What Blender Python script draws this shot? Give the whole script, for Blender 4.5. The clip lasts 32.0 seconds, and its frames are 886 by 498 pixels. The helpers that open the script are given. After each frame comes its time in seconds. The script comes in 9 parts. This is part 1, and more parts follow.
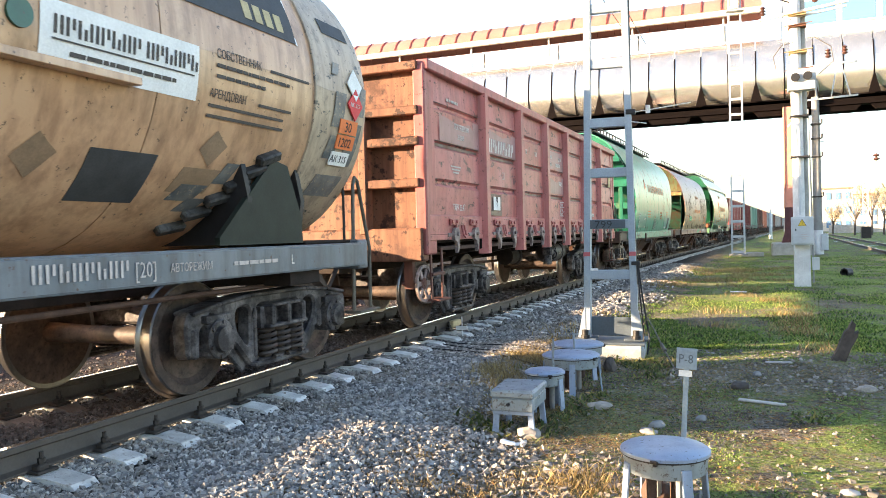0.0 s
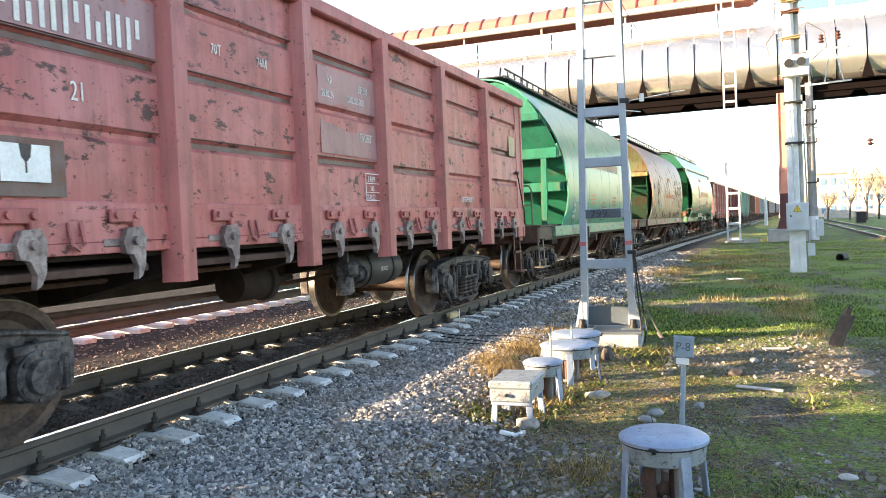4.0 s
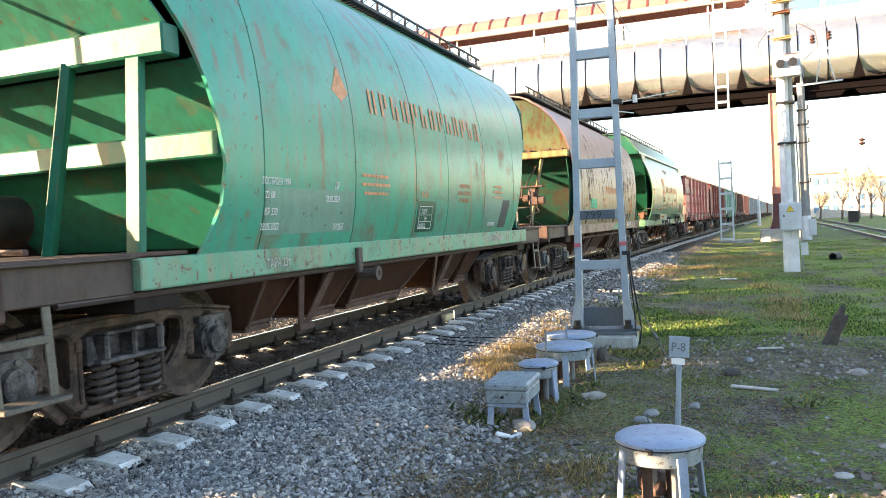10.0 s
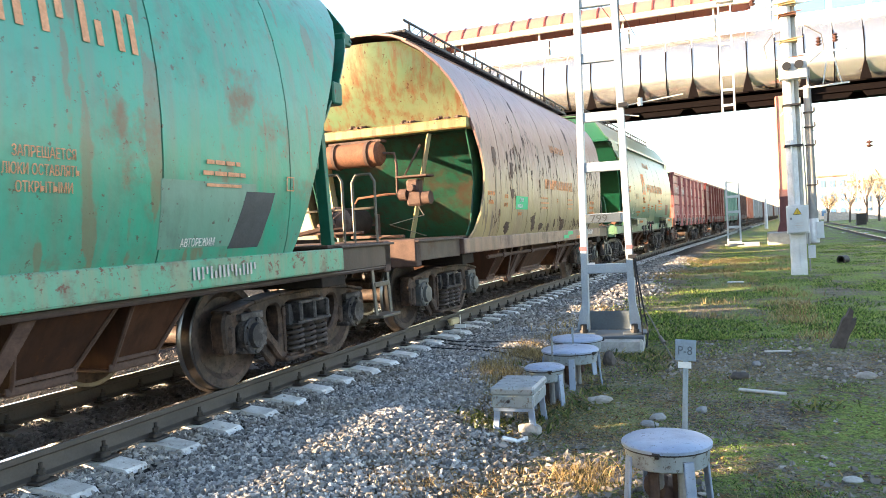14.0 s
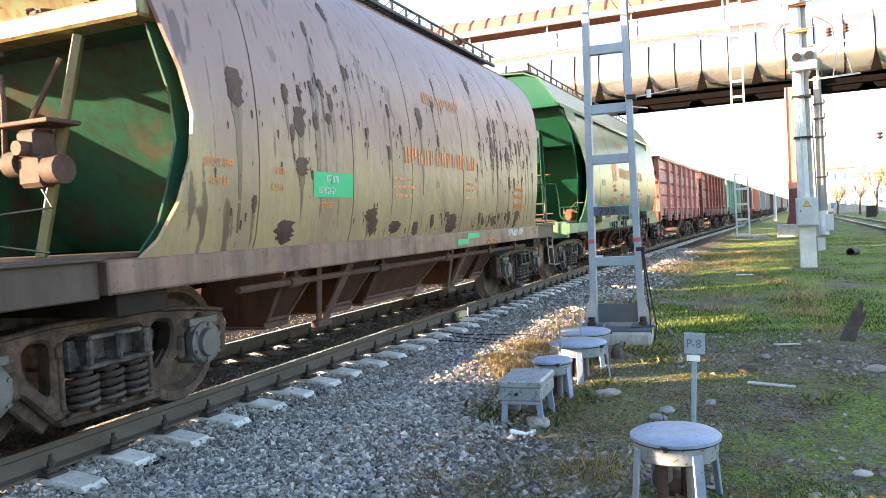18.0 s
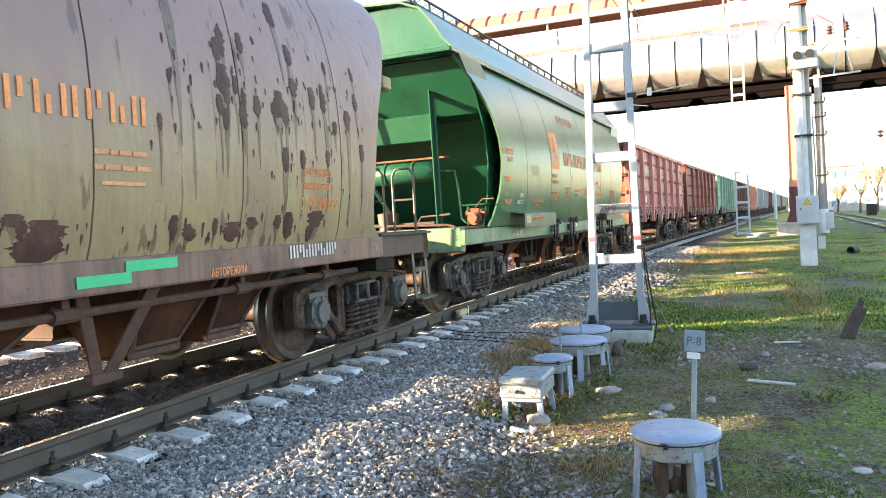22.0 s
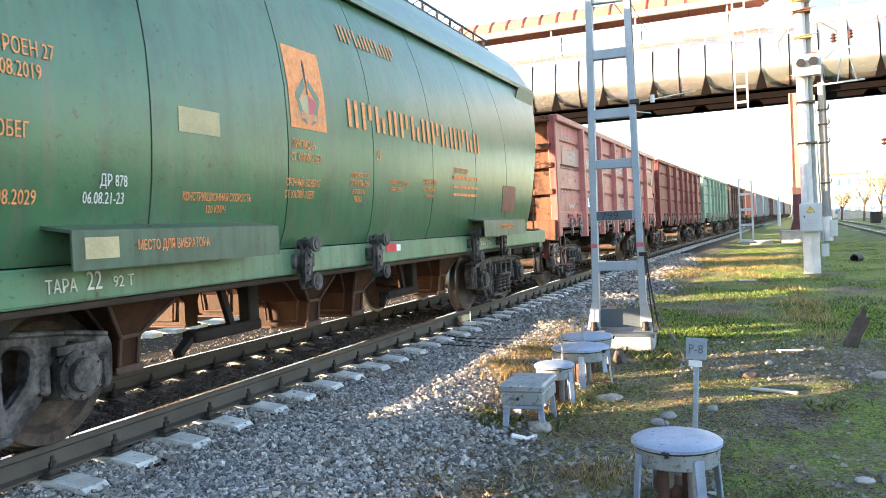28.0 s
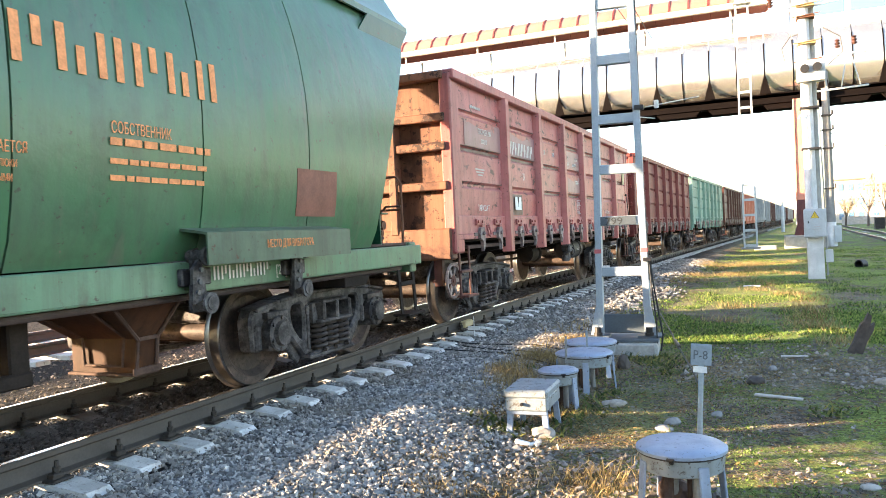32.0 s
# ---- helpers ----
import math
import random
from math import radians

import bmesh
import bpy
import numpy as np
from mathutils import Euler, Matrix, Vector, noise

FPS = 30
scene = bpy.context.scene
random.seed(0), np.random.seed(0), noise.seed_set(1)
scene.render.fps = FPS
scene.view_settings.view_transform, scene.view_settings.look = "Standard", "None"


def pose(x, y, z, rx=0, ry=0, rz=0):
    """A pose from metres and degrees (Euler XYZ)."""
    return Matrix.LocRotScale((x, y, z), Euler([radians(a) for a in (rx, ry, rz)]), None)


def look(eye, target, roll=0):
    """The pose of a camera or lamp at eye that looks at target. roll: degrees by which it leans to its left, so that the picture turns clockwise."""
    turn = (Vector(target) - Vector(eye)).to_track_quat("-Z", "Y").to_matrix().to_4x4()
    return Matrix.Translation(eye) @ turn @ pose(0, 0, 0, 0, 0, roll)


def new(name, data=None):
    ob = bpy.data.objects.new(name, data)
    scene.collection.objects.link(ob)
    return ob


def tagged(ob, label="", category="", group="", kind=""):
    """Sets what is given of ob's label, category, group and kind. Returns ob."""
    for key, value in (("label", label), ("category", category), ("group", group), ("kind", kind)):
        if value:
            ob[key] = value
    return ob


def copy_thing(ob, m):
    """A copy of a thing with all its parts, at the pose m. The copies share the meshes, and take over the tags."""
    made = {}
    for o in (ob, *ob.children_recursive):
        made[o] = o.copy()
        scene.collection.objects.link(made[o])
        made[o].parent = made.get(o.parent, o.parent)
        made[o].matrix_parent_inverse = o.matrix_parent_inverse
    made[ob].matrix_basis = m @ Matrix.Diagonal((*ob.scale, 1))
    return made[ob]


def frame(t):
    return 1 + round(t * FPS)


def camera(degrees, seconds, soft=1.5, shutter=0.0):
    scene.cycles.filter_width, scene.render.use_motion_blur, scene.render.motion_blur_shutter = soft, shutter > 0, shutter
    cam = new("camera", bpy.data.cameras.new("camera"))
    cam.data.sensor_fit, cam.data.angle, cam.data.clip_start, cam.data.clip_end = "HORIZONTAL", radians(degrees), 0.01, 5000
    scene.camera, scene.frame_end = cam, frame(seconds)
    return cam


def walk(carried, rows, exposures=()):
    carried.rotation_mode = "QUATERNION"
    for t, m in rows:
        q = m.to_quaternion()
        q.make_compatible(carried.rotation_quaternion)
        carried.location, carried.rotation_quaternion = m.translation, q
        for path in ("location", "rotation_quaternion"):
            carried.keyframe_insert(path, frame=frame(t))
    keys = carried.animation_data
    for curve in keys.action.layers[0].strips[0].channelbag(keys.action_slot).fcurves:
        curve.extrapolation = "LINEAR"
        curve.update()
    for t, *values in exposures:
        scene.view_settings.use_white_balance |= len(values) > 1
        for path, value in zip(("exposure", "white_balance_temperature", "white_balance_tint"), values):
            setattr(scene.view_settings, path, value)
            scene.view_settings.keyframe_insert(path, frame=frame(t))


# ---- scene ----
cam = camera(60.17, 32.0, 0.3, 0.15)

# seconds, yaw, pitch, roll in degrees, place of the hand-held camera
PATH = (
    (0.0, -21.84, -1.16, -1.45, -0.007, -0.028, 1.291),
    (0.5, -21.50, -0.97, -1.31, -0.001, -0.032, 1.292),
    (1.0, -21.35, -1.00, -1.42, -0.001, -0.028, 1.293),
    (1.5, -21.37, -1.17, -1.73, -0.000, -0.024, 1.292),
    (2.0, -21.54, -1.37, -1.83, -0.000, -0.027, 1.287),
    (2.5, -21.64, -1.58, -1.80, -0.006, -0.028, 1.289),
    (3.0, -21.59, -1.72, -2.04, -0.007, -0.027, 1.290),
    (3.5, -21.54, -1.78, -2.35, -0.005, -0.019, 1.291),
    (5.5, -21.63, -1.72, -2.50, -0.008, -0.020, 1.288),
    (6.0, -21.64, -1.81, -2.50, -0.010, -0.017, 1.287),
    (6.5, -21.65, -1.85, -2.49, -0.008, -0.024, 1.289),
    (7.0, -21.48, -1.89, -2.55, -0.009, -0.016, 1.289),
    (7.5, -21.44, -1.85, -2.72, -0.008, -0.016, 1.289),
    (8.0, -21.56, -1.77, -2.89, -0.002, -0.012, 1.289),
    (8.5, -21.60, -1.73, -3.00, -0.002, -0.015, 1.289),
    (9.0, -21.48, -1.75, -2.96, -0.006, -0.014, 1.291),
    (9.5, -21.24, -1.76, -2.85, -0.012, -0.015, 1.292),
    (10.0, -21.15, -1.61, -2.83, -0.011, -0.018, 1.290),
    (10.5, -21.23, -1.61, -2.97, -0.012, -0.016, 1.290),
    (11.0, -21.39, -1.57, -3.19, -0.004, -0.010, 1.289),
    (11.5, -21.42, -1.49, -3.18, -0.007, -0.008, 1.288),
    (12.0, -21.59, -1.45, -3.31, -0.008, -0.005, 1.290),
    (12.5, -21.72, -1.48, -3.50, -0.002, -0.002, 1.292),
    (13.0, -21.56, -1.55, -3.53, 0.000, 0.000, 1.289),
    (13.5, -21.45, -1.48, -3.26, -0.005, -0.006, 1.290),
    (14.0, -21.60, -1.26, -3.07, -0.006, -0.009, 1.287),
    (14.5, -21.88, -1.28, -2.98, -0.011, -0.018, 1.293),
    (16.5, -22.02, -1.56, -3.04, -0.013, -0.012, 1.290),
    (17.0, -22.24, -1.60, -2.97, -0.012, -0.008, 1.284),
    (17.5, -22.30, -1.65, -2.99, -0.008, -0.004, 1.289),
    (18.0, -22.19, -1.77, -3.15, -0.011, 0.000, 1.288),
    (18.5, -22.11, -1.88, -3.30, -0.006, -0.002, 1.287),
    (19.0, -22.10, -1.78, -3.28, -0.007, -0.005, 1.290),
    (19.5, -22.09, -1.67, -3.09, -0.009, -0.011, 1.289),
    (20.0, -22.13, -1.63, -3.00, -0.011, -0.010, 1.289),
    (20.5, -22.15, -1.57, -3.19, -0.007, -0.009, 1.286),
    (21.0, -22.12, -1.66, -3.24, -0.009, -0.004, 1.287),
    (21.5, -22.10, -1.84, -3.17, -0.009, -0.007, 1.289),
    (22.0, -22.22, -1.90, -3.14, -0.010, -0.012, 1.285),
    (22.5, -22.49, -1.80, -2.99, -0.008, -0.015, 1.288),
    (23.0, -22.88, -1.54, -3.05, -0.005, -0.015, 1.287),
    (23.5, -23.16, -1.48, -3.17, -0.004, -0.003, 1.290),
    (24.0, -23.26, -1.46, -3.26, 0.002, -0.001, 1.288),
    (24.5, -23.21, -1.44, -3.24, 0.002, 0.005, 1.289),
    (25.0, -23.16, -1.47, -3.16, 0.003, 0.004, 1.286),
    (25.5, -23.02, -1.53, -3.06, 0.001, 0.007, 1.287),
    (27.5, -22.63, -1.56, -2.90, -0.003, -0.000, 1.287),
    (28.0, -22.42, -1.47, -2.84, -0.003, 0.000, 1.288),
    (28.5, -22.27, -1.28, -2.71, -0.007, -0.002, 1.290),
    (29.0, -22.27, -1.15, -2.64, -0.010, -0.002, 1.290),
    (29.5, -22.33, -1.22, -2.81, -0.010, -0.002, 1.288),
    (30.0, -22.35, -1.44, -2.88, -0.006, 0.000, 1.288),
    (30.5, -22.27, -1.38, -2.71, -0.010, -0.001, 1.288),
    (31.0, -22.29, -1.12, -2.60, -0.010, -0.009, 1.293),
    (31.5, -22.37, -1.02, -2.60, -0.013, -0.009, 1.289),
    (32.0, -22.64, -1.09, -2.74, -0.010, -0.002, 1.290),
)


def cam_pose(yaw, pitch, roll, x, y, z):
    return pose(x, y, z, 90 + pitch, 0, -yaw) @ pose(0, 0, 0, 0, 0, roll)


EXPOSURE = ((0.0, 2.85), (1.0, 2.88), (3.0, 2.9), (8.0, 2.97), (14.0, 3.02), (17.0, 3.04), (19.0, 3.16), (21.5, 3.1), (25.0, 3.22), (28.0, 3.14), (32.0, 3.1))
walk(cam, [(t, cam_pose(*row)) for t, *row in PATH], EXPOSURE)

# ---- light: a low autumn sun behind the train, clear sky ----
SUN_TO = Vector((-0.9015, -0.4327, 0.165)).normalized()
world = bpy.data.worlds.new("sky")
scene.world = world
world.use_nodes = True
wn = world.node_tree.nodes
sky = wn.new("ShaderNodeTexSky")
sky.sky_type = "NISHITA"
sky.sun_disc = False
sky.sun_elevation = math.asin(SUN_TO.z)
sky.sun_rotation = math.atan2(SUN_TO.x, SUN_TO.y)
sky.air_density, sky.dust_density, sky.ozone_density = 1.0, 0.9, 1.0
wn["Background"].inputs["Strength"].default_value = 0.115
world.node_tree.links.new(sky.outputs[0], wn["Background"].inputs["Color"])
sun_data = bpy.data.lights.new("sun", "SUN")
sun_data.energy, sun_data.angle, sun_data.color = 5.0, radians(0.6), (1.0, 0.74, 0.44)
sun = new("sun", sun_data)
sun.matrix_basis = look(SUN_TO * 60, (0, 0, 0))
scene.view_settings.exposure = 2.95
scene.view_settings.use_white_balance = True
scene.view_settings.white_balance_temperature = 6400
scene.view_settings.white_balance_tint = 17


# ---- geometry helpers ----
class Geo:
    """Collects faces of one part; every solid is closed."""

    def __init__(self):
        self.v, self.f = [], []

    def add(self, verts, faces):
        n = len(self.v)
        self.v += [tuple(p) for p in verts]
        self.f += [tuple(n + i for i in q) for q in faces]
        return self

    def box(self, c, s, m=None, ch=0.006):
        """Box with centre c, size s, chamfered edges, turned by the matrix m about its centre."""
        hx, hy, hz = s[0] / 2, s[1] / 2, s[2] / 2
        ch = min(ch, 0.3 * min(s))
        vs, idx = [], {}
        for a in (-1, 1):
            for b in (-1, 1):
                for d in (-1, 1):
                    for k in range(3):
                        p = [a * hx, b * hy, d * hz]
                        for j in range(3):
                            if j != k:
                                p[j] -= ch * (a, b, d)[j]
                        idx[a, b, d, k] = len(vs)
                        vs.append(p)
        fs = []
        for k in range(3):
            i, j = [q for q in range(3) if q != k]
            for e in (-1, 1):
                quad = []
                for a, b in ((-1, -1), (1, -1), (1, 1), (-1, 1)):
                    key = [0, 0, 0]
                    key[k], key[i], key[j] = e, a, b
                    quad.append(idx[(*key, k)])
                fs.append(quad)
            for a in (-1, 1):
                for b in (-1, 1):
                    k1, k2 = [0, 0, 0], [0, 0, 0]
                    k1[k], k2[k] = -1, 1
                    k1[i] = k2[i] = a
                    k1[j] = k2[j] = b
                    fs.append([idx[(*k1, i)], idx[(*k1, j)], idx[(*k2, j)], idx[(*k2, i)]])
        for a in (-1, 1):
            for b in (-1, 1):
                for d in (-1, 1):
                    fs.append([idx[a, b, d, 0], idx[a, b, d, 1], idx[a, b, d, 2]])
        out = []
        for p in vs:
            q = Vector(p)
            if m is not None:
                q = m @ q
            out.append((q.x + c[0], q.y + c[1], q.z + c[2]))
        return self.add(out, fs)

    def beam(self, p, q, w, h, up=(0, 0, 1), ch=0.004):
        """Bar of section w x h from p to q."""
        p, q = Vector(p), Vector(q)
        d = (q - p)
        y = d.normalized()
        u = Vector(up)
        x = y.cross(u)
        if x.length < 1e-4:
            x = y.cross(Vector((1, 0, 0)))
        x.normalize()
        z = x.cross(y)
        m = Matrix((x, y, z)).transposed()
        return self.box((p + q) / 2, (w, d.length, h), m, ch)

    def cyl(self, p, q, r, n=16, r2=None):
        p, q = Vector(p), Vector(q)
        d = (q - p).normalized()
        x = d.orthogonal().normalized()
        y = d.cross(x)
        r2 = r if r2 is None else r2
        vs = []
        for c, rr in ((p, r), (q, r2)):
            for i in range(n):
                a = 2 * math.pi * i / n
                vs.append(c + x * (rr * math.cos(a)) + y * (rr * math.sin(a)))
        fs = [[i, (i + 1) % n, n + (i + 1) % n, n + i] for i in range(n)]
        fs += [list(range(n - 1, -1, -1)), list(range(n, 2 * n))]
        return self.add(vs, fs)

    def tube(self, pts, r, n=8):
        """Round bar along points."""
        pts = [Vector(p) for p in pts]
        x = None
        vs = []
        for i, p in enumerate(pts):
            d = (pts[min(i + 1, len(pts) - 1)] - pts[max(i - 1, 0)]).normalized()
            x = d.orthogonal().normalized() if x is None else (x - d * x.dot(d)).normalized()
            y = d.cross(x)
            for k in range(n):
                a = 2 * math.pi * k / n
                vs.append(p + x * (r * math.cos(a)) + y * (r * math.sin(a)))
        fs = []
        for i in range(len(pts) - 1):
            for k in range(n):
                fs.append([i * n + k, i * n + (k + 1) % n, (i + 1) * n + (k + 1) % n, (i + 1) * n + k])
        fs += [list(range(n - 1, -1, -1)), list(range((len(pts) - 1) * n, len(pts) * n))]
        return self.add(vs, fs)

    def lathe(self, prof, c, axis, n=28, ring=False):
        """Turns a profile of (along, radius) about axis through c; its ends are capped, or joined into a ring."""
        c, d = Vector(c), Vector(axis).normalized()
        x = d.orthogonal().normalized()
        y = d.cross(x)
        vs = []
        for a, r in prof:
            for k in range(n):
                t = 2 * math.pi * k / n
                vs.append(c + d * a + x * (r * math.cos(t)) + y * (r * math.sin(t)))
        fs = []
        for i in range(len(prof) - 1):
            for k in range(n):
                fs.append([i * n + k, i * n + (k + 1) % n, (i + 1) * n + (k + 1) % n, (i + 1) * n + k])
        if ring:
            e = (len(prof) - 1) * n
            fs += [[e + k, e + (k + 1) % n, (k + 1) % n, k] for k in range(n)]
        else:
            fs += [list(range(n - 1, -1, -1)), list(range((len(prof) - 1) * n, len(prof) * n))]
        return self.add(vs, fs)

    def prism(self, poly, o, u, w, depth):
        """Polygon in the plane (u, w) at o, thickened by depth along u x w, centred."""
        o, u, w = Vector(o), Vector(u), Vector(w)
        nrm = u.cross(w).normalized()
        n = len(poly)
        vs = [o + u * a + w * b - nrm * (depth / 2) for a, b in poly] + [o + u * a + w * b + nrm * (depth / 2) for a, b in poly]
        fs = [[i, (i + 1) % n, n + (i + 1) % n, n + i] for i in range(n)]
        fs += [list(range(n - 1, -1, -1)), list(range(n, 2 * n))]
        return self.add(vs, fs)

    def sheet(self, grid, thick):
        """Curved sheet from rows of points, thickened along its normals."""
        rows, cols = len(grid), len(grid[0])
        g = [[Vector(p) for p in r] for r in grid]
        top, bot = [], []
        for i in range(rows):
            for j in range(cols):
                a = g[min(i + 1, rows - 1)][j] - g[max(i - 1, 0)][j]
                b = g[i][min(j + 1, cols - 1)] - g[i][max(j - 1, 0)]
                nn = a.cross(b)
                nn = nn.normalized() if nn.length > 1e-9 else Vector((0, 0, 1))
                top.append(g[i][j] + nn * (thick / 2))
                bot.append(g[i][j] - nn * (thick / 2))
        n = rows * cols
        fs = []
        at = lambda i, j: i * cols + j
        for i in range(rows - 1):
            for j in range(cols - 1):
                q = [at(i, j), at(i, j + 1), at(i + 1, j + 1), at(i + 1, j)]
                fs += [q, [n + k for k in reversed(q)]]
        edge = [at(0, j) for j in range(cols)] + [at(i, cols - 1) for i in range(1, rows)]
        edge += [at(rows - 1, j) for j in range(cols - 2, -1, -1)] + [at(i, 0) for i in range(rows - 2, 0, -1)]
        for k in range(len(edge)):
            a, b = edge[k], edge[(k + 1) % len(edge)]
            fs.append([b, a, n + a, n + b])
        return self.add(top + bot, fs)

    def mesh(self, name, mat, smooth=True):
        me = bpy.data.meshes.new(name)
        me.from_pydata(self.v, [], self.f)
        bm = bmesh.new()
        bm.from_mesh(me)
        bmesh.ops.recalc_face_normals(bm, faces=bm.faces)
        bm.to_mesh(me)
        bm.free()
        me.materials.append(mat)
        if smooth:
            me.polygons.foreach_set("use_smooth", [True] * len(me.polygons))
            me.set_sharp_from_angle(angle=radians(32))
        return me


def part(name, geo, mat, parent, label="", at=None):
    """One mesh object under a thing or part."""
    me = geo.mesh(name, mat) if isinstance(geo, Geo) else geo
    ob = new(name, me)
    ob.parent = parent
    if at is not None:
        ob.matrix_basis = at
    if label:
        ob["label"] = label
    return ob


def thing(name, label, category, m=None, group="", kind=""):
    ob = new(name)
    ob.empty_display_size = 0.1
    if m is not None:
        ob.matrix_basis = m
    return tagged(ob, label, category, group, kind)


def solo(name, geo, mat, label, category, m=None, group="", kind=""):
    ob = new(name, geo.mesh(name, mat) if isinstance(geo, Geo) else geo)
    if m is not None:
        ob.matrix_basis = m
    return tagged(ob, label, category, group, kind)


FONT_CACHE = {}


def words(text, size, mat, name="lettering", wide=1.0):
    """Mesh of painted words with the built-in font, lying in its xy plane, left-bottom at the origin."""
    key = (text, size, wide, mat.name, name)
    if key in FONT_CACHE:
        return FONT_CACHE[key]
    cu = bpy.data.curves.new("words", "FONT")
    cu.body, cu.size, cu.extrude, cu.resolution_u, cu.space_line = text, size, 0.0012, 2, 0.95
    ob = bpy.data.objects.new("words", cu)
    scene.collection.objects.link(ob)
    dg = bpy.context.evaluated_depsgraph_get()
    dg.update()
    me = bpy.data.meshes.new_from_object(ob.evaluated_get(dg))
    bpy.data.objects.remove(ob)
    bpy.data.curves.remove(cu)
    me.transform(Matrix.Diagonal((wide, 1, 1, 1)))
    me.materials.clear()
    me.materials.append(mat)
    me.name = name
    FONT_CACHE[key] = me
    return me


# ---- the track's line: straight, then a gentle right-hand bend ----
TRACK_X, BEND, B0, B1 = -5.198, 0.0015, 4.0, 43.0


def bend(y):
    return BEND * min(max(y - B0, 0), B1 - B0) ** 2 / 2 + BEND * (B1 - B0) * max(y - B1, 0)


def line_pose(y, z=0.0, dx=0.0):
    """Place and heading on the track's line at distance y."""
    h = BEND * min(max(y - B0, 0), B1 - B0)
    return pose(TRACK_X + bend(y) + dx * math.cos(h), y - dx * math.sin(h), z, 0, 0, -math.degrees(math.atan(h)))

# ---- materials ----
def material(name):
    m = bpy.data.materials.new(name)
    m.use_nodes = True
    nt = m.node_tree
    return m, nt, nt.nodes["Principled BSDF"]


def coords(nt, scale=(1, 1, 1), kind="Object", own=False):
    """Texture space; own: each object's pattern is shifted by its own random amount."""
    tc = nt.nodes.new("ShaderNodeTexCoord")
    mp = nt.nodes.new("ShaderNodeMapping")
    mp.inputs["Scale"].default_value = scale
    nt.links.new(tc.outputs[kind], mp.inputs["Vector"])
    if own:
        oi = nt.nodes.new("ShaderNodeObjectInfo")
        far = nt.nodes.new("ShaderNodeMath")
        far.operation = "MULTIPLY"
        far.inputs[1].default_value = 61.0
        shift = nt.nodes.new("ShaderNodeCombineXYZ")
        nt.links.new(oi.outputs["Random"], far.inputs[0])
        for k in range(3):
            nt.links.new(far.outputs[0], shift.inputs[k])
        nt.links.new(shift.outputs[0], mp.inputs["Location"])
    return mp.outputs["Vector"]


def noise_tex(nt, vec, scale, detail=4.0, rough=0.6):
    n = nt.nodes.new("ShaderNodeTexNoise")
    n.inputs["Scale"].default_value, n.inputs["Detail"].default_value, n.inputs["Roughness"].default_value = scale, detail, rough
    if vec is not None:
        nt.links.new(vec, n.inputs["Vector"])
    return n.outputs["Fac"]


def ramp(nt, fac, stops):
    r = nt.nodes.new("ShaderNodeValToRGB")
    el = r.color_ramp.elements
    while len(el) < len(stops):
        el.new(0.5)
    for e, (p, c) in zip(el, stops):
        e.position = p
        e.color = (*c, 1) if isinstance(c, tuple) else (c, c, c, 1)
    nt.links.new(fac, r.inputs["Fac"])
    return r.outputs["Color"]


def blend(nt, fac, a, b, mode="MIX"):
    m = nt.nodes.new("ShaderNodeMix")
    m.data_type, m.blend_type = "RGBA", mode
    for sock, val in ((m.inputs[0], fac), (m.inputs[6], a), (m.inputs[7], b)):
        if isinstance(val, bpy.types.NodeSocket):
            nt.links.new(val, sock)
        elif isinstance(val, tuple):
            sock.default_value = (*val, 1)
        else:
            sock.default_value = val
    return m.outputs[2]


def bump(nt, bsdf, fac, strength, dist=0.01):
    b = nt.nodes.new("ShaderNodeBump")
    b.inputs["Strength"].default_value, b.inputs["Distance"].default_value = strength, dist
    nt.links.new(fac, b.inputs["Height"])
    nt.links.new(b.outputs["Normal"], bsdf.inputs["Normal"])


def plain(name, col, rough=0.6, metal=0.0, vary=0.25, scale=6.0, bumpy=0.15, grain=60.0, spec=0.3):
    """Surface with large and fine variation of one colour."""
    m, nt, b = material(name)
    v = coords(nt, own=True)
    big, fine = noise_tex(nt, v, scale), noise_tex(nt, v, grain, 3.0)
    dark = tuple(c * (1 - vary) for c in col)
    lite = tuple(min(1, c * (1 + vary)) for c in col)
    c = ramp(nt, big, [(0.3, dark), (0.7, lite)])
    c = blend(nt, 0.35, c, ramp(nt, fine, [(0.3, tuple(x * 0.6 for x in col)), (0.7, lite)]))
    nt.links.new(c, b.inputs["Base Color"])
    b.inputs["Roughness"].default_value, b.inputs["Metallic"].default_value, b.inputs["Specular IOR Level"].default_value = rough, metal, spec
    bump(nt, b, fine, bumpy, 0.004)
    return m


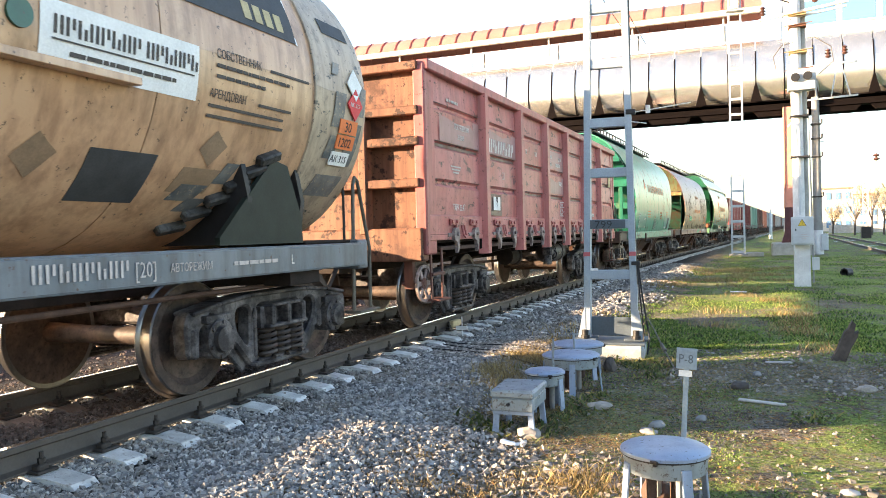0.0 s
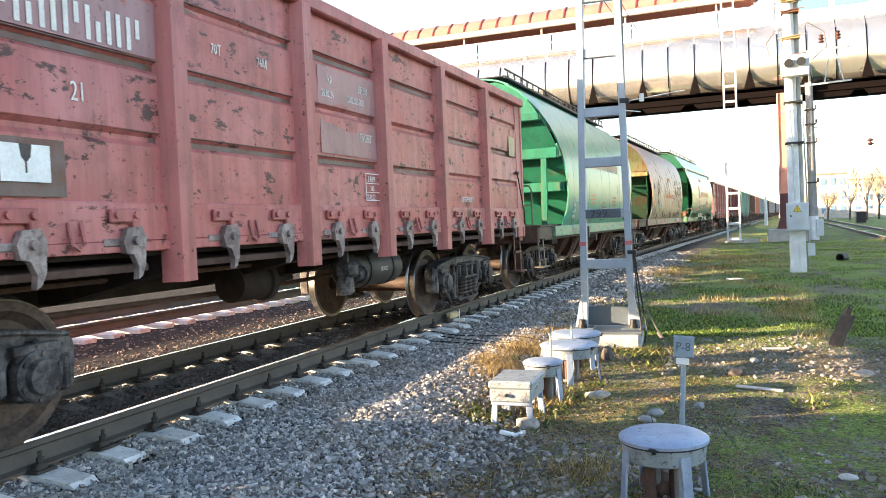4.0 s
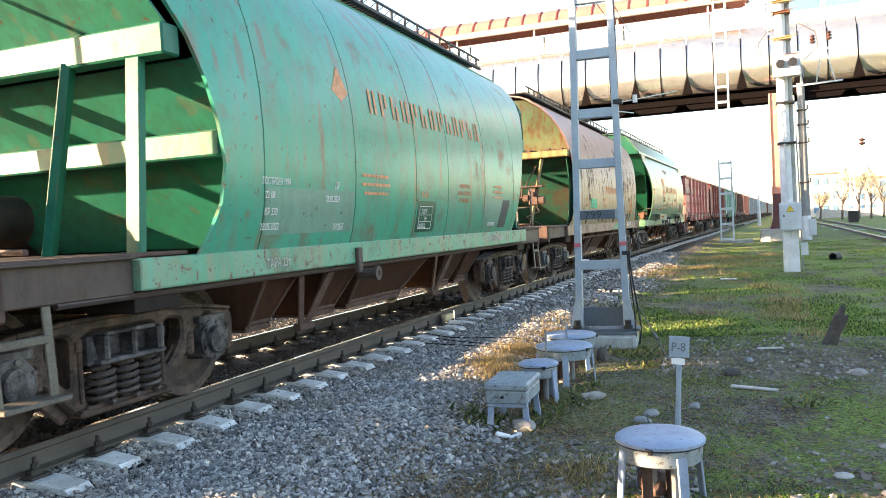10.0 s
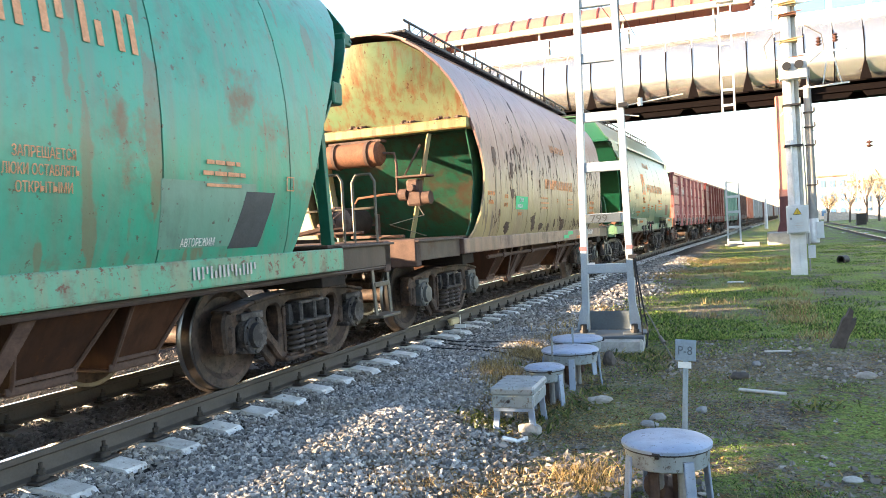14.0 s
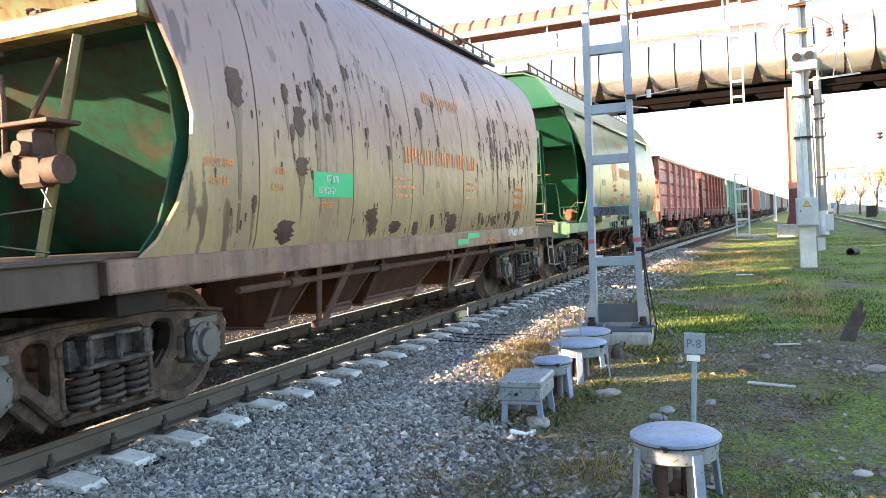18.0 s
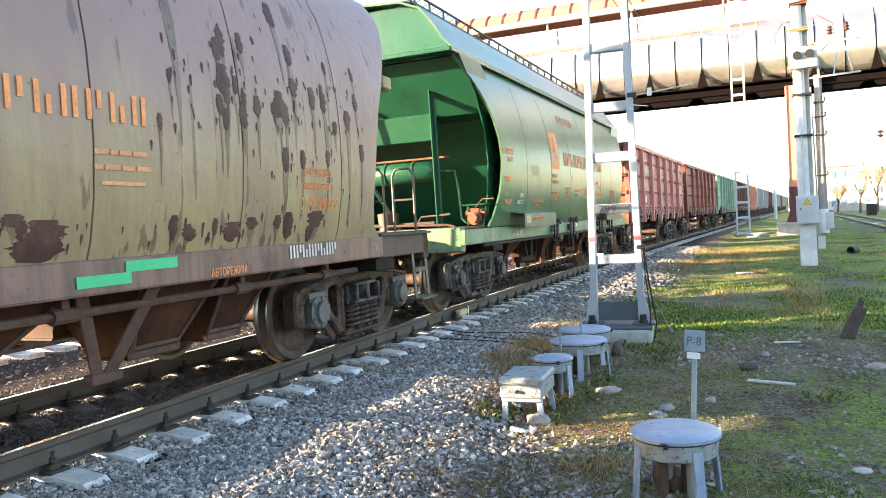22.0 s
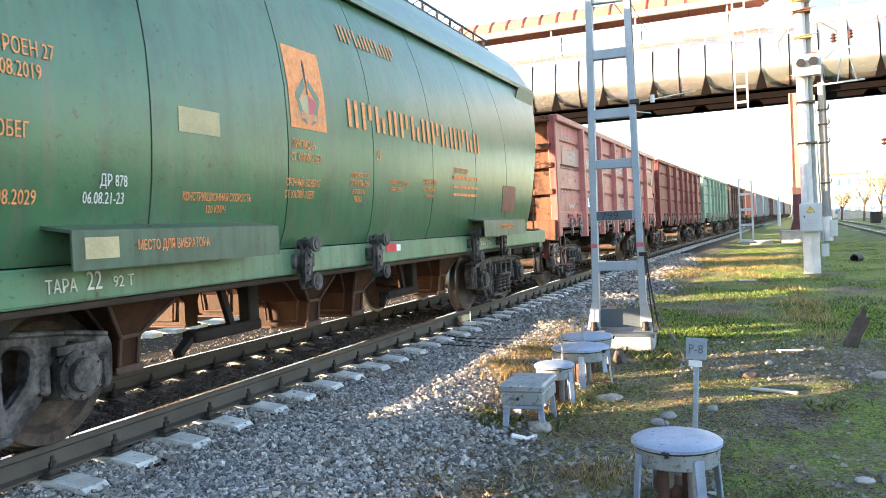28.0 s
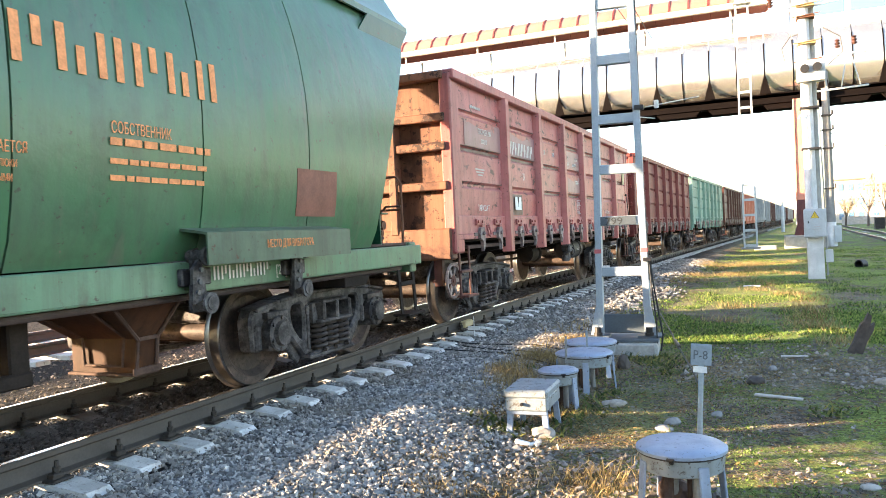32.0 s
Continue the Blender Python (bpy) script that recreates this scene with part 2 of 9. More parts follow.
def drips(nt, amount, wide=5.0, cut=0.56):
    """Mask of ragged stains that run down in narrow columns."""
    rag = noise_tex(nt, coords(nt, (1, 1, 0.5), own=True), 11.0, 6.0, 0.7)
    col = noise_tex(nt, coords(nt, (wide, wide, 0.22), own=True), 1.0, 1.0, 0.4)
    band = noise_tex(nt, coords(nt, (1.3, 1.3, 0.9), own=True), 1.0, 3.0, 0.55)
    s1 = nt.nodes.new("ShaderNodeMath")
    s1.operation = "MULTIPLY_ADD"
    s1.inputs[1].default_value = 0.28
    nt.links.new(rag, s1.inputs[0])
    nt.links.new(col, s1.inputs[2])
    s2 = nt.nodes.new("ShaderNodeMath")
    s2.operation = "MULTIPLY_ADD"
    s2.inputs[1].default_value = 0.55
    nt.links.new(band, s2.inputs[0])
    nt.links.new(s1.outputs[0], s2.inputs[2])
    half = nt.nodes.new("ShaderNodeMath")
    half.operation = "MULTIPLY"
    half.inputs[1].default_value = 0.5
    nt.links.new(s2.outputs[0], half.inputs[0])
    top = (cut + 0.14 + 0.275) / 2
    return ramp(nt, half.outputs[0], [(top, 0.0), (top + 0.02, amount)])


def wagon_paint(name, col, fade, stain, rust=(0.13, 0.055, 0.03), rust_at=0.62, streaks=0.5, rough=0.5, chips=0.72, scale=1.0, flakes=0.78, drip=0.0, spec=0.5):
    """Old wagon paint: faded patches, rain streaks running down, chips and rust."""
    m, nt, b = material(name)
    v = coords(nt, own=True)
    vs = coords(nt, (2.2, 2.2, 0.16), own=True)
    base = blend(nt, ramp(nt, noise_tex(nt, v, 0.9 * scale, 5.0), [(0.35, 0.0), (0.7, 1.0)]), col, fade)
    st = ramp(nt, noise_tex(nt, vs, 3.5, 6.0, 0.65), [(0.44, 0.0), (0.66, streaks)])
    base = blend(nt, st, base, stain)
    grime = ramp(nt, noise_tex(nt, v, 2.6 * scale, 8.0, 0.7), [(0.5, 0.0), (0.8, 0.55)])
    base = blend(nt, grime, base, tuple(0.45 * x for x in stain))
    chip = ramp(nt, noise_tex(nt, v, 7.0 * scale, 9.0, 0.75), [(chips, 0.0), (chips + 0.04, 1.0)])
    flake = ramp(nt, noise_tex(nt, coords(nt, (1.6, 0.8, 1.7)), 3.4, 9.0, 0.72), [(flakes, 0.0), (flakes + 0.035, 0.9)])
    base = blend(nt, flake, base, tuple(0.5 * x for x in rust))
    base = blend(nt, drips(nt, drip, 7.0, 0.66), base, rust)
    big = ramp(nt, noise_tex(nt, v, 1.3 * scale, 7.0, 0.7), [(rust_at, 0.0), (rust_at + 0.14, 0.8)])
    both = nt.nodes.new("ShaderNodeMath")
    both.operation = "MAXIMUM"
    nt.links.new(chip, both.inputs[0])
    nt.links.new(big, both.inputs[1])
    speck = ramp(nt, noise_tex(nt, v, 17.0 * scale, 5.0, 0.65), [(0.635, 0.0), (0.665, 0.8)])
    base = blend(nt, speck, base, tuple(0.45 * x for x in rust))
    c = blend(nt, both.outputs[0], base, rust)
    nt.links.new(c, b.inputs["Base Color"])
    r = nt.nodes.new("ShaderNodeMapRange")
    r.inputs["To Min"].default_value, r.inputs["To Max"].default_value = rough - 0.08, rough + 0.25
    nt.links.new(both.outputs[0], r.inputs["Value"])
    nt.links.new(r.outputs[0], b.inputs["Roughness"])
    b.inputs["Specular IOR Level"].default_value = spec
    bump(nt, b, noise_tex(nt, v, 2.4, 9.0, 0.6), 0.4, 0.022)
    return m


def stained_paint():
    """Olive hopper paint under mauve-brown dust, with dark drips running down from spots."""
    m, nt, b = material("rust_stained_olive_paint")
    v = coords(nt)
    sep = nt.nodes.new("ShaderNodeSeparateXYZ")
    nt.links.new(v, sep.inputs[0])
    up = nt.nodes.new("ShaderNodeMapRange")
    up.inputs["From Min"].default_value, up.inputs["From Max"].default_value = 1.5, 3.3
    nt.links.new(sep.outputs["Z"], up.inputs["Value"])
    wob = nt.nodes.new("ShaderNodeMath")
    wob.operation = "ADD"
    nt.links.new(up.outputs[0], wob.inputs[0])
    nt.links.new(noise_tex(nt, coords(nt, (1.5, 1.5, 0.35)), 1.6, 6.0, 0.7), wob.inputs[1])
    dust = ramp(nt, wob.outputs[0], [(0.55, 0.0), (1.0, 1.0)])
    base = blend(nt, dust, (0.33, 0.255, 0.13), (0.255, 0.148, 0.135))
    band = ramp(nt, noise_tex(nt, coords(nt, (1.3, 1.3, 0.08)), 1.6, 4.0, 0.6), [(0.45, 0.0), (0.7, 0.65)])
    base = blend(nt, band, base, (0.22, 0.135, 0.105))
    fine_streak = ramp(nt, noise_tex(nt, coords(nt, (9.0, 9.0, 0.3)), 3.0, 5.0, 0.6), [(0.40, 0.0), (0.75, 0.55)])
    base = blend(nt, fine_streak, base, (0.21, 0.155, 0.115))
    drip = drips(nt, 0.75, 9.0, 0.70)
    spot = drips(nt, 0.6, 16.0, 0.69)
    speck = ramp(nt, noise_tex(nt, v, 16.0, 6.0, 0.7), [(0.66, 0.0), (0.69, 0.85)])
    mx = nt.nodes.new("ShaderNodeMath")
    mx.operation = "MAXIMUM"
    nt.links.new(drip, mx.inputs[0])
    nt.links.new(spot, mx.inputs[1])
    mx2 = nt.nodes.new("ShaderNodeMath")
    mx2.operation = "MAXIMUM"
    nt.links.new(mx.outputs[0], mx2.inputs[0])
    nt.links.new(speck, mx2.inputs[1])
    c = blend(nt, mx2.outputs[0], base, (0.075, 0.045, 0.04))
    nt.links.new(c, b.inputs["Base Color"])
    b.inputs["Roughness"].default_value = 0.38
    b.inputs["Specular IOR Level"].default_value = 0.4
    bump(nt, b, noise_tex(nt, v, 1.5, 6.0, 0.55), 0.55, 0.055)
    return m


def cast(name, dark, dust):
    """Greasy cast iron with dust and rust caught in patches."""
    m, nt, b = material(name)
    v = coords(nt, own=True)
    c = blend(nt, ramp(nt, noise_tex(nt, v, 5.0, 8.0, 0.7), [(0.42, 0.0), (0.66, 1.0)]), dark, dust)
    c = blend(nt, ramp(nt, noise_tex(nt, v, 22.0, 6.0, 0.7), [(0.5, 0.0), (0.68, 0.8)]), c, tuple(0.35 * x for x in dark))
    nt.links.new(c, b.inputs["Base Color"])
    b.inputs["Roughness"].default_value, b.inputs["Metallic"].default_value = 0.58, 0.1
    b.inputs["Specular IOR Level"].default_value = 0.2
    bump(nt, b, noise_tex(nt, v, 30.0, 6.0, 0.7), 0.5, 0.006)
    return m


M = {}
M["gondola_grime"] = wagon_paint("mauve_overpaint", (0.27, 0.125, 0.135), (0.30, 0.155, 0.165), (0.14, 0.065, 0.065), rust_at=0.66, streaks=0.4, chips=0.66)
M["green_grey"] = wagon_paint("grey_green_overpaint", (0.10, 0.23, 0.17), (0.15, 0.25, 0.20), (0.09, 0.14, 0.11), rust_at=0.66, streaks=0.5, chips=0.66)
M["green_rusty"] = wagon_paint("rust_spotted_green_paint", (0.045, 0.26, 0.16), (0.10, 0.27, 0.19), (0.2, 0.2, 0.13), rust=(0.13, 0.065, 0.045), rust_at=0.555, streaks=0.8, chips=0.57, scale=1.6)
M["worn_steel"] = wagon_paint("scraped_dark_steel", (0.06, 0.07, 0.08), (0.2, 0.2, 0.19), (0.05, 0.05, 0.055), rust=(0.30, 0.25, 0.19), rust_at=0.56, chips=0.56, scale=3.0)
M["gondola"] = wagon_paint("oxide_red_paint", (0.41, 0.112, 0.105), (0.45, 0.175, 0.17), (0.13, 0.05, 0.044), rust=(0.08, 0.042, 0.038), rust_at=0.63, streaks=0.45, chips=0.62, scale=1.3, flakes=0.565, spec=0.25)
M["gondola_post"] = wagon_paint("oxide_red_post", (0.37, 0.096, 0.094), (0.42, 0.15, 0.145), (0.14, 0.056, 0.05), rust=(0.07, 0.034, 0.028), rust_at=0.63, streaks=0.55, chips=0.63, spec=0.3)
M["gondola_dark"] = wagon_paint("dark_red_paint", (0.17, 0.036, 0.034), (0.21, 0.06, 0.055), (0.08, 0.026, 0.024), rust_at=0.68, streaks=0.5, chips=0.70, rough=0.6, spec=0.2)
M["gondola_brown"] = wagon_paint("brown_paint", (0.085, 0.034, 0.030), (0.12, 0.055, 0.046), (0.05, 0.025, 0.022), rust_at=0.68, streaks=0.4, chips=0.74, rough=0.6, spec=0.2)
M["gondola_teal"] = wagon_paint("teal_paint", (0.15, 0.29, 0.235), (0.22, 0.34, 0.28), (0.10, 0.16, 0.13), rust_at=0.66, streaks=0.6, chips=0.70, rough=0.6, spec=0.2)
M["gondola_orange"] = wagon_paint("orange_red_paint", (0.48, 0.12, 0.07), (0.52, 0.17, 0.1), (0.25, 0.08, 0.05), rust_at=0.7, streaks=0.4, chips=0.74)
M["gondola_grey"] = wagon_paint("grey_paint", (0.24, 0.26, 0.28), (0.33, 0.34, 0.36), (0.15, 0.14, 0.14), rust_at=0.68, streaks=0.4, chips=0.74, rough=0.6, spec=0.2)
M["green"] = wagon_paint("faded_green_paint", (0.025, 0.27, 0.165), (0.07, 0.285, 0.205), (0.15, 0.18, 0.13), rust=(0.21, 0.095, 0.05), rust_at=0.575, streaks=0.6, chips=0.64, rough=0.36, drip=0.55, spec=0.35)
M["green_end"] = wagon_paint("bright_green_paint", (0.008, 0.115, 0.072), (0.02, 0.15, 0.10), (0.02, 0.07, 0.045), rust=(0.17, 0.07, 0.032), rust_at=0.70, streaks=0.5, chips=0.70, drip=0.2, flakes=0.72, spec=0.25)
M["green_new"] = wagon_paint("dark_green_paint", (0.045, 0.135, 0.062), (0.09, 0.16, 0.095), (0.07, 0.095, 0.065), rust=(0.15, 0.13, 0.10), rust_at=0.72, streaks=0.6, chips=0.66, rough=0.36, spec=0.4, drip=0.25)
# Set darker than the side green, so the hopper's end carries its shade in colour.
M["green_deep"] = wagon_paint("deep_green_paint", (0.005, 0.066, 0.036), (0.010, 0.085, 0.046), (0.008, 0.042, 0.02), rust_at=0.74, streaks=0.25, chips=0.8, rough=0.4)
M["green_sill"] = wagon_paint("weathered_green_sill", (0.065, 0.175, 0.095), (0.16, 0.25, 0.16), (0.07, 0.085, 0.06), rust=(0.10, 0.06, 0.045), rust_at=0.58, streaks=0.6, chips=0.62)
M["bracket_green"] = wagon_paint("dull_green_bracket_paint", (0.06, 0.105, 0.07), (0.10, 0.14, 0.10), (0.05, 0.06, 0.045), rust=(0.09, 0.055, 0.04), rust_at=0.60, streaks=0.7, chips=0.62, spec=0.3)
# Dark grey of the rib strips, grime and shadow line in one colour.
M["groove"] = wagon_paint("grime_and_shade_grey", (0.075, 0.05, 0.05), (0.14, 0.07, 0.066), (0.06, 0.05, 0.05), rust_at=0.5, chips=0.56, scale=2.0)
M["latch_steel"] = cast("worn_latch_steel", (0.17, 0.13, 0.125), (0.36, 0.30, 0.28))
M["saddle"] = plain("green_black_saddle_paint", (0.016, 0.022, 0.018), 0.55, 0, 0.4, 4.0, 0.2, 60.0, 0.2)
M["wood_block"] = cast("scraped_dark_block", (0.025, 0.024, 0.024), (0.10, 0.095, 0.09))
M["gondola_end"] = wagon_paint("rusty_end_paint", (0.155, 0.073, 0.046), (0.20, 0.098, 0.060), (0.075, 0.034, 0.024), rust=(0.05, 0.028, 0.024), rust_at=0.54, streaks=0.7, chips=0.6, flakes=0.55, rough=0.65, spec=0.2)
# Recess green, darkened in colour to stand in for shade inside the end.
M["recess"] = wagon_paint("shade_darkened_end_green", (0.008, 0.07, 0.046), (0.018, 0.095, 0.062), (0.03, 0.028, 0.02), rust=(0.07, 0.036, 0.024), rust_at=0.52, streaks=0.7, chips=0.62, rough=0.5, spec=0.25)
M["reservoir"] = plain("dark_grey_tank_paint", (0.045, 0.042, 0.042), 0.55, 0, 0.4, 5.0, 0.2, 60.0, 0.25)
M["frame"] = wagon_paint("dark_brown_frame_paint", (0.055, 0.04, 0.036), (0.085, 0.06, 0.052), (0.03, 0.022, 0.02), rust=(0.10, 0.05, 0.03), rust_at=0.6, streaks=0.5, chips=0.66, rough=0.6, spec=0.25)
M["olive"] = stained_paint()
M["olive_end"] = wagon_paint("rusty_olive_end_paint", (0.19, 0.20, 0.08), (0.20, 0.165, 0.065), (0.15, 0.06, 0.026), rust=(0.15, 0.055, 0.025), rust_at=0.55, streaks=0.9, chips=0.64, drip=0.8)
M["dome"] = wagon_paint("rust_streaked_olive_dome", (0.085, 0.145, 0.075), (0.15, 0.17, 0.09), (0.14, 0.055, 0.022), rust=(0.15, 0.055, 0.022), rust_at=0.68, streaks=0.9, chips=0.68, drip=0.55, flakes=0.7, spec=0.25)
M["olive_sill"] = wagon_paint("brown_stained_sill", (0.15, 0.078, 0.066), (0.19, 0.105, 0.09), (0.06, 0.036, 0.03), rust=(0.07, 0.04, 0.035), rust_at=0.55, streaks=0.8, chips=0.66)
M["tank"] = wagon_paint("dirty_beige_tank_paint", (0.52, 0.315, 0.185), (0.58, 0.38, 0.24), (0.22, 0.115, 0.065), rust=(0.11, 0.065, 0.047), rust_at=0.68, streaks=0.6, chips=0.69, rough=0.36)
M["tank_end"] = wagon_paint("grey_beige_tank_end", (0.40, 0.31, 0.225), (0.48, 0.39, 0.29), (0.14, 0.11, 0.09), rust=(0.06, 0.065, 0.072), rust_at=0.58, streaks=0.65, chips=0.60, flakes=0.6)
M["sill_blue"] = wagon_paint("grey_blue_sill_paint", (0.085, 0.11, 0.14), (0.14, 0.16, 0.185), (0.045, 0.045, 0.05), rust_at=0.64, streaks=0.6, chips=0.66)
M["black"] = plain("black_paint", (0.016, 0.016, 0.018), 0.5, 0, 0.4)
M["under"] = plain("grimy_underframe", (0.022, 0.017, 0.015), 0.75, 0, 0.6, 4.0, 0.5, 60.0, 0.1)
M["pocket"] = wagon_paint("rusty_hopper_pocket", (0.040, 0.019, 0.012), (0.072, 0.033, 0.019), (0.016, 0.010, 0.008), rust=(0.13, 0.055, 0.026), rust_at=0.60, streaks=0.6, chips=0.75, rough=0.7, spec=0.12)
M["bogie"] = cast("greasy_cast_steel", (0.030, 0.028, 0.031), (0.16, 0.148, 0.148))
M["bogie_brown"] = cast("brown_cast_steel", (0.036, 0.026, 0.023), (0.12, 0.078, 0.06))
M["spring"] = plain("dark_spring_steel", (0.05, 0.04, 0.036), 0.5, 0.2, 0.5)
M["wheel"] = cast("rusty_wheel_steel", (0.05, 0.039, 0.035), (0.115, 0.08, 0.066))
M["tread"] = plain("polished_wheel_tread", (0.17, 0.165, 0.165), 0.28, 0.9, 0.2)
M["cap"] = plain("axle_cap_steel", (0.10, 0.105, 0.11), 0.5, 0.3, 0.35)
M["rust"] = plain("rusty_iron", (0.14, 0.062, 0.035), 0.8, 0, 0.45, 9.0, 0.4)
M["rust_dark"] = plain("dark_rusty_iron", (0.075, 0.045, 0.036), 0.8, 0, 0.45, 9.0, 0.4)
M["handrail"] = plain("worn_handrail_paint", (0.10, 0.09, 0.075), 0.5, 0.2, 0.4, 12.0)
M["mast"] = plain("blue_grey_mast_paint", (0.30, 0.35, 0.40), 0.5, 0, 0.15, 3.0, 0.1)
M["mast_dark"] = plain("dark_blue_grey_paint", (0.075, 0.095, 0.115), 0.5, 0, 0.2, 3.0, 0.1)
M["mast_far"] = plain("pale_grey_mast_paint", (0.45, 0.48, 0.50), 0.55, 0, 0.15, 3.0, 0.1)
M["red_mark"] = plain("faded_red_mark", (0.45, 0.11, 0.12), 0.6)
M["white"] = plain("white_paint", (0.74, 0.74, 0.73), 0.6, 0, 0.1, 5.0)
M["whitewash"] = plain("whitewashed_concrete", (0.62, 0.63, 0.64), 0.8, 0, 0.25, 2.5, 0.35, 40)
M["pad"] = plain("flaking_whitewash", (0.30, 0.31, 0.31), 0.85, 0, 0.45, 4.0, 0.4, 30)
M["concrete"] = plain("weathered_concrete", (0.34, 0.33, 0.31), 0.85, 0, 0.3, 3.0, 0.5, 45)
M["concrete_dark"] = plain("grey_concrete_post", (0.22, 0.22, 0.22), 0.85, 0, 0.25, 3.0, 0.4, 45)
sm, nt, b = material("oil_stained_concrete_sleeper")
v = coords(nt, own=True)
c = blend(nt, ramp(nt, noise_tex(nt, v, 6.0, 7.0, 0.7), [(0.38, 0.0), (0.65, 1.0)]), (0.42, 0.415, 0.40), (0.70, 0.70, 0.69))
c = blend(nt, ramp(nt, noise_tex(nt, v, 24.0, 6.0, 0.7), [(0.52, 0.0), (0.66, 0.8)]), c, (0.20, 0.18, 0.16))
sx = nt.nodes.new("ShaderNodeSeparateXYZ")
nt.links.new(coords(nt), sx.inputs[0])
mid = nt.nodes.new("ShaderNodeMath")
mid.operation = "ABSOLUTE"
nt.links.new(sx.outputs["X"], mid.inputs[0])
wob = nt.nodes.new("ShaderNodeMath")
wob.operation = "MULTIPLY_ADD"
wob.inputs[1].default_value = 0.35
nt.links.new(noise_tex(nt, v, 5.0, 5.0, 0.7), wob.inputs[0])
nt.links.new(mid.outputs[0], wob.inputs[2])
c = blend(nt, ramp(nt, wob.outputs[0], [(0.80, 0.85), (0.98, 0.0)]), c, (0.075, 0.058, 0.047))
nt.links.new(c, b.inputs["Base Color"])
b.inputs["Roughness"].default_value = 0.9
b.inputs["Specular IOR Level"].default_value = 0.15
bump(nt, b, noise_tex(nt, v, 30.0, 6.0, 0.7), 0.6, 0.006)
M["sleeper"] = sm
M["rail"] = plain("brown_grey_rail_web", (0.07, 0.06, 0.052), 0.7, 0.1, 0.3, 3.0, 0.2)
M["railhead"] = plain("polished_rail_head", (0.62, 0.60, 0.58), 0.16, 0.95, 0.15, 8.0, 0.05)
M["fastening"] = plain("dark_rail_fastening", (0.04, 0.034, 0.03), 0.75, 0.1, 0.4)
M["can_paint"] = wagon_paint("chipped_blue_grey_paint", (0.20, 0.26, 0.37), (0.26, 0.32, 0.42), (0.16, 0.20, 0.26), rust=(0.09, 0.08, 0.075), rust_at=0.70, streaks=0.4, chips=0.60, scale=3.0)
M["can_grey"] = wagon_paint("pale_grey_box_paint", (0.20, 0.245, 0.28), (0.25, 0.29, 0.31), (0.15, 0.16, 0.165), rust=(0.09, 0.08, 0.075), rust_at=0.66, streaks=0.5, chips=0.56, scale=3.0)
M["sign"] = plain("grey_sign_paint", (0.27, 0.33, 0.38), 0.6, 0, 0.2)
M["sign_text"] = plain("weathered_sign_paint", (0.10, 0.12, 0.14), 0.7)
M["orange_text"] = plain("orange_stencil_paint", (0.80, 0.30, 0.12), 0.7, 0, 0.3, 18.0)
M["faded_text"] = plain("faded_orange_stencil", (0.60, 0.29, 0.16), 0.8, 0, 0.3, 18.0)
M["white_text"] = plain("white_stencil_paint", (0.66, 0.64, 0.62), 0.7, 0, 0.15, 18.0)
M["dull_text"] = plain("dull_white_stencil", (0.44, 0.40, 0.38), 0.8, 0, 0.25, 18.0)
M["dark_text"] = plain("dark_stencil_paint", (0.075, 0.065, 0.06), 0.7, 0, 0.3, 18.0)
M["black_text"] = plain("black_sign_paint", (0.03, 0.035, 0.04), 0.7)
M["green_patch"] = plain("fresh_green_patch", (0.05, 0.45, 0.20), 0.6, 0, 0.1)
M["tan_patch"] = plain("sandy_patch_paint", (0.46, 0.38, 0.22), 0.7, 0, 0.2)
M["dark_patch"] = plain("dark_grey_patch_paint", (0.05, 0.052, 0.056), 0.6, 0, 0.3)
M["red_patch"] = plain("brown_red_patch_paint", (0.21, 0.085, 0.06), 0.6, 0, 0.3)
M["pale_stone"] = plain("pale_broken_stone", (0.27, 0.25, 0.225), 0.9, 0, 0.5, 14.0, 0.5, 40.0)
M["brown_patch"] = plain("brown_patch_paint", (0.25, 0.17, 0.11), 0.6, 0, 0.25)
M["orange_plate"] = plain("orange_plate", (0.72, 0.19, 0.06), 0.5, 0, 0.1)
M["red_plate"] = plain("red_hazard_paint", (0.6, 0.04, 0.05), 0.5, 0, 0.1)
M["silver"] = plain("dented_silver_sheet", (0.58, 0.56, 0.52), 0.24, 0.82, 0.12, 1.2, 1.0, 1.3)
# Dark brown taken to near-black, to include the cladding overhang's shade on the girders.
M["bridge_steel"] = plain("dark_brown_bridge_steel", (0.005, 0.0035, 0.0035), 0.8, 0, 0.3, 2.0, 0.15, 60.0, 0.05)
M["bridge_red"] = wagon_paint("orange_red_column_paint", (0.55, 0.20, 0.14), (0.58, 0.26, 0.19), (0.42, 0.16, 0.12), rust_at=0.8, streaks=0.3, chips=0.8)
M["bridge_maroon"] = plain("maroon_column_paint", (0.10, 0.035, 0.035), 0.65, 0, 0.3)
M["roof_red"] = plain("terracotta_roof_sheet", (0.40, 0.165, 0.125), 0.55, 0, 0.15, 1.5)
M["beige"] = plain("beige_fascia", (0.58, 0.52, 0.46), 0.6, 0, 0.12)
M["lattice"] = plain("white_lattice_paint", (0.62, 0.61, 0.58), 0.6, 0, 0.12)
M["wall_white"] = plain("white_cladding", (0.72, 0.72, 0.72), 0.6, 0, 0.08)
M["wood_dark"] = plain("weathered_dark_wood", (0.07, 0.06, 0.055), 0.9, 0, 0.4, 8.0, 0.8, 25)
M["wood_pale"] = plain("bleached_plank_wood", (0.42, 0.40, 0.37), 0.85, 0, 0.25, 8.0, 0.6, 25)
M["cable"] = plain("black_cable", (0.018, 0.018, 0.02), 0.6)
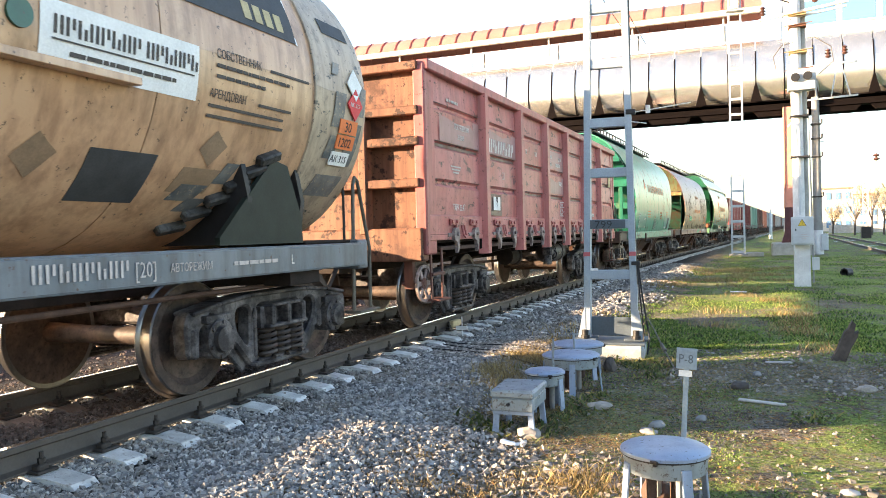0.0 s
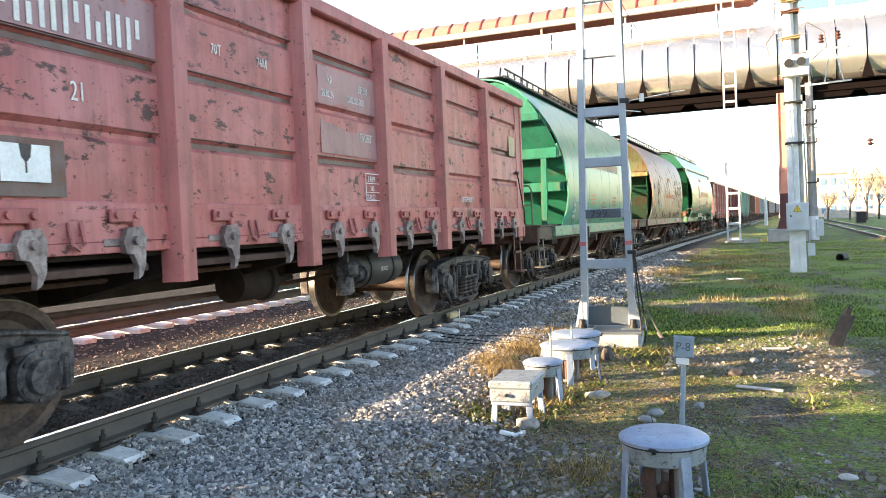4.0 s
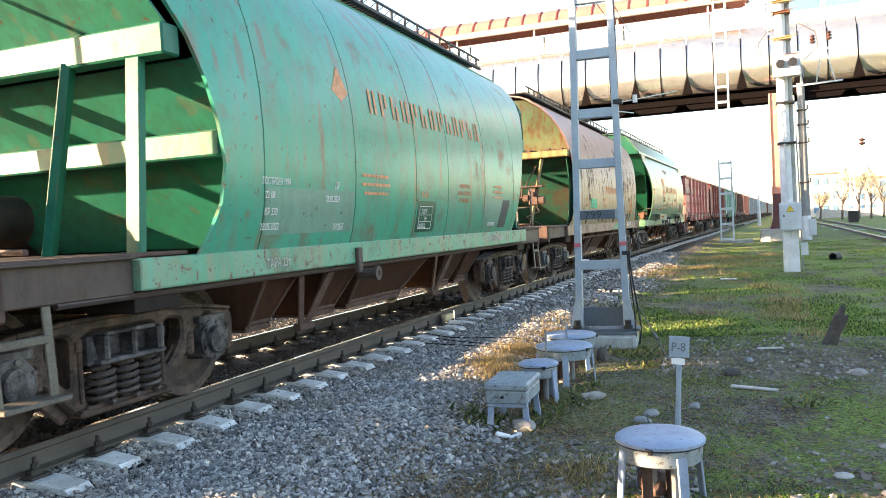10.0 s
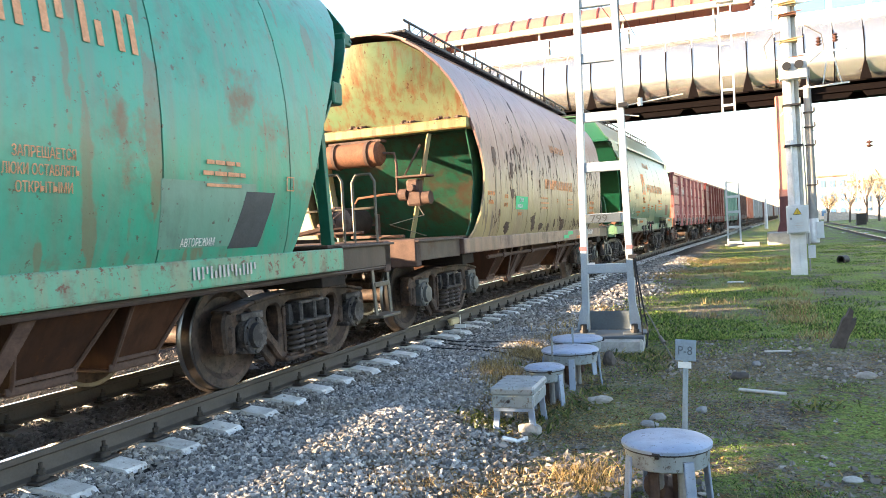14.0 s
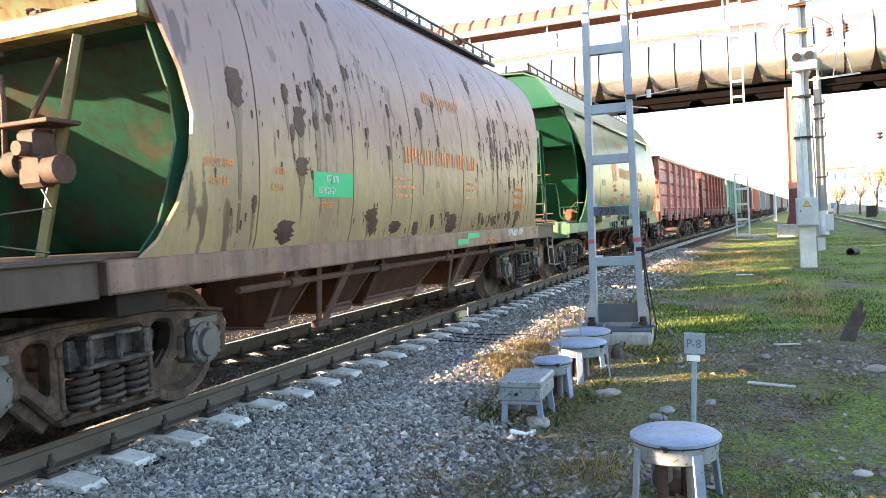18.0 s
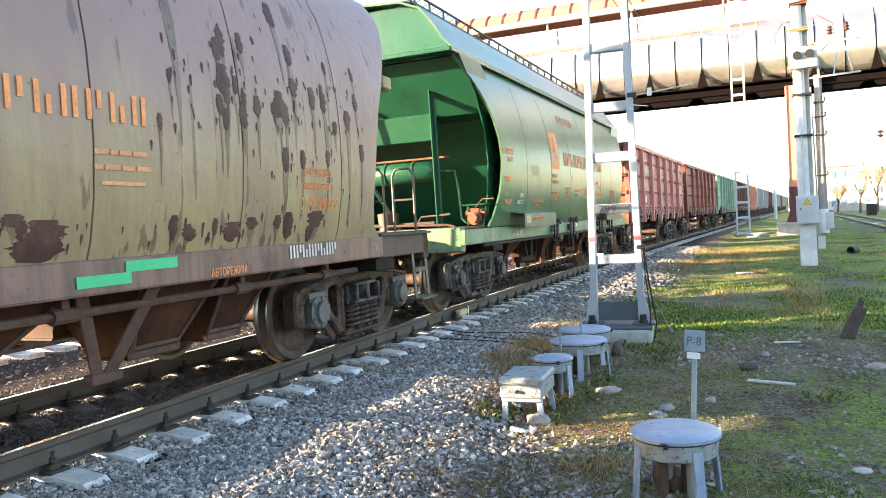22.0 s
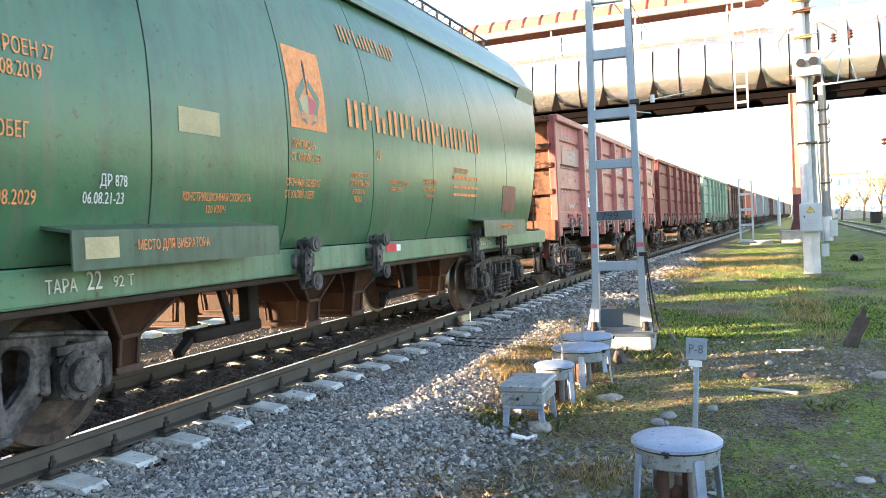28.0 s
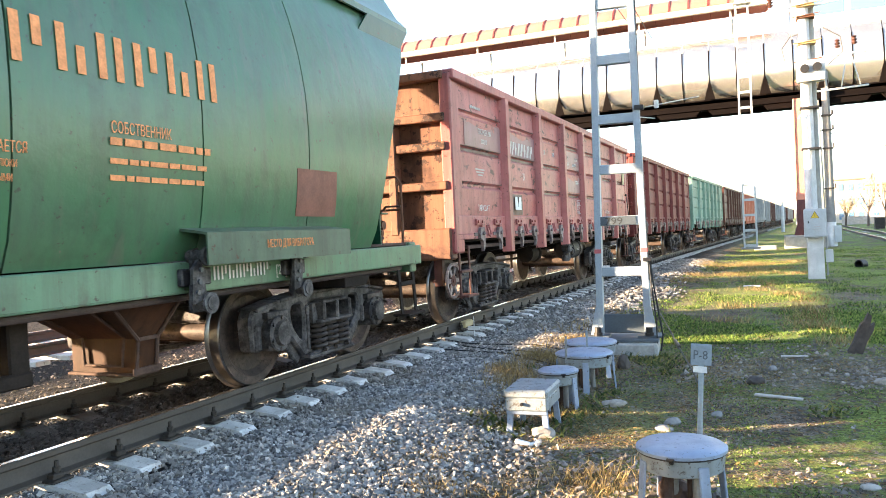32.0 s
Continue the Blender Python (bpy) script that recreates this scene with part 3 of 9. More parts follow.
M["insulator"] = plain("brown_insulator_glaze", (0.10, 0.05, 0.04), 0.25)
M["brass"] = plain("yellowed_clamp_metal", (0.42, 0.30, 0.14), 0.55, 0.3, 0.3)
M["yellow"] = plain("yellow_warning_paint", (0.70, 0.48, 0.05), 0.5)

glass, nt, b = material("blue_window_glass")
b.inputs["Base Color"].default_value = (0.10, 0.20, 0.34, 1)
b.inputs["Roughness"].default_value = 0.08
M["glass"] = glass


def stone_material(name, stops, rough=0.88, oily=False):
    """Loose stones: a tone for each island, with grain; oil-stained between the rails."""
    m, nt, b = material(name)
    g = nt.nodes.new("ShaderNodeNewGeometry")
    v = coords(nt)
    c = ramp(nt, g.outputs["Random Per Island"], stops)
    c = blend(nt, ramp(nt, noise_tex(nt, v, 45.0, 5.0), [(0.3, 0.0), (0.75, 0.45)]), c, (0.15, 0.15, 0.155))
    c = blend(nt, ramp(nt, noise_tex(nt, v, 1.1, 6.0, 0.7), [(0.42, 0.0), (0.66, 0.6)]), c, (0.20, 0.165, 0.125))
    if oily:
        sp = nt.nodes.new("ShaderNodeSeparateXYZ")
        nt.links.new(v, sp.inputs[0])
        off = nt.nodes.new("ShaderNodeMath")
        off.operation = "ADD"
        off.inputs[1].default_value = 5.2
        nt.links.new(sp.outputs["X"], off.inputs[0])
        mid = nt.nodes.new("ShaderNodeMath")
        mid.operation = "ABSOLUTE"
        nt.links.new(off.outputs[0], mid.inputs[0])
        wob = nt.nodes.new("ShaderNodeMath")
        wob.operation = "MULTIPLY_ADD"
        wob.inputs[1].default_value = 0.7
        nt.links.new(noise_tex(nt, v, 3.0, 5.0, 0.7), wob.inputs[0])
        nt.links.new(mid.outputs[0], wob.inputs[2])
        oil = nt.nodes.new("ShaderNodeMapRange")
        oil.inputs["From Min"].default_value, oil.inputs["From Max"].default_value = 0.85, 1.15
        oil.inputs["To Min"].default_value, oil.inputs["To Max"].default_value = 0.82, 0.0
        nt.links.new(wob.outputs[0], oil.inputs["Value"])
        c = blend(nt, oil.outputs[0], c, (0.045, 0.036, 0.031))
    nt.links.new(c, b.inputs["Base Color"])
    b.inputs["Roughness"].default_value = rough
    b.inputs["Specular IOR Level"].default_value = 0.15
    bump(nt, b, noise_tex(nt, v, 70.0, 4.0), 0.4, 0.006)
    return m


M["ballast"] = stone_material("crushed_stone_ballast", [(0.0, (0.06, 0.062, 0.068)), (0.4, (0.23, 0.225, 0.22)), (0.8, (0.40, 0.39, 0.375)), (1.0, (0.62, 0.595, 0.55))], oily=True)
M["earth_stone"] = stone_material("earthy_stones", [(0.0, (0.06, 0.055, 0.05)), (0.6, (0.19, 0.175, 0.155)), (1.0, (0.42, 0.39, 0.35))])
M["stain"] = wagon_paint("dark_rust_stain", (0.07, 0.04, 0.035), (0.12, 0.065, 0.05), (0.04, 0.025, 0.024), rust=(0.17, 0.07, 0.04), rust_at=0.62, streaks=0.7, chips=0.6, rough=0.6, spec=0.15, scale=2.0)
M["stain_run"] = wagon_paint("brown_rust_run", (0.155, 0.105, 0.07), (0.19, 0.135, 0.09), (0.10, 0.06, 0.042), rust=(0.10, 0.055, 0.045), rust_at=0.6, streaks=0.8, chips=0.62, spec=0.35, rough=0.45)
M["ballast_red"] = stone_material("reddish_stone_ballast", [(0.0, (0.06, 0.048, 0.042)), (0.5, (0.13, 0.10, 0.088)), (1.0, (0.22, 0.18, 0.16))])


def blade_material(name, stops):
    m, nt, b = material(name)
    g = nt.nodes.new("ShaderNodeNewGeometry")
    c = ramp(nt, g.outputs["Random Per Island"], stops)
    nt.links.new(c, b.inputs["Base Color"])
    b.inputs["Roughness"].default_value = 0.6
    b.inputs["Specular IOR Level"].default_value = 0.2
    b.inputs["Subsurface Weight"].default_value = 0.0
    tr = nt.nodes.new("ShaderNodeBsdfTranslucent")
    nt.links.new(c, tr.inputs["Color"])
    mx = nt.nodes.new("ShaderNodeMixShader")
    mx.inputs[0].default_value = 0.35
    out = nt.nodes["Material Output"]
    nt.links.new(b.outputs[0], mx.inputs[1])
    nt.links.new(tr.outputs[0], mx.inputs[2])
    nt.links.new(mx.outputs[0], out.inputs["Surface"])
    return m


M["grass"] = blade_material("grass_blades", [(0.0, (0.014, 0.026, 0.005)), (0.35, (0.055, 0.105, 0.02)), (0.7, (0.19, 0.30, 0.055)), (1.0, (0.38, 0.39, 0.12))])
M["straw"] = blade_material("dry_straw", [(0.0, (0.10, 0.07, 0.03)), (0.5, (0.28, 0.20, 0.085)), (1.0, (0.46, 0.36, 0.17))])
M["weed"] = blade_material("weed_leaves", [(0.0, (0.03, 0.045, 0.016)), (0.6, (0.09, 0.12, 0.035)), (1.0, (0.30, 0.26, 0.08))])
M["fallen"] = blade_material("fallen_leaves", [(0.0, (0.05, 0.03, 0.018)), (0.5, (0.17, 0.095, 0.04)), (1.0, (0.36, 0.24, 0.09))])
# Far autumn leaves, paled in colour in place of haze.
M["far_leaf"] = blade_material("haze_paled_autumn_foliage", [(0.0, (0.26, 0.19, 0.10)), (0.5, (0.40, 0.31, 0.17)), (1.0, (0.52, 0.43, 0.26))])

# ground: gravel by the rails, trodden earth, litter and mossy grass beside them
gm, nt, b = material("ground_earth_gravel_and_moss")
v = coords(nt)
sep = nt.nodes.new("ShaderNodeSeparateXYZ")
nt.links.new(v, sep.inputs[0])
earth = blend(nt, ramp(nt, noise_tex(nt, v, 1.8, 9.0, 0.75), [(0.40, 0.0), (0.62, 1.0)]), (0.13, 0.113, 0.094), (0.52, 0.47, 0.40))
pebble = nt.nodes.new("ShaderNodeTexVoronoi")
pebble.inputs["Scale"].default_value = 34.0
nt.links.new(v, pebble.inputs["Vector"])
earth = blend(nt, 0.5, earth, ramp(nt, pebble.outputs["Distance"], [(0.1, (0.30, 0.275, 0.245)), (0.45, (0.03, 0.026, 0.022))]))
litter = ramp(nt, noise_tex(nt, v, 19.0, 7.0, 0.75), [(0.50, 0.0), (0.58, 0.9)])
earth = blend(nt, litter, earth, (0.25, 0.16, 0.08))
moss = blend(nt, ramp(nt, noise_tex(nt, v, 26.0, 8.0, 0.75), [(0.32, 0.0), (0.62, 1.0)]), (0.03, 0.052, 0.012), (0.30, 0.38, 0.105))
speckle = nt.nodes.new("ShaderNodeMath")
speckle.operation = "MULTIPLY_ADD"
speckle.inputs[1].default_value = 0.9
nt.links.new(noise_tex(nt, v, 11.0, 8.0, 0.7), speckle.inputs[0])
nt.links.new(noise_tex(nt, v, 0.8, 4.0, 0.6), speckle.inputs[2])
scaled = nt.nodes.new("ShaderNodeMath")
scaled.operation = "MULTIPLY"
scaled.inputs[1].default_value = 0.5
nt.links.new(speckle.outputs[0], scaled.inputs[0])
patch = ramp(nt, scaled.outputs[0], [(0.42, 0.0), (0.50, 1.0)])
side = nt.nodes.new("ShaderNodeMapRange")
side.inputs["From Min"].default_value, side.inputs["From Max"].default_value = -2.0, -0.2
nt.links.new(sep.outputs["X"], side.inputs["Value"])
mul = nt.nodes.new("ShaderNodeMath")
mul.operation = "MULTIPLY"
nt.links.new(patch, mul.inputs[0])
nt.links.new(side.outputs[0], mul.inputs[1])
path_y = nt.nodes.new("ShaderNodeMath")
path_y.operation = "MULTIPLY_ADD"
path_y.inputs[1].default_value = 2.4
nt.links.new(noise_tex(nt, v, 0.9, 6.0, 0.7), path_y.inputs[0])
nt.links.new(sep.outputs["Y"], path_y.inputs[2])
away = nt.nodes.new("ShaderNodeMath")
away.operation = "SUBTRACT"
away.inputs[1].default_value = 10.5
nt.links.new(path_y.outputs[0], away.inputs[0])
far = nt.nodes.new("ShaderNodeMath")
far.operation = "ABSOLUTE"
nt.links.new(away.outputs[0], far.inputs[0])
open_turf = nt.nodes.new("ShaderNodeMapRange")
open_turf.inputs["From Min"].default_value, open_turf.inputs["From Max"].default_value = 0.7, 1.7
open_turf.inputs["To Min"].default_value = 0.12
nt.links.new(far.outputs[0], open_turf.inputs["Value"])
near_turf = nt.nodes.new("ShaderNodeMapRange")
near_turf.inputs["From Min"].default_value, near_turf.inputs["From Max"].default_value = 5.3, 6.4
near_turf.inputs["To Min"].default_value = 0.25
nt.links.new(path_y.outputs[0], near_turf.inputs["Value"])
both_turf = nt.nodes.new("ShaderNodeMath")
both_turf.operation = "MULTIPLY"
nt.links.new(open_turf.outputs[0], both_turf.inputs[0])
nt.links.new(near_turf.outputs[0], both_turf.inputs[1])
turf = nt.nodes.new("ShaderNodeMath")
turf.operation = "MULTIPLY"
nt.links.new(mul.outputs[0], turf.inputs[0])
nt.links.new(both_turf.outputs[0], turf.inputs[1])
# dark bed colour stands in for the shade in gaps between ballast stones
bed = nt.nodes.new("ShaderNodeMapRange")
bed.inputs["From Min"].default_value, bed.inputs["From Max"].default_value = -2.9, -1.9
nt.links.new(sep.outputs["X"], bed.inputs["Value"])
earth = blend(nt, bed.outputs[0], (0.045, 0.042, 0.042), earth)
# dark noise paints the shade of small crevices into the earth
crevice_shade = ramp(nt, noise_tex(nt, v, 30.0, 8.0, 0.75), [(0.40, 0.8), (0.49, 0.0)])
earth = blend(nt, crevice_shade, earth, (0.018, 0.016, 0.012))
c = blend(nt, turf.outputs[0], earth, moss)
# finer noise, painting more crevice shade over earth and moss
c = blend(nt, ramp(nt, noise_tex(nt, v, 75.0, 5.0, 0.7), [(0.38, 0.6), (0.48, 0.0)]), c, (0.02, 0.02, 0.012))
nt.links.new(c, b.inputs["Base Color"])
b.inputs["Roughness"].default_value = 0.95
b.inputs["Specular IOR Level"].default_value = 0.05
bump(nt, b, noise_tex(nt, v, 24.0, 10.0, 0.75), 1.0, 0.05)
M["ground"] = gm

# ---- ground and tracks ----
def gz(x, y):
    """Height of the ground sheet."""
    xr = x - bend(y)
    d = abs(xr - TRACK_X)
    z = -0.38
    z += 0.12 * min(1, max(0, (3.3 - d) / 1.0)) + 0.03 * min(1, max(0, (1.3 - d) / 0.3))
    d2 = abs(xr + 10.6)
    if x < TRACK_X:
        z = max(z, -0.38 + 0.11 * min(1, max(0, (3.4 - d2) / 1.4)))
    rough = 1.0 if -2.4 < xr < 60 else 0.45
    z += rough * (0.035 * noise.noise((x * 0.6, y * 0.6, 3.1)) + 0.018 * noise.noise((x * 2.1, y * 2.1, 7.7)))
    return z


def spaced(stops):
    out = []
    for a, b, step in stops:
        n = max(1, round((b - a) / step))
        out += [a + (b - a) * i / n for i in range(n)]
    return out + [stops[-1][1]]


gx = spaced([(-3000, -300, 900), (-300, -60, 40), (-60, -13, 3), (-13, -7, 0.3), (-7, 4, 0.11), (4, 14, 0.4), (14, 60, 4), (60, 300, 40), (300, 3000, 900)])
gy = spaced([(-3000, -200, 900), (-200, -20, 30), (-20, 1, 2), (1, 14, 0.12), (14, 30, 0.3), (30, 80, 1.2), (80, 300, 12), (300, 3000, 600)])
verts = [(x, y, gz(x, y)) for y in gy for x in gx]
nx = len(gx)
faces = [(j * nx + i, j * nx + i + 1, (j + 1) * nx + i + 1, (j + 1) * nx + i) for j in range(len(gy) - 1) for i in range(nx - 1)]
me = bpy.data.meshes.new("ground")
me.from_pydata(verts, [], faces)
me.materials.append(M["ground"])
me.polygons.foreach_set("use_smooth", [True] * len(me.polygons))
ground = tagged(new("ground", me), "trodden earth with gravel, moss and patchy autumn grass", "ground", kind="structure")

RAIL_SECTION = [(-0.075, -0.18), (0.075, -0.18), (0.075, -0.165), (0.02, -0.15), (0.010, -0.13), (0.010, -0.055), (0.036, -0.04), (0.0365, -0.012), (0.028, -0.002),
                (-0.028, -0.002), (-0.0365, -0.012), (-0.036, -0.04), (-0.010, -0.055), (-0.010, -0.13), (-0.02, -0.15), (-0.075, -0.165)]


def sweep(section, stations):
    """Closed section carried along poses."""
    n = len(section)
    vs, fs = [], []
    for m in stations:
        vs += [(m @ Vector((a, 0, b)))[:] for a, b in section]
    for i in range(len(stations) - 1):
        for k in range(n):
            fs.append([i * n + k, i * n + (k + 1) % n, (i + 1) * n + (k + 1) % n, (i + 1) * n + k])
    fs += [list(range(n)), list(range((len(stations) - 1) * n, len(stations) * n))]
    return Geo().add(vs, fs)


def rails(track, where, ys, sep=1.595):
    for s in (-1, 1):
        st = [where(y, s * sep / 2) for y in ys]
        part("rail", sweep(RAIL_SECTION, st), M["rail"], track, "brown rail with a dull rusty web")
        head = [(-0.027, -0.0035), (0.027, -0.0035), (0.024, 0.0), (-0.024, 0.0)]
        part("rail_head", sweep(head, st), M["railhead"], track, "polished running surface")


track = thing("railway_track", "ballasted railway track with concrete sleepers", "track", kind="structure")
ys_main = spaced([(-40, 0, 4), (0, 50, 1.0), (50, 420, 10)])
rails(track, lambda y, dx: line_pose(y, 0, dx), ys_main)
left = thing("railway_track", "rusty neighbouring railway track", "track", kind="structure")
rails(left, lambda y, dx: line_pose(y, -0.02, -5.4 + dx), ys_main)


def right_pose(y, dx, z=-0.2):
    return pose(6.8 + 0.037 * (y - 30) + dx, y, z, 0, 0, -2.1)


right = thing("railway_track", "bright-railed track curving past the far side of the grass", "track", kind="structure")
rails(right, lambda y, dx: right_pose(y, dx), spaced([(-30, 20, 10), (20, 140, 4), (140, 420, 20)]))

# concrete sleeper: raised seats, lower waist, sloping ends
sl = Geo()
sec = [(-1.27, 0.13, 0.13), (-1.22, 0.135, 0.172), (-0.98, 0.14, 0.20), (-0.60, 0.135, 0.20), (-0.30, 0.11, 0.15), (0.30, 0.11, 0.15), (0.60, 0.135, 0.20), (0.98, 0.14, 0.20), (1.22, 0.135, 0.172), (1.27, 0.13, 0.13)]
vs, fs = [], []
for x, w, h in sec:
    vs += [(x, -w, -0.2), (x, w, -0.2), (x, w * 0.72, -0.2 + h), (x, -w * 0.72, -0.2 + h)]
for i in range(len(sec) - 1):
    for k in range(4):
        fs.append([i * 4 + k, i * 4 + (k + 1) % 4, i * 4 + 4 + (k + 1) % 4, i * 4 + 4 + k])
fs += [[0, 1, 2, 3], [4 * len(sec) - 4 + i for i in range(4)]]
sleeper_mesh = sl.add(vs, fs).mesh("sleeper", M["sleeper"], False)
# fastening: ribbed plate, two clips with upright bolts
fa = Geo()
fa.box((0, 0, -0.176), (0.36, 0.16, 0.02))
for s in (-1, 1):
    fa.box((s * 0.105, 0, -0.155), (0.07, 0.09, 0.045), None, 0.01)
    fa.cyl((s * 0.115, 0, -0.15), (s * 0.115, 0, -0.055), 0.014, 6)
    fa.cyl((s * 0.115, 0, -0.125), (s * 0.115, 0, -0.095), 0.026, 6)
fast_mesh = fa.mesh("fastening", M["fastening"])
SLEEP0, SLEEP_STEP, SLEEPERS = -4.58, 0.51, 148
SLEEP_Y = []
for k in range(SLEEPERS):
    y = SLEEP0 + SLEEP_STEP * k + random.uniform(-0.03, 0.03)
    SLEEP_Y.append(y)
    m = line_pose(y, -0.19) @ pose(random.uniform(-0.03, 0.03), 0, 0, 0, 0, random.uniform(-1.0, 1.0))
    part("sleeper", sleeper_mesh, None, track, at=m)
    for s in (-1, 1):
        part("fastening", fast_mesh, None, track, at=line_pose(y, 0, s * 0.7975))
far_sl = Geo()
for k in range(90):
    y = SLEEP0 + SLEEP_STEP * SLEEPERS + SLEEP_STEP * 2 * k
    far_sl.box((line_pose(y).translation + Vector((0, 0, -0.25))), (2.7, 0.26, 0.14))
for k in range(110):
    y = 2 + 0.56 * k
    far_sl.box(line_pose(y, -0.27, -5.4).translation, (2.6, 0.24, 0.14), Matrix.Rotation(-math.atan(bend(y + 1) - bend(y)), 3, "Z"))
for k in range(120):
    y = 20 + 0.6 * k
    far_sl.box(right_pose(y, 0, -0.46).translation, (2.6, 0.24, 0.14))
part("sleeper_row", far_sl, M["sleeper"], track)["kind"] = "stuff"


def stones(name, count, place, size, mat, label, seed, flat=0.7):
    """Many angular stones in one mesh."""
    rng = np.random.default_rng(seed)
    base = np.array([(-1, -1, -1), (1, -1, -1), (1, 1, -1), (-1, 1, -1), (-1, -1, 1), (1, -1, 1), (1, 1, 1), (-1, 1, 1)], float) * 0.5
    quads = np.array([(0, 3, 2, 1), (4, 5, 6, 7), (0, 1, 5, 4), (1, 2, 6, 5), (2, 3, 7, 6), (3, 0, 4, 7)])
    pts = place(rng, count)
    n = len(pts)
    shape = base[None] * (1 + rng.uniform(-0.55, 0.5, (n, 8, 3)))
    s = size[0] + (size[1] - size[0]) * rng.random(n) ** 2.2
    dims = s[:, None] * rng.uniform(0.65, 1.25, (n, 3)) * np.array([1, 1, flat])
    shape = shape * dims[:, None, :]
    q = rng.normal(size=(n, 4)) * np.array([1.5, 0.5, 0.5, 1.5])
    q /= np.linalg.norm(q, axis=1)[:, None]
    w, x, y, z = q.T
    rot = np.stack([1 - 2 * (y * y + z * z), 2 * (x * y - z * w), 2 * (x * z + y * w), 2 * (x * y + z * w), 1 - 2 * (x * x + z * z), 2 * (y * z - x * w),
                    2 * (x * z - y * w), 2 * (y * z + x * w), 1 - 2 * (x * x + y * y)], -1).reshape(n, 3, 3)
    vs = np.einsum("nij,nkj->nki", rot, shape) + pts[:, None, :]
    me = bpy.data.meshes.new(name)
    me.from_pydata(vs.reshape(-1, 3).tolist(), [], (quads[None] + 8 * np.arange(n)[:, None, None]).reshape(-1, 4).tolist())
    me.materials.append(mat)
    return tagged(new(name, me), label, "gravel", kind="stuff")


def strip(x0, x1, y0, y1, lift, bias=1.0, keep=None):
    """Places on the ground between two lines beside the track, denser near the camera."""
    def place(rng, count):
        out = []
        while len(out) < count:
            y = y0 + (y1 - y0) * rng.random() ** bias
            x = x0 + (x1 - x0) * rng.random() + bend(y)
            if keep and not keep(x - bend(y), y, rng.random()):
                continue
            out.append((x, y, gz(x, y) + lift * rng.uniform(-0.5, 1.0)))
        return np.array(out)
    return place


def edge_keep(xr, y, r):
    """Stones thin out beyond the shoulder's foot, unevenly."""
    if -4.36 < xr < -3.88 or -5.6 < xr < -4.55:
        k = round((y - SLEEP0) / SLEEP_STEP)
        if 0 <= k < SLEEPERS and abs(y - SLEEP_Y[k]) < 0.135 and r > (0.12 if xr > -4.4 else 0.35):
            return False
    lim = (-2.0 if y < 6.2 else -2.25) + 0.5 * noise.noise((xr * 0.3, y * 0.5, 1.0)) - 0.02 * max(0, y - 8)
    return r < max(0.0, min(1.0, (lim - xr) / 0.9 + 0.45))


stones("ballast_stones", 112000, strip(-6.6, -0.9, 2.2, 11.5, 0.012, 1.5, edge_keep), (0.014, 0.040), M["ballast"], "angular grey crushed-stone ballast along the rails", 1)
stones("ballast_stones", 22000, strip(-6.7, -1.5, 11, 34, 0.014, 1.7, edge_keep), (0.03, 0.07), M["ballast"], "angular grey crushed-stone ballast further along the rails", 2)
stones("ballast_stones", 9000, strip(-13.5, -6.6, 5, 30, 0.006, 1.4), (0.015, 0.045), M["ballast_red"], "reddish-grey gravel beyond the track", 3)
stones("ballast_stones", 9000, strip(-6.6, -1.6, -9, 2.3, 0.01, 0.8), (0.03, 0.06), M["ballast"], "grey ballast behind the viewpoint", 41)
stones("loose_stones", 2600, strip(-2.3, -0.3, 3.3, 5.6, 0.004, 1.0), (0.014, 0.05), M["earth_stone"], "flat brownish stones trodden into the bare ground", 44, 0.45)
stones("loose_stones", 420, strip(0.1, 2.9, 3.9, 5.9, 0.004, 1.0), (0.010, 0.045), M["earth_stone"], "pale stones trodden into the bare ground", 42)
stones("loose_stones", 2600, strip(-0.9, 4.5, 8.2, 10.9, 0.004, 1.0), (0.012, 0.045), M["earth_stone"], "small stones on the trodden path across the grass", 43)
stones("loose_stones", 9000, strip(-2.6, 3.6, 3.0, 16, 0.003, 1.5), (0.006, 0.026), M["earth_stone"], "scattered small stones on the trodden ground", 4)


def blades(name, count, place, height, mat, label, seed, width=0.006, lean=0.5):
    rng = np.random.default_rng(seed)
    pts = place(rng, count)
    n = len(pts)
    a = rng.uniform(0, 2 * math.pi, n)
    b = rng.uniform(0, 2 * math.pi, n)
    h = height[0] + (height[1] - height[0]) * rng.random(n) ** 1.6
    w = width * rng.uniform(0.6, 1.4, n)
    side = np.stack([np.cos(a), np.sin(a), 0 * a], -1) * w[:, None]
    tilt = np.stack([np.cos(b), np.sin(b), 0 * b], -1) * (h * rng.uniform(0.1, lean * 2, n))[:, None]
    up = np.stack([0 * h, 0 * h, h], -1)
    vs = np.stack([pts - side, pts + side, pts + side * 0.7 + tilt * 0.4 + up * 0.6, pts - side * 0.7 + tilt * 0.4 + up * 0.6, pts + tilt + up], 1)
    k = 5 * np.arange(n)
    fs = [f for i in k.tolist() for f in ((i, i + 1, i + 2, i + 3), (i + 3, i + 2, i + 4))]
    me = bpy.data.meshes.new(name)
    me.from_pydata(vs.reshape(-1, 3).tolist(), [], fs)
    me.materials.append(mat)
    return tagged(new(name, me), label, "grass", kind="stuff")


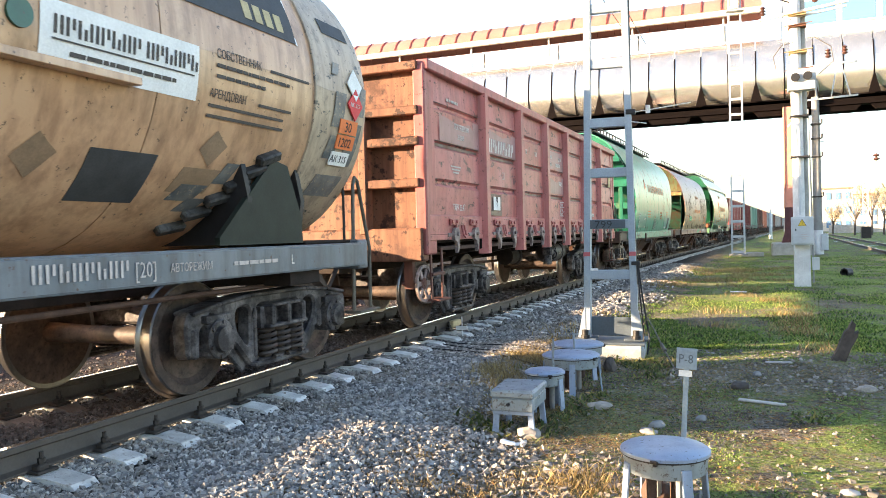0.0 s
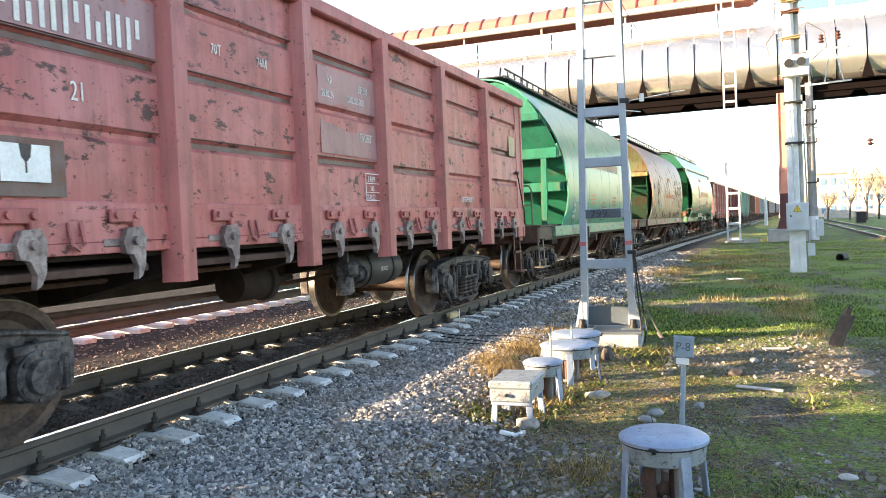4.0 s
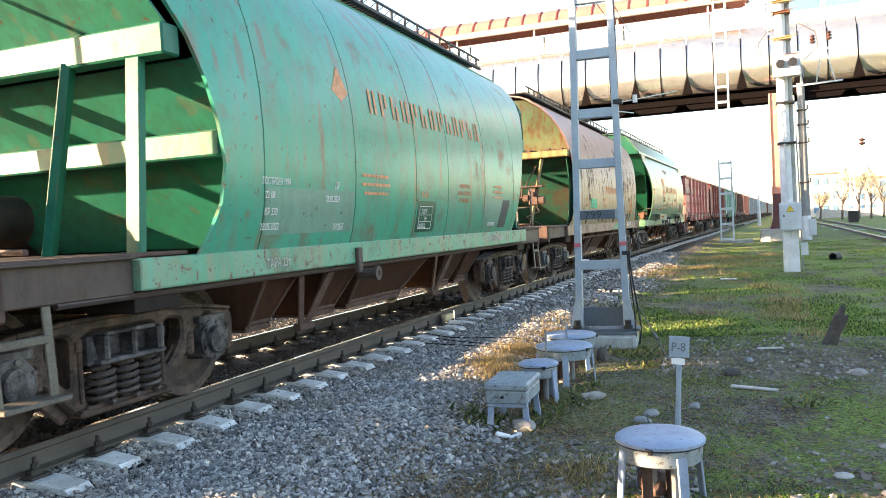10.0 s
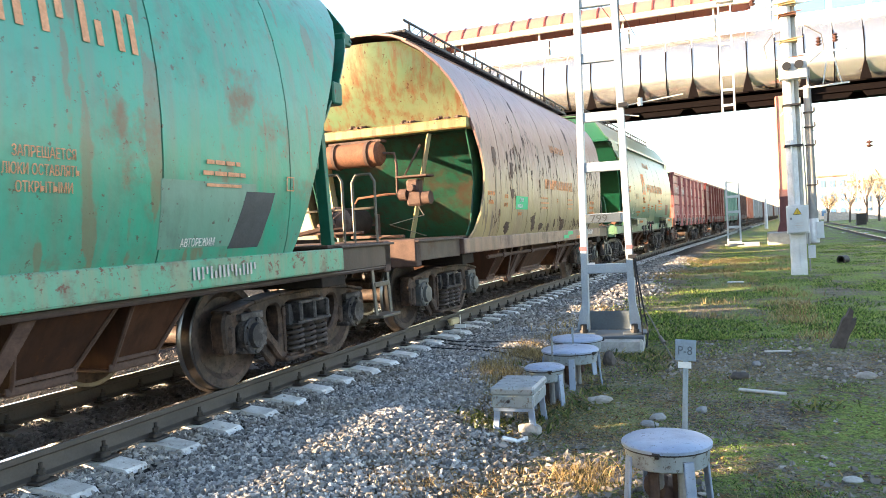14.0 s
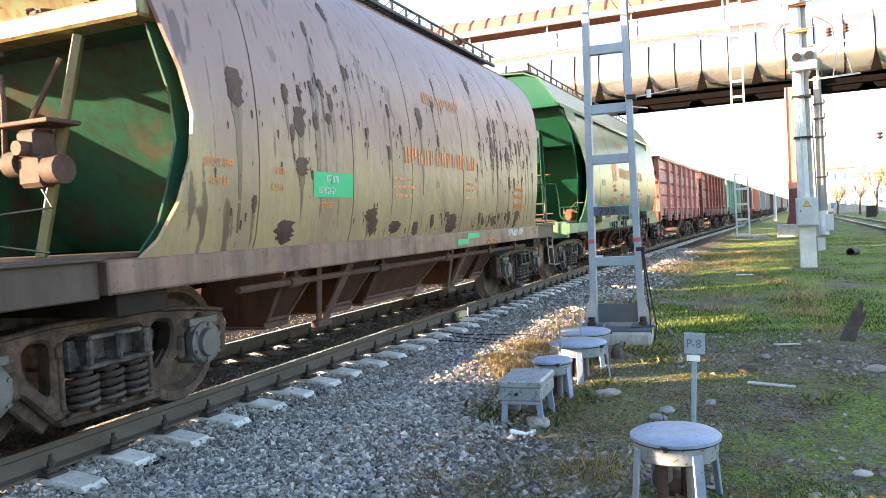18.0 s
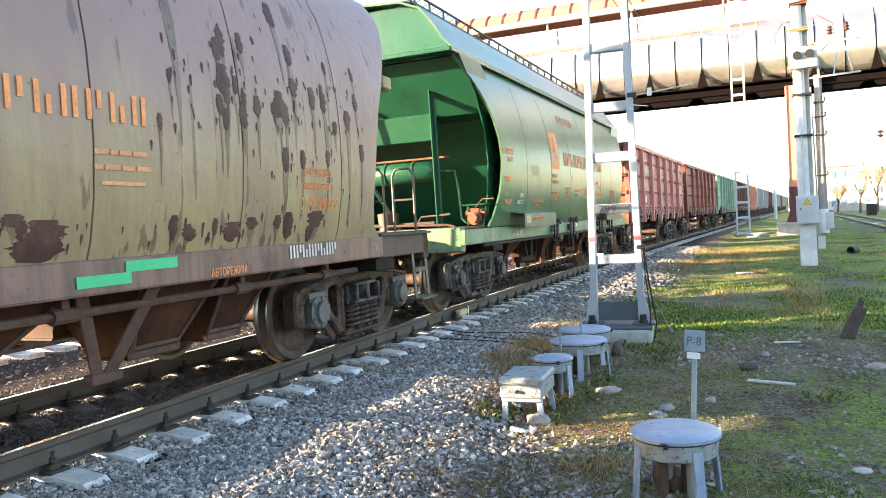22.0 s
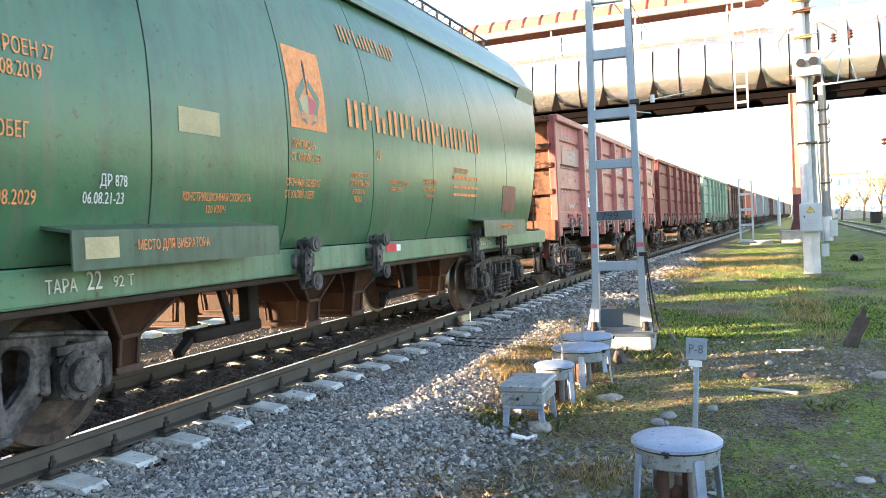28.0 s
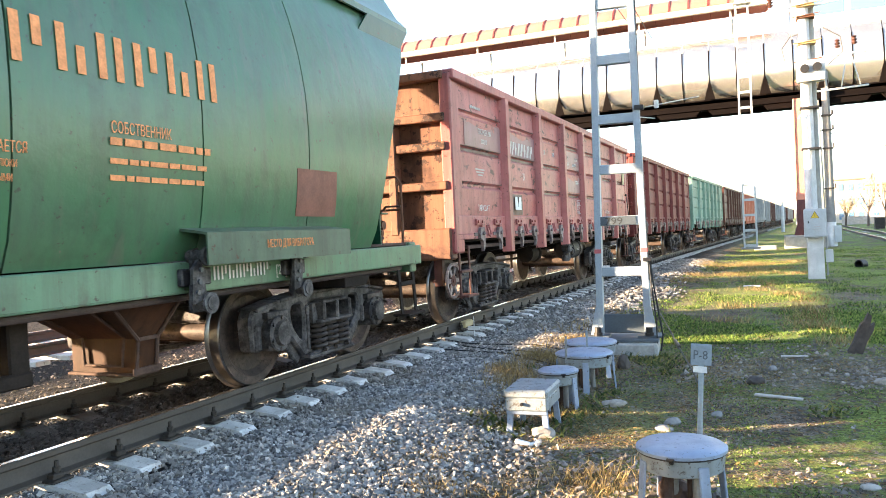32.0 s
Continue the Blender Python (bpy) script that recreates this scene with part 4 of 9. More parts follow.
def turf_keep(xr, y, r):
    n = noise.noise((xr * 0.55, y * 0.55, 11.0)) + 0.5 * noise.noise((xr * 1.7, y * 1.7, 5.0))
    if abs(y + 2.4 * noise.noise((xr * 0.5, y * 0.3, 2.0)) - 9.2) < 0.7 and r > 0.06:
        return False
    if y + 1.5 * noise.noise((xr * 0.6, y * 0.6, 9.0)) < 4.7 and xr > -0.2 and r > 0.12:
        return False
    thin = 0.06 if xr < -0.7 and y < 8 else 0.4 if xr < 0.1 and y < 9.5 else 1.0
    return r < thin * (0.04 + 0.96 * min(1, max(0, 3.4 * n + 0.28))) and xr > -2.5


def clumps(spots, spread, per):
    def place(rng, count):
        out = []
        for x, y in spots:
            for _ in range(per):
                px, py = x + rng.normal() * spread, y + rng.normal() * spread
                out.append((px, py, gz(px, py) - 0.005))
        return np.array(out)
    return place


blades("grass_blades", 90000, strip(-2.2, 4.8, 4.0, 15, 0, 1.4, turf_keep), (0.005, 0.022), M["grass"], "short patchy green grass and moss", 5, 0.004, 1.2)
blades("grass_blades", 90000, strip(-3.0, 9.0, 11, 45, 0, 1.7, turf_keep), (0.012, 0.05), M["grass"], "short green grass further off", 6, 0.008, 0.8)
rng = random.Random(4)
straw_spots = [(rng.uniform(-2.4, -0.7), rng.uniform(4.3, 6.2)) for _ in range(7)] + [(rng.uniform(-2.9, -1.6), rng.uniform(6.3, 9.4)) for _ in range(26)]
straw_spots += [(-0.9, 4.85), (-0.2, 4.45), (-1.2, 9.6), (-1.0, 9.9)]
blades("dry_grass", 1, clumps(straw_spots, 0.11, 130), (0.010, 0.07), M["straw"], "dry straw-coloured grass tufts", 7, 0.0028, 0.7)
near_track = [(-2.35, 8.9), (-2.5, 9.1), (-2.25, 9.3), (-2.42, 9.0), (-2.3, 9.15), (-2.55, 9.3)] * 2 + [(rng.uniform(-2.75, -1.95), rng.uniform(7.4, 10.8)) for _ in range(34)] + [(-1.05, 4.9), (-1.15, 5.0), (-0.95, 5.05)]
blades("dry_grass", 1, clumps(near_track, 0.12, 190), (0.02, 0.12), M["straw"], "golden dry grass by the ballast's foot", 33, 0.003, 0.7)
far_straw = [(rng.uniform(-2.7, 1.2) + bend(y), y) for y in [rng.uniform(11, 32) for _ in range(60)]]
blades("dry_grass", 1, clumps(far_straw, 0.22, 120), (0.05, 0.16), M["straw"], "dry grass along the track's edge", 8, 0.006, 0.7)
weeds = [(-1.97, 5.98), (-1.62, 6.02), (-1.6, 6.4), (-1.5, 9.62), (-1.35, 9.75), (-1.2, 9.85), (-1.55, 7.3), (-1.45, 7.6), (-2.05, 6.15), (-1.25, 9.35), (-1.35, 9.4), (-1.05, 9.55), (-2.3, 6.3), (-2.15, 6.1), (-1.55, 6.7), (-1.45, 6.9), (-0.95, 8.8), (-2.4, 8.4), (-1.1, 9.25), (-0.65, 6.0), (0.5, 7.2), (1.4, 6.4), (-2.3, 7.1)]
blades("weeds", 1, clumps(weeds, 0.10, 60), (0.01, 0.085), M["weed"], "low leafy weeds round the junction boxes", 9, 0.013, 1.4)


def leaf_place(rng, count):
    out = []
    for _ in range(count):
        y = 3.6 + 9 * rng.random() ** 1.4
        x = rng.uniform(-2.5, 2.2)
        out.append((x, y, gz(x, y) + 0.008))
    return np.array(out)


def litter_keep(xr, y, r):
    n = noise.noise((xr * 0.9, y * 0.7, 21.0)) + 0.5 * noise.noise((xr * 2.7, y * 2.7, 3.0))
    return r < min(1, max(0.03, 1.8 * n + 0.35))


blades("dry_litter", 16000, strip(-2.75, 0.3, 3.4, 11.5, 0.012, 1.3, litter_keep), (0.004, 0.02), M["straw"], "dry straw and stalks lying among the stones", 31, 0.0022, 4.0)
blades("dry_litter", 7000, strip(-2.9, -0.4, 3.4, 10.5, 0.012, 1.3, litter_keep), (0.004, 0.014), M["fallen"], "brown leaf litter among the stones", 32, 0.007, 2.5)
blades("fallen_leaves", 5000, leaf_place, (0.004, 0.016), M["fallen"], "fallen brown and yellow leaves", 10, 0.010, 3.0)

# ---- footbridge over the tracks, with a silver drum of cladding and a terracotta roof ----
BY = 47.0
XL, XR = -72.0, 26.0
bridge = thing("footbridge", "long covered footbridge with silver curved cladding and terracotta roof", "bridge")
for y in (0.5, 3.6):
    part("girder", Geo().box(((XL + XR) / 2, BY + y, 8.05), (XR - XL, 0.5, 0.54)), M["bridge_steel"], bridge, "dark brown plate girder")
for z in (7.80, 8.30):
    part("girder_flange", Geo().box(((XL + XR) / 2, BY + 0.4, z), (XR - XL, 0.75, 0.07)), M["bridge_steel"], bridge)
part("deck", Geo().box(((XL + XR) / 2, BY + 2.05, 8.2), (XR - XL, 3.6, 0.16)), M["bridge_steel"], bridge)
drum = [(0.55, 8.36), (0.22, 8.55), (-0.02, 8.95), (-0.12, 9.5), (-0.10, 10.1), (0.02, 10.7), (0.2, 11.2), (0.45, 11.6), (0.8, 11.85)]
rib_x = [0.48 + 1.47 * k for k in range(-49, 18)]
bay = Geo().sheet([[(x, BY + a, z) for a, z in drum] for x in (0.02, 0.5, 0.97, 1.45)], 0.03).mesh("cladding_panel", M["silver"])
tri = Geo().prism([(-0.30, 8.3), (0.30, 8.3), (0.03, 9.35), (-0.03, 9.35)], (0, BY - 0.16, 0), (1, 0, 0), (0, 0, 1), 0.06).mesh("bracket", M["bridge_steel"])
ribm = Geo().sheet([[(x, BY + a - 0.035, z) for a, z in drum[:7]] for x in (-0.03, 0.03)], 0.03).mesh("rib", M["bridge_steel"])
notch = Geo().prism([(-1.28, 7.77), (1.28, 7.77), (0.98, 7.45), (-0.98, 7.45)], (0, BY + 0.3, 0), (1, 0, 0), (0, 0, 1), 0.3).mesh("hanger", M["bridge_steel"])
for i, x in enumerate(rib_x):
    part("cladding_panel", bay, None, bridge, at=pose(x, 0, 0))
    part("rib", ribm, None, bridge, at=pose(x, 0, 0))
    if i % 2:
        part("bracket", tri, None, bridge, at=pose(x, 0, 0))
        part("hanger", notch, None, bridge, at=pose(x + 1.1, 0, 0))
# parapet lattice, left of the stair tower
lat = Geo()
for z in (11.98, 13.0):
    lat.beam((XL, BY + 0.75, z), (-1.0, BY + 0.75, z), 0.09, 0.09)
k = 0
x = -1.2
while x > XL:
    lat.beam((x, BY + 0.75, 12.0), (x, BY + 0.75, 13.0), 0.06, 0.06)
    lat.beam((x, BY + 0.75, 12.0 if k % 2 else 13.0), (x - 1.3, BY + 0.75, 13.0 if k % 2 else 12.0), 0.05, 0.05)
    x -= 1.3
    k += 1
part("lattice_parapet", lat, M["lattice"], bridge, "white-painted lattice parapet")
part("rear_wall", Geo().box(((XL + XR) / 2, BY + 3.7, 10.3), (XR - XL, 0.12, 3.8)), M["wall_white"], bridge)
x = -1.2
while x > XL:
    for y in (0.78, 3.5):
        part("roof_post", Geo().box((x, BY + y, 12.85), (0.1, 0.1, 1.75)), M["lattice"], bridge, "slim white roof post")
    x -= 5.2
part("fascia", Geo().box(((XL + 1) / 2, BY + 0.55, 13.62), (1 - XL, 0.3, 0.32)), M["beige"], bridge, "beige gutter board")
arc = [(0.45, 13.8), (0.75, 14.25), (1.3, 14.65), (2.05, 14.8), (2.8, 14.65), (3.4, 14.25), (3.7, 13.8)]
sheet = Geo().sheet([[(x, BY + a, z) for a, z in arc] for x in (0.0, 1.07)], 0.03).mesh("roof_sheet", M["roof_red"])
seam = Geo().sheet([[(x, BY + 2.05 + (a - 2.05) * 1.012, z + 0.045) for a, z in arc] for x in (-0.045, 0.045)], 0.03).mesh("roof_seam", M["gondola_dark"])
x = -0.2
while x > XL:
    part("roof_sheet", sheet, None, bridge, at=pose(x, 0, 0))
    part("roof_seam", seam, None, bridge, at=pose(x, 0, 0))
    x -= 1.1
# columns under the bridge
col = thing("bridge_column", "orange-red steel bridge column with maroon foot on a concrete block", "column")
part("upper_shaft", Geo().box((2.2, BY - 0.4, 5.02), (0.62, 0.6, 5.54), None, 0.02), M["bridge_red"], col)
part("flange", Geo().box((1.86, BY - 0.4, 5.02), (0.06, 0.72, 5.54)), M["bridge_red"], col)
part("lower_shaft", Geo().prism([(-0.55, 0.25), (0.5, 0.25), (0.36, 0.9), (0.36, 2.25), (-0.36, 2.25), (-0.36, 0.9)], (2.2, BY - 0.4, 0), (1, 0, 0), (0, 0, 1), 0.64), M["bridge_maroon"], col, "maroon base")
part("footing", Geo().box((2.2, BY - 0.6, -0.12), (2.1, 1.9, 0.86), None, 0.04), M["concrete"], col, "sunlit concrete footing")
for x in (-59.0, -49.6):
    col = thing("bridge_column", "maroon tapering bridge pier beyond the tracks", "column")
    part("shaft", Geo().prism([(-1.0, -0.4), (1.0, -0.4), (1.5, 6.8), (-1.5, 6.8)], (x, BY + 1.6, 0), (1, 0, 0), (0, 0, 1), 0.8), M["bridge_maroon"], col)
    part("footing", Geo().box((x, BY + 1.6, -0.1), (3.0, 1.8, 0.7)), M["concrete"], col)
# stair tower with windows at the bridge's near end
tower = thing("stair_tower", "white stair tower with blue glazed windows above the bridge", "building")
part("wall", Geo().box((14.0, BY + 2.6, 11.8), (24.0, 3.4, 6.0)), M["wall_white"], tower)
for i in range(7):
    wx = 3.82 + 1.96 * i
    wob = part("window", Geo().box((wx, BY + 0.86, 13.15), (1.86, 0.08, 1.5)), M["white"], tower)
    part("pane", Geo().box((wx, BY + 0.81, 13.15), (1.66, 0.03, 1.3)), M["glass"], wob, "blue sky-reflecting pane")

# ---- ladder masts ----
def ladder_mast(label, m, height, w0, w1, mat, rungs, leg=0.085, foot=0.0):
    mast = thing("ladder_mast", label, "mast", m)
    for s in (-1, 1):
        g = Geo()
        g.beam((s * (w0 / 2), 0, foot), (s * (w1 / 2), 0, height), leg, 0.16, (0, 1, 0))
        part("leg", g, mat, mast)
    for z in rungs:
        w = w0 + (w1 - w0) * z / height
        part("rung", Geo().box((0, -0.02, z), (w - leg * 0.9, 0.09, 0.125), None, 0.008), mat, mast)
    return mast


mast = ladder_mast("tall blue-grey steel ladder mast on a whitewashed concrete pad", pose(-1.735, 10.25, -0.04, 0, 0.2, 4), 6.4, 0.62, 0.42, M["mast"], (0.73, 1.40, 2.08, 2.74, 3.52, 4.25, 5.0, 5.7), foot=-0.11)
for s in (-1, 1):
    part("foot_gusset", Geo().prism([(0, 0), (0.10, 0), (0.03, 0.36), (0, 0.40)], (s * 0.33, -0.06, -0.11), (s, 0, 0), (0, 0, 1), 0.05), M["mast"], mast)
    part("foot_plate", Geo().box((s * 0.33, 0, -0.122), (0.30, 0.34, 0.028)), M["mast_dark"], mast)
    part("anchor_bolt", Geo().cyl((s * 0.33, -0.13, -0.11), (s * 0.33, -0.13, 0.0), 0.042, 10).cyl((s * 0.33, -0.13, -0.11), (s * 0.33, -0.13, -0.07), 0.058, 10), M["black"], mast, "black capped anchor bolt")
    part("paint_mark", Geo().box((s * 0.297, -0.083, 1.005), (0.088, 0.006, 0.055)), M["red_mark"], mast, "faded red band")
part("base_plate", Geo().box((0, 0, -0.153), (0.90, 0.66, 0.034)), M["mast_dark"], mast)
part("kick_plate", Geo().box((0, 0.05, 0.03), (0.52, 0.02, 0.25)), M["mast_dark"], mast, "dark panel between the feet")
part("bird_mark", Geo().box((-0.2, -0.068, 0.80), (0.10, 0.006, 0.03)), M["white"], mast)
num = part("number_plate", Geo().box((-0.02, -0.075, 1.40), (0.46, 0.012, 0.115)), M["mast_dark"], mast, "small plate lettered 799")
part("lettering", words("799", 0.135, M["black_text"], wide=1.15), None, num, at=Matrix.Translation((-0.19, -0.083, 1.352)) @ pose(0, 0, 0, 90))
part("pole_pipe", Geo().tube([(0.34, -0.02, 0.6), (0.30, 0.0, 2.2), (0.27, 0.0, 6.4)], 0.018), M["handrail"], mast, "conduit strapped to the leg")
part("clamp", Geo().box((0.335, -0.03, 0.88), (0.11, 0.14, 0.05)).box((0.30, -0.03, 2.86), (0.12, 0.14, 0.06)), M["black"], mast)
part("cable", Geo().tube([(0.36, -0.05, 0.9), (0.40, -0.08, 0.55), (0.46, -0.12, 0.15), (0.50, -0.16, -0.1), (0.47, -0.2, -0.3)], 0.011).tube([(0.35, -0.06, 0.9), (0.38, -0.1, 0.5), (0.42, -0.15, 0.1), (0.43, -0.2, -0.22)], 0.009), M["cable"], mast, "black cable hanging to the ground")
pad = solo("mast_pad", Geo().box((0, 0, 0.0), (0.86, 0.74, 0.32), None, 0.035), M["pad"], "whitewashed concrete pad with flaking edges", "foundation", pose(-1.735, 10.27, -0.37, 0, 0, 4))
solo("ground_wire", Geo().tube([(-1.28, 10.0, 0.06), (-1.22, 9.9, 0.16), (-1.12, 9.6, 0.08), (-0.95, 9.1, -0.1), (-0.72, 8.4, -0.30), (-0.66, 8.2, -0.39)], 0.008).cyl((-0.98, 9.18, -0.07), (-0.92, 9.02, -0.12), 0.022, 8), M["handrail"], "rusty earthing rod running from the mast to the ground", "wire")

part("outrigger", Geo().beam((0.30, -0.04, 2.85), (1.05, -0.04, 2.93), 0.014, 0.014).beam((0.28, -0.04, 2.74), (0.50, -0.04, 2.70), 0.014, 0.014).cyl((0.52, -0.06, 2.83), (0.52, -0.06, 2.93), 0.03, 8), M["lattice"], mast, "thin white bracket bars")

mast2 = ladder_mast("pale grey steel ladder mast beside the rails", pose(-0.53, 42.0, -0.18, 0, 0, 3), 14.4, 0.60, 0.56, M["mast_far"], [0.15 + 0.78 * k for k in range(19)], 0.085)
part("base_plate", Geo().box((0, 0, 0.02), (0.9, 0.7, 0.08)), M["concrete_dark"], mast2)
part("head_frame", Geo().box((0.02, -0.05, 12.4), (0.85, 0.5, 0.05)).box((0.02, -0.05, 13.1), (0.85, 0.4, 0.05)).box((0.0, -0.1, 12.75), (0.35, 0.3, 0.5)).box((0, -0.05, 14.0), (0.9, 0.3, 0.05)), M["lattice"], mast2)
# mast beyond the train on the left
for x, y, h in ((-33.6, 29.5, 9.3),):
    far_mast = ladder_mast("white lattice mast beyond the tracks", pose(x, y, -0.3), h, 0.62, 0.5, M["lattice"], [0.5 + 0.62 * k for k in range(14)], 0.1)

# ---- whitewashed concrete pole with a switch box ----
px, py = 1.33, 23.0
pole = thing("concrete_pole", "twin whitewashed concrete catenary pole with brackets and switch box", "pole", pose(px, py, -0.4, 0, -0.35, 0))
part("shaft", Geo().cyl((-0.05, 0, 0), (-0.05, 0, 11.5), 0.16, 18, 0.12), M["whitewash"], pole)
part("rear_shaft", Geo().cyl((0.13, 0.12, 0), (0.13, 0.12, 9.0), 0.09, 14, 0.075), M["concrete"], pole)
part("base_sleeve", Geo().prism([(-0.2, 0), (0.02, 0), (0.01, 1.15), (-0.18, 1.15)], (0, -0.16, 0), (1, 0, 0), (0, 0, 1), 0.12).prism([(0.03, 0), (0.2, 0), (0.19, 1.15), (0.02, 1.15)], (0, -0.12, 0), (1, 0, 0), (0, 0, 1), 0.12), M["whitewash"], pole, "thick whitewashed foot")
part("conduit", Geo().tube([(-0.04, -0.24, 1.95), (-0.05, -0.23, 3.2), (-0.10, -0.23, 4.3), (-0.2, -0.22, 4.45), (-0.28, -0.2, 4.35)], 0.03), M["mast_far"], pole)
part("side_conduit", Geo().tube([(0.27, -0.1, 0.1), (0.26, -0.1, 2.2), (0.22, -0.1, 4.8)], 0.02), M["concrete_dark"], pole)
sb = part("switch_box", Geo().box((0.0, -0.34, 1.52), (0.54, 0.26, 0.76), None, 0.015), M["mast_far"], pole, "light grey switch box with warning triangle")
part("box_door", Geo().box((0.0, -0.478, 1.52), (0.48, 0.02, 0.68)), M["mast_far"], sb)
part("warning_triangle", Geo().prism([(-0.1, 0), (0.1, 0), (0, 0.17)], (-0.01, -0.492, 1.66), (1, 0, 0), (0, 0, 1), 0.008), M["yellow"], sb, "yellow warning triangle")
part("triangle_border", Geo().beam((-0.11, -0.496, 1.655), (-0.01, -0.496, 1.835), 0.012, 0.008).beam((0.09, -0.496, 1.655), (-0.01, -0.496, 1.835), 0.012, 0.008).beam((-0.12, -0.496, 1.655), (0.1, -0.496, 1.655), 0.012, 0.008).beam((-0.01, -0.498, 1.68), (-0.01, -0.498, 1.77), 0.018, 0.006), M["black_text"], sb)
part("lock", Geo().box((-0.17, -0.495, 1.55), (0.03, 0.02, 0.06)), M["black"], sb)
part("print_lines", Geo().box((0.03, -0.491, 1.42), (0.16, 0.006, 0.02)).box((0.03, -0.491, 1.36), (0.2, 0.006, 0.02)).box((0.03, -0.491, 1.31), (0.12, 0.006, 0.015)), M["dull_text"], sb)
part("junction_box", Geo().box((0.33, -0.05, 0.62), (0.18, 0.16, 0.34)), M["mast_far"], pole)
for z in (3.52, 4.62):
    part("clamp", Geo().box((0.0, -0.05, z), (0.46, 0.42, 0.05)), M["black"], pole)
for z, mt in ((5.35, "brass"), (5.85, "rust"), (6.35, "brass"), (7.05, "rust"), (7.35, "brass")):
    part("clamp_band", Geo().box((0.0, -0.03, z), (0.44, 0.40, 0.06)).tube([(-0.34, -0.26, z), (0.36, -0.26, z + 0.05)], 0.013), M[mt], pole, "corroded clamp band")
part("bracket_frame", Geo().beam((0.2, 0, 5.05), (1.45, 0.1, 5.1), 0.05, 0.05).beam((0.2, 0, 5.95), (1.45, 0.1, 6.0), 0.05, 0.05).beam((0.45, 0, 5.05), (0.4, 0, 5.95), 0.04, 0.04).beam((0.8, 0, 5.1), (0.95, 0, 5.95), 0.03, 0.03).beam((1.25, 0, 5.1), (1.05, 0, 5.95), 0.03, 0.03), M["mast_far"], pole)
part("equipment_box", Geo().box((0.05, -0.36, 5.55), (0.66, 0.34, 0.55)), M["mast_far"], pole)
part("lamp_drum", Geo().cyl((-0.1, -0.62, 5.6), (-0.1, -0.42, 5.6), 0.11, 14).cyl((0.2, -0.62, 5.62), (0.2, -0.42, 5.62), 0.11, 14), M["black"], pole, "round black fitting")
part("cross_arm", Geo().beam((-0.95, 0, 7.35), (1.25, 0, 7.6), 0.07, 0.07).beam((-0.9, -0.1, 7.2), (1.2, -0.1, 7.45), 0.05, 0.05), M["lattice"], pole)
for x, z in ((-0.85, 7.55), (0.45, 7.75), (1.1, 7.85)):
    ins = part("insulator", Geo().lathe([(0, 0.03), (0.05, 0.09), (0.09, 0.03), (0.13, 0.09), (0.17, 0.03), (0.21, 0.08), (0.26, 0.02)], (x, -0.05, z - 0.1), (0, 0, 1), 12), M["insulator"], pole, "brown glazed insulator")
for x, z in ((0.75, 6.15), (1.15, 6.2)):
    part("insulator", Geo().lathe([(0, 0.03), (0.04, 0.085), (0.08, 0.03), (0.12, 0.085), (0.16, 0.03), (0.2, 0.07), (0.24, 0.02)], (x, 0.05, z), (0, 0, 1), 12), M["insulator"], pole)
part("wire_loop", Geo().tube([(-0.55, -0.25, 5.9 + 0.0), (-0.62, -0.25, 6.25), (-0.4, -0.25, 6.55), (-0.1, -0.25, 6.6)], 0.012).tube([(0.4, -0.2, 6.7), (0.8, -0.2, 6.4), (0.85, -0.2, 6.0), (0.5, -0.2, 5.7)], 0.012), M["handrail"], pole)

pole2 = thing("concrete_pole", "dark grey concrete pole with a whitewashed foot", "pole", pose(3.55, 47.0, -0.4, 0, -0.4, 0))
part("shaft", Geo().cyl((0, 0, 1.3), (0, 0, 9.6), 0.24, 16, 0.19), M["concrete_dark"], pole2)
part("foot", Geo().cyl((0, 0, 0), (0, 0, 1.35), 0.27, 16, 0.25), M["whitewash"], pole2, "whitewashed foot")
for z in (3.2, 5.4, 6.4, 7.2):
    part("clamp", Geo().box((0, -0.05, z), (0.54, 0.5, 0.07)).cyl((0.28, -0.2, z), (0.28, -0.2, z + 0.25), 0.05, 8), M["black"], pole2)
part("equipment", Geo().box((0.3, -0.2, 0.7), (0.35, 0.3, 0.9)), M["mast_far"], pole2)
part("bracket_arm", Geo().beam((0.2, 0, 6.2), (7.0, 0, 7.0), 0.06, 0.06).beam((2.6, 0, 6.45), (2.9, 0, 5.4), 0.03, 0.03).beam((6.9, 0, 6.2), (6.9, 0, 8.2), 0.04, 0.04), M["mast_far"], pole2)
part("hanging_insulator", Geo().lathe([(0, 0.03), (0.1, 0.2), (0.2, 0.03), (0.3, 0.2), (0.4, 0.03)], (2.9, 0, 5.0), (0, 0, 1), 10), M["insulator"], pole2)

# thin far poles, masts and wires
def slim_pole(x, y, h, r, foot, label="slender catenary pole in the distance"):
    p = thing("catenary_pole", label, "pole", pose(x, y, -0.3))
    part("shaft", Geo().cyl((0, 0, foot), (0, 0, h), r, 10, r * 0.5), M["mast_far"], p)
    part("foot", Geo().cyl((0, 0, 0), (0, 0, foot), r * 2.2, 10, r * 1.8), M["whitewash"], p)
    return p


slim_pole(2.3, 96.0, 10.4, 0.09, 3.0)
slim_pole(7.9, 200.0, 9.0, 0.12, 3.0)
lp = thing("lattice_pole", "lattice catenary mast with a crossarm in the distance", "pole", pose(11.5, 92.0, -0.3))
g = Geo()
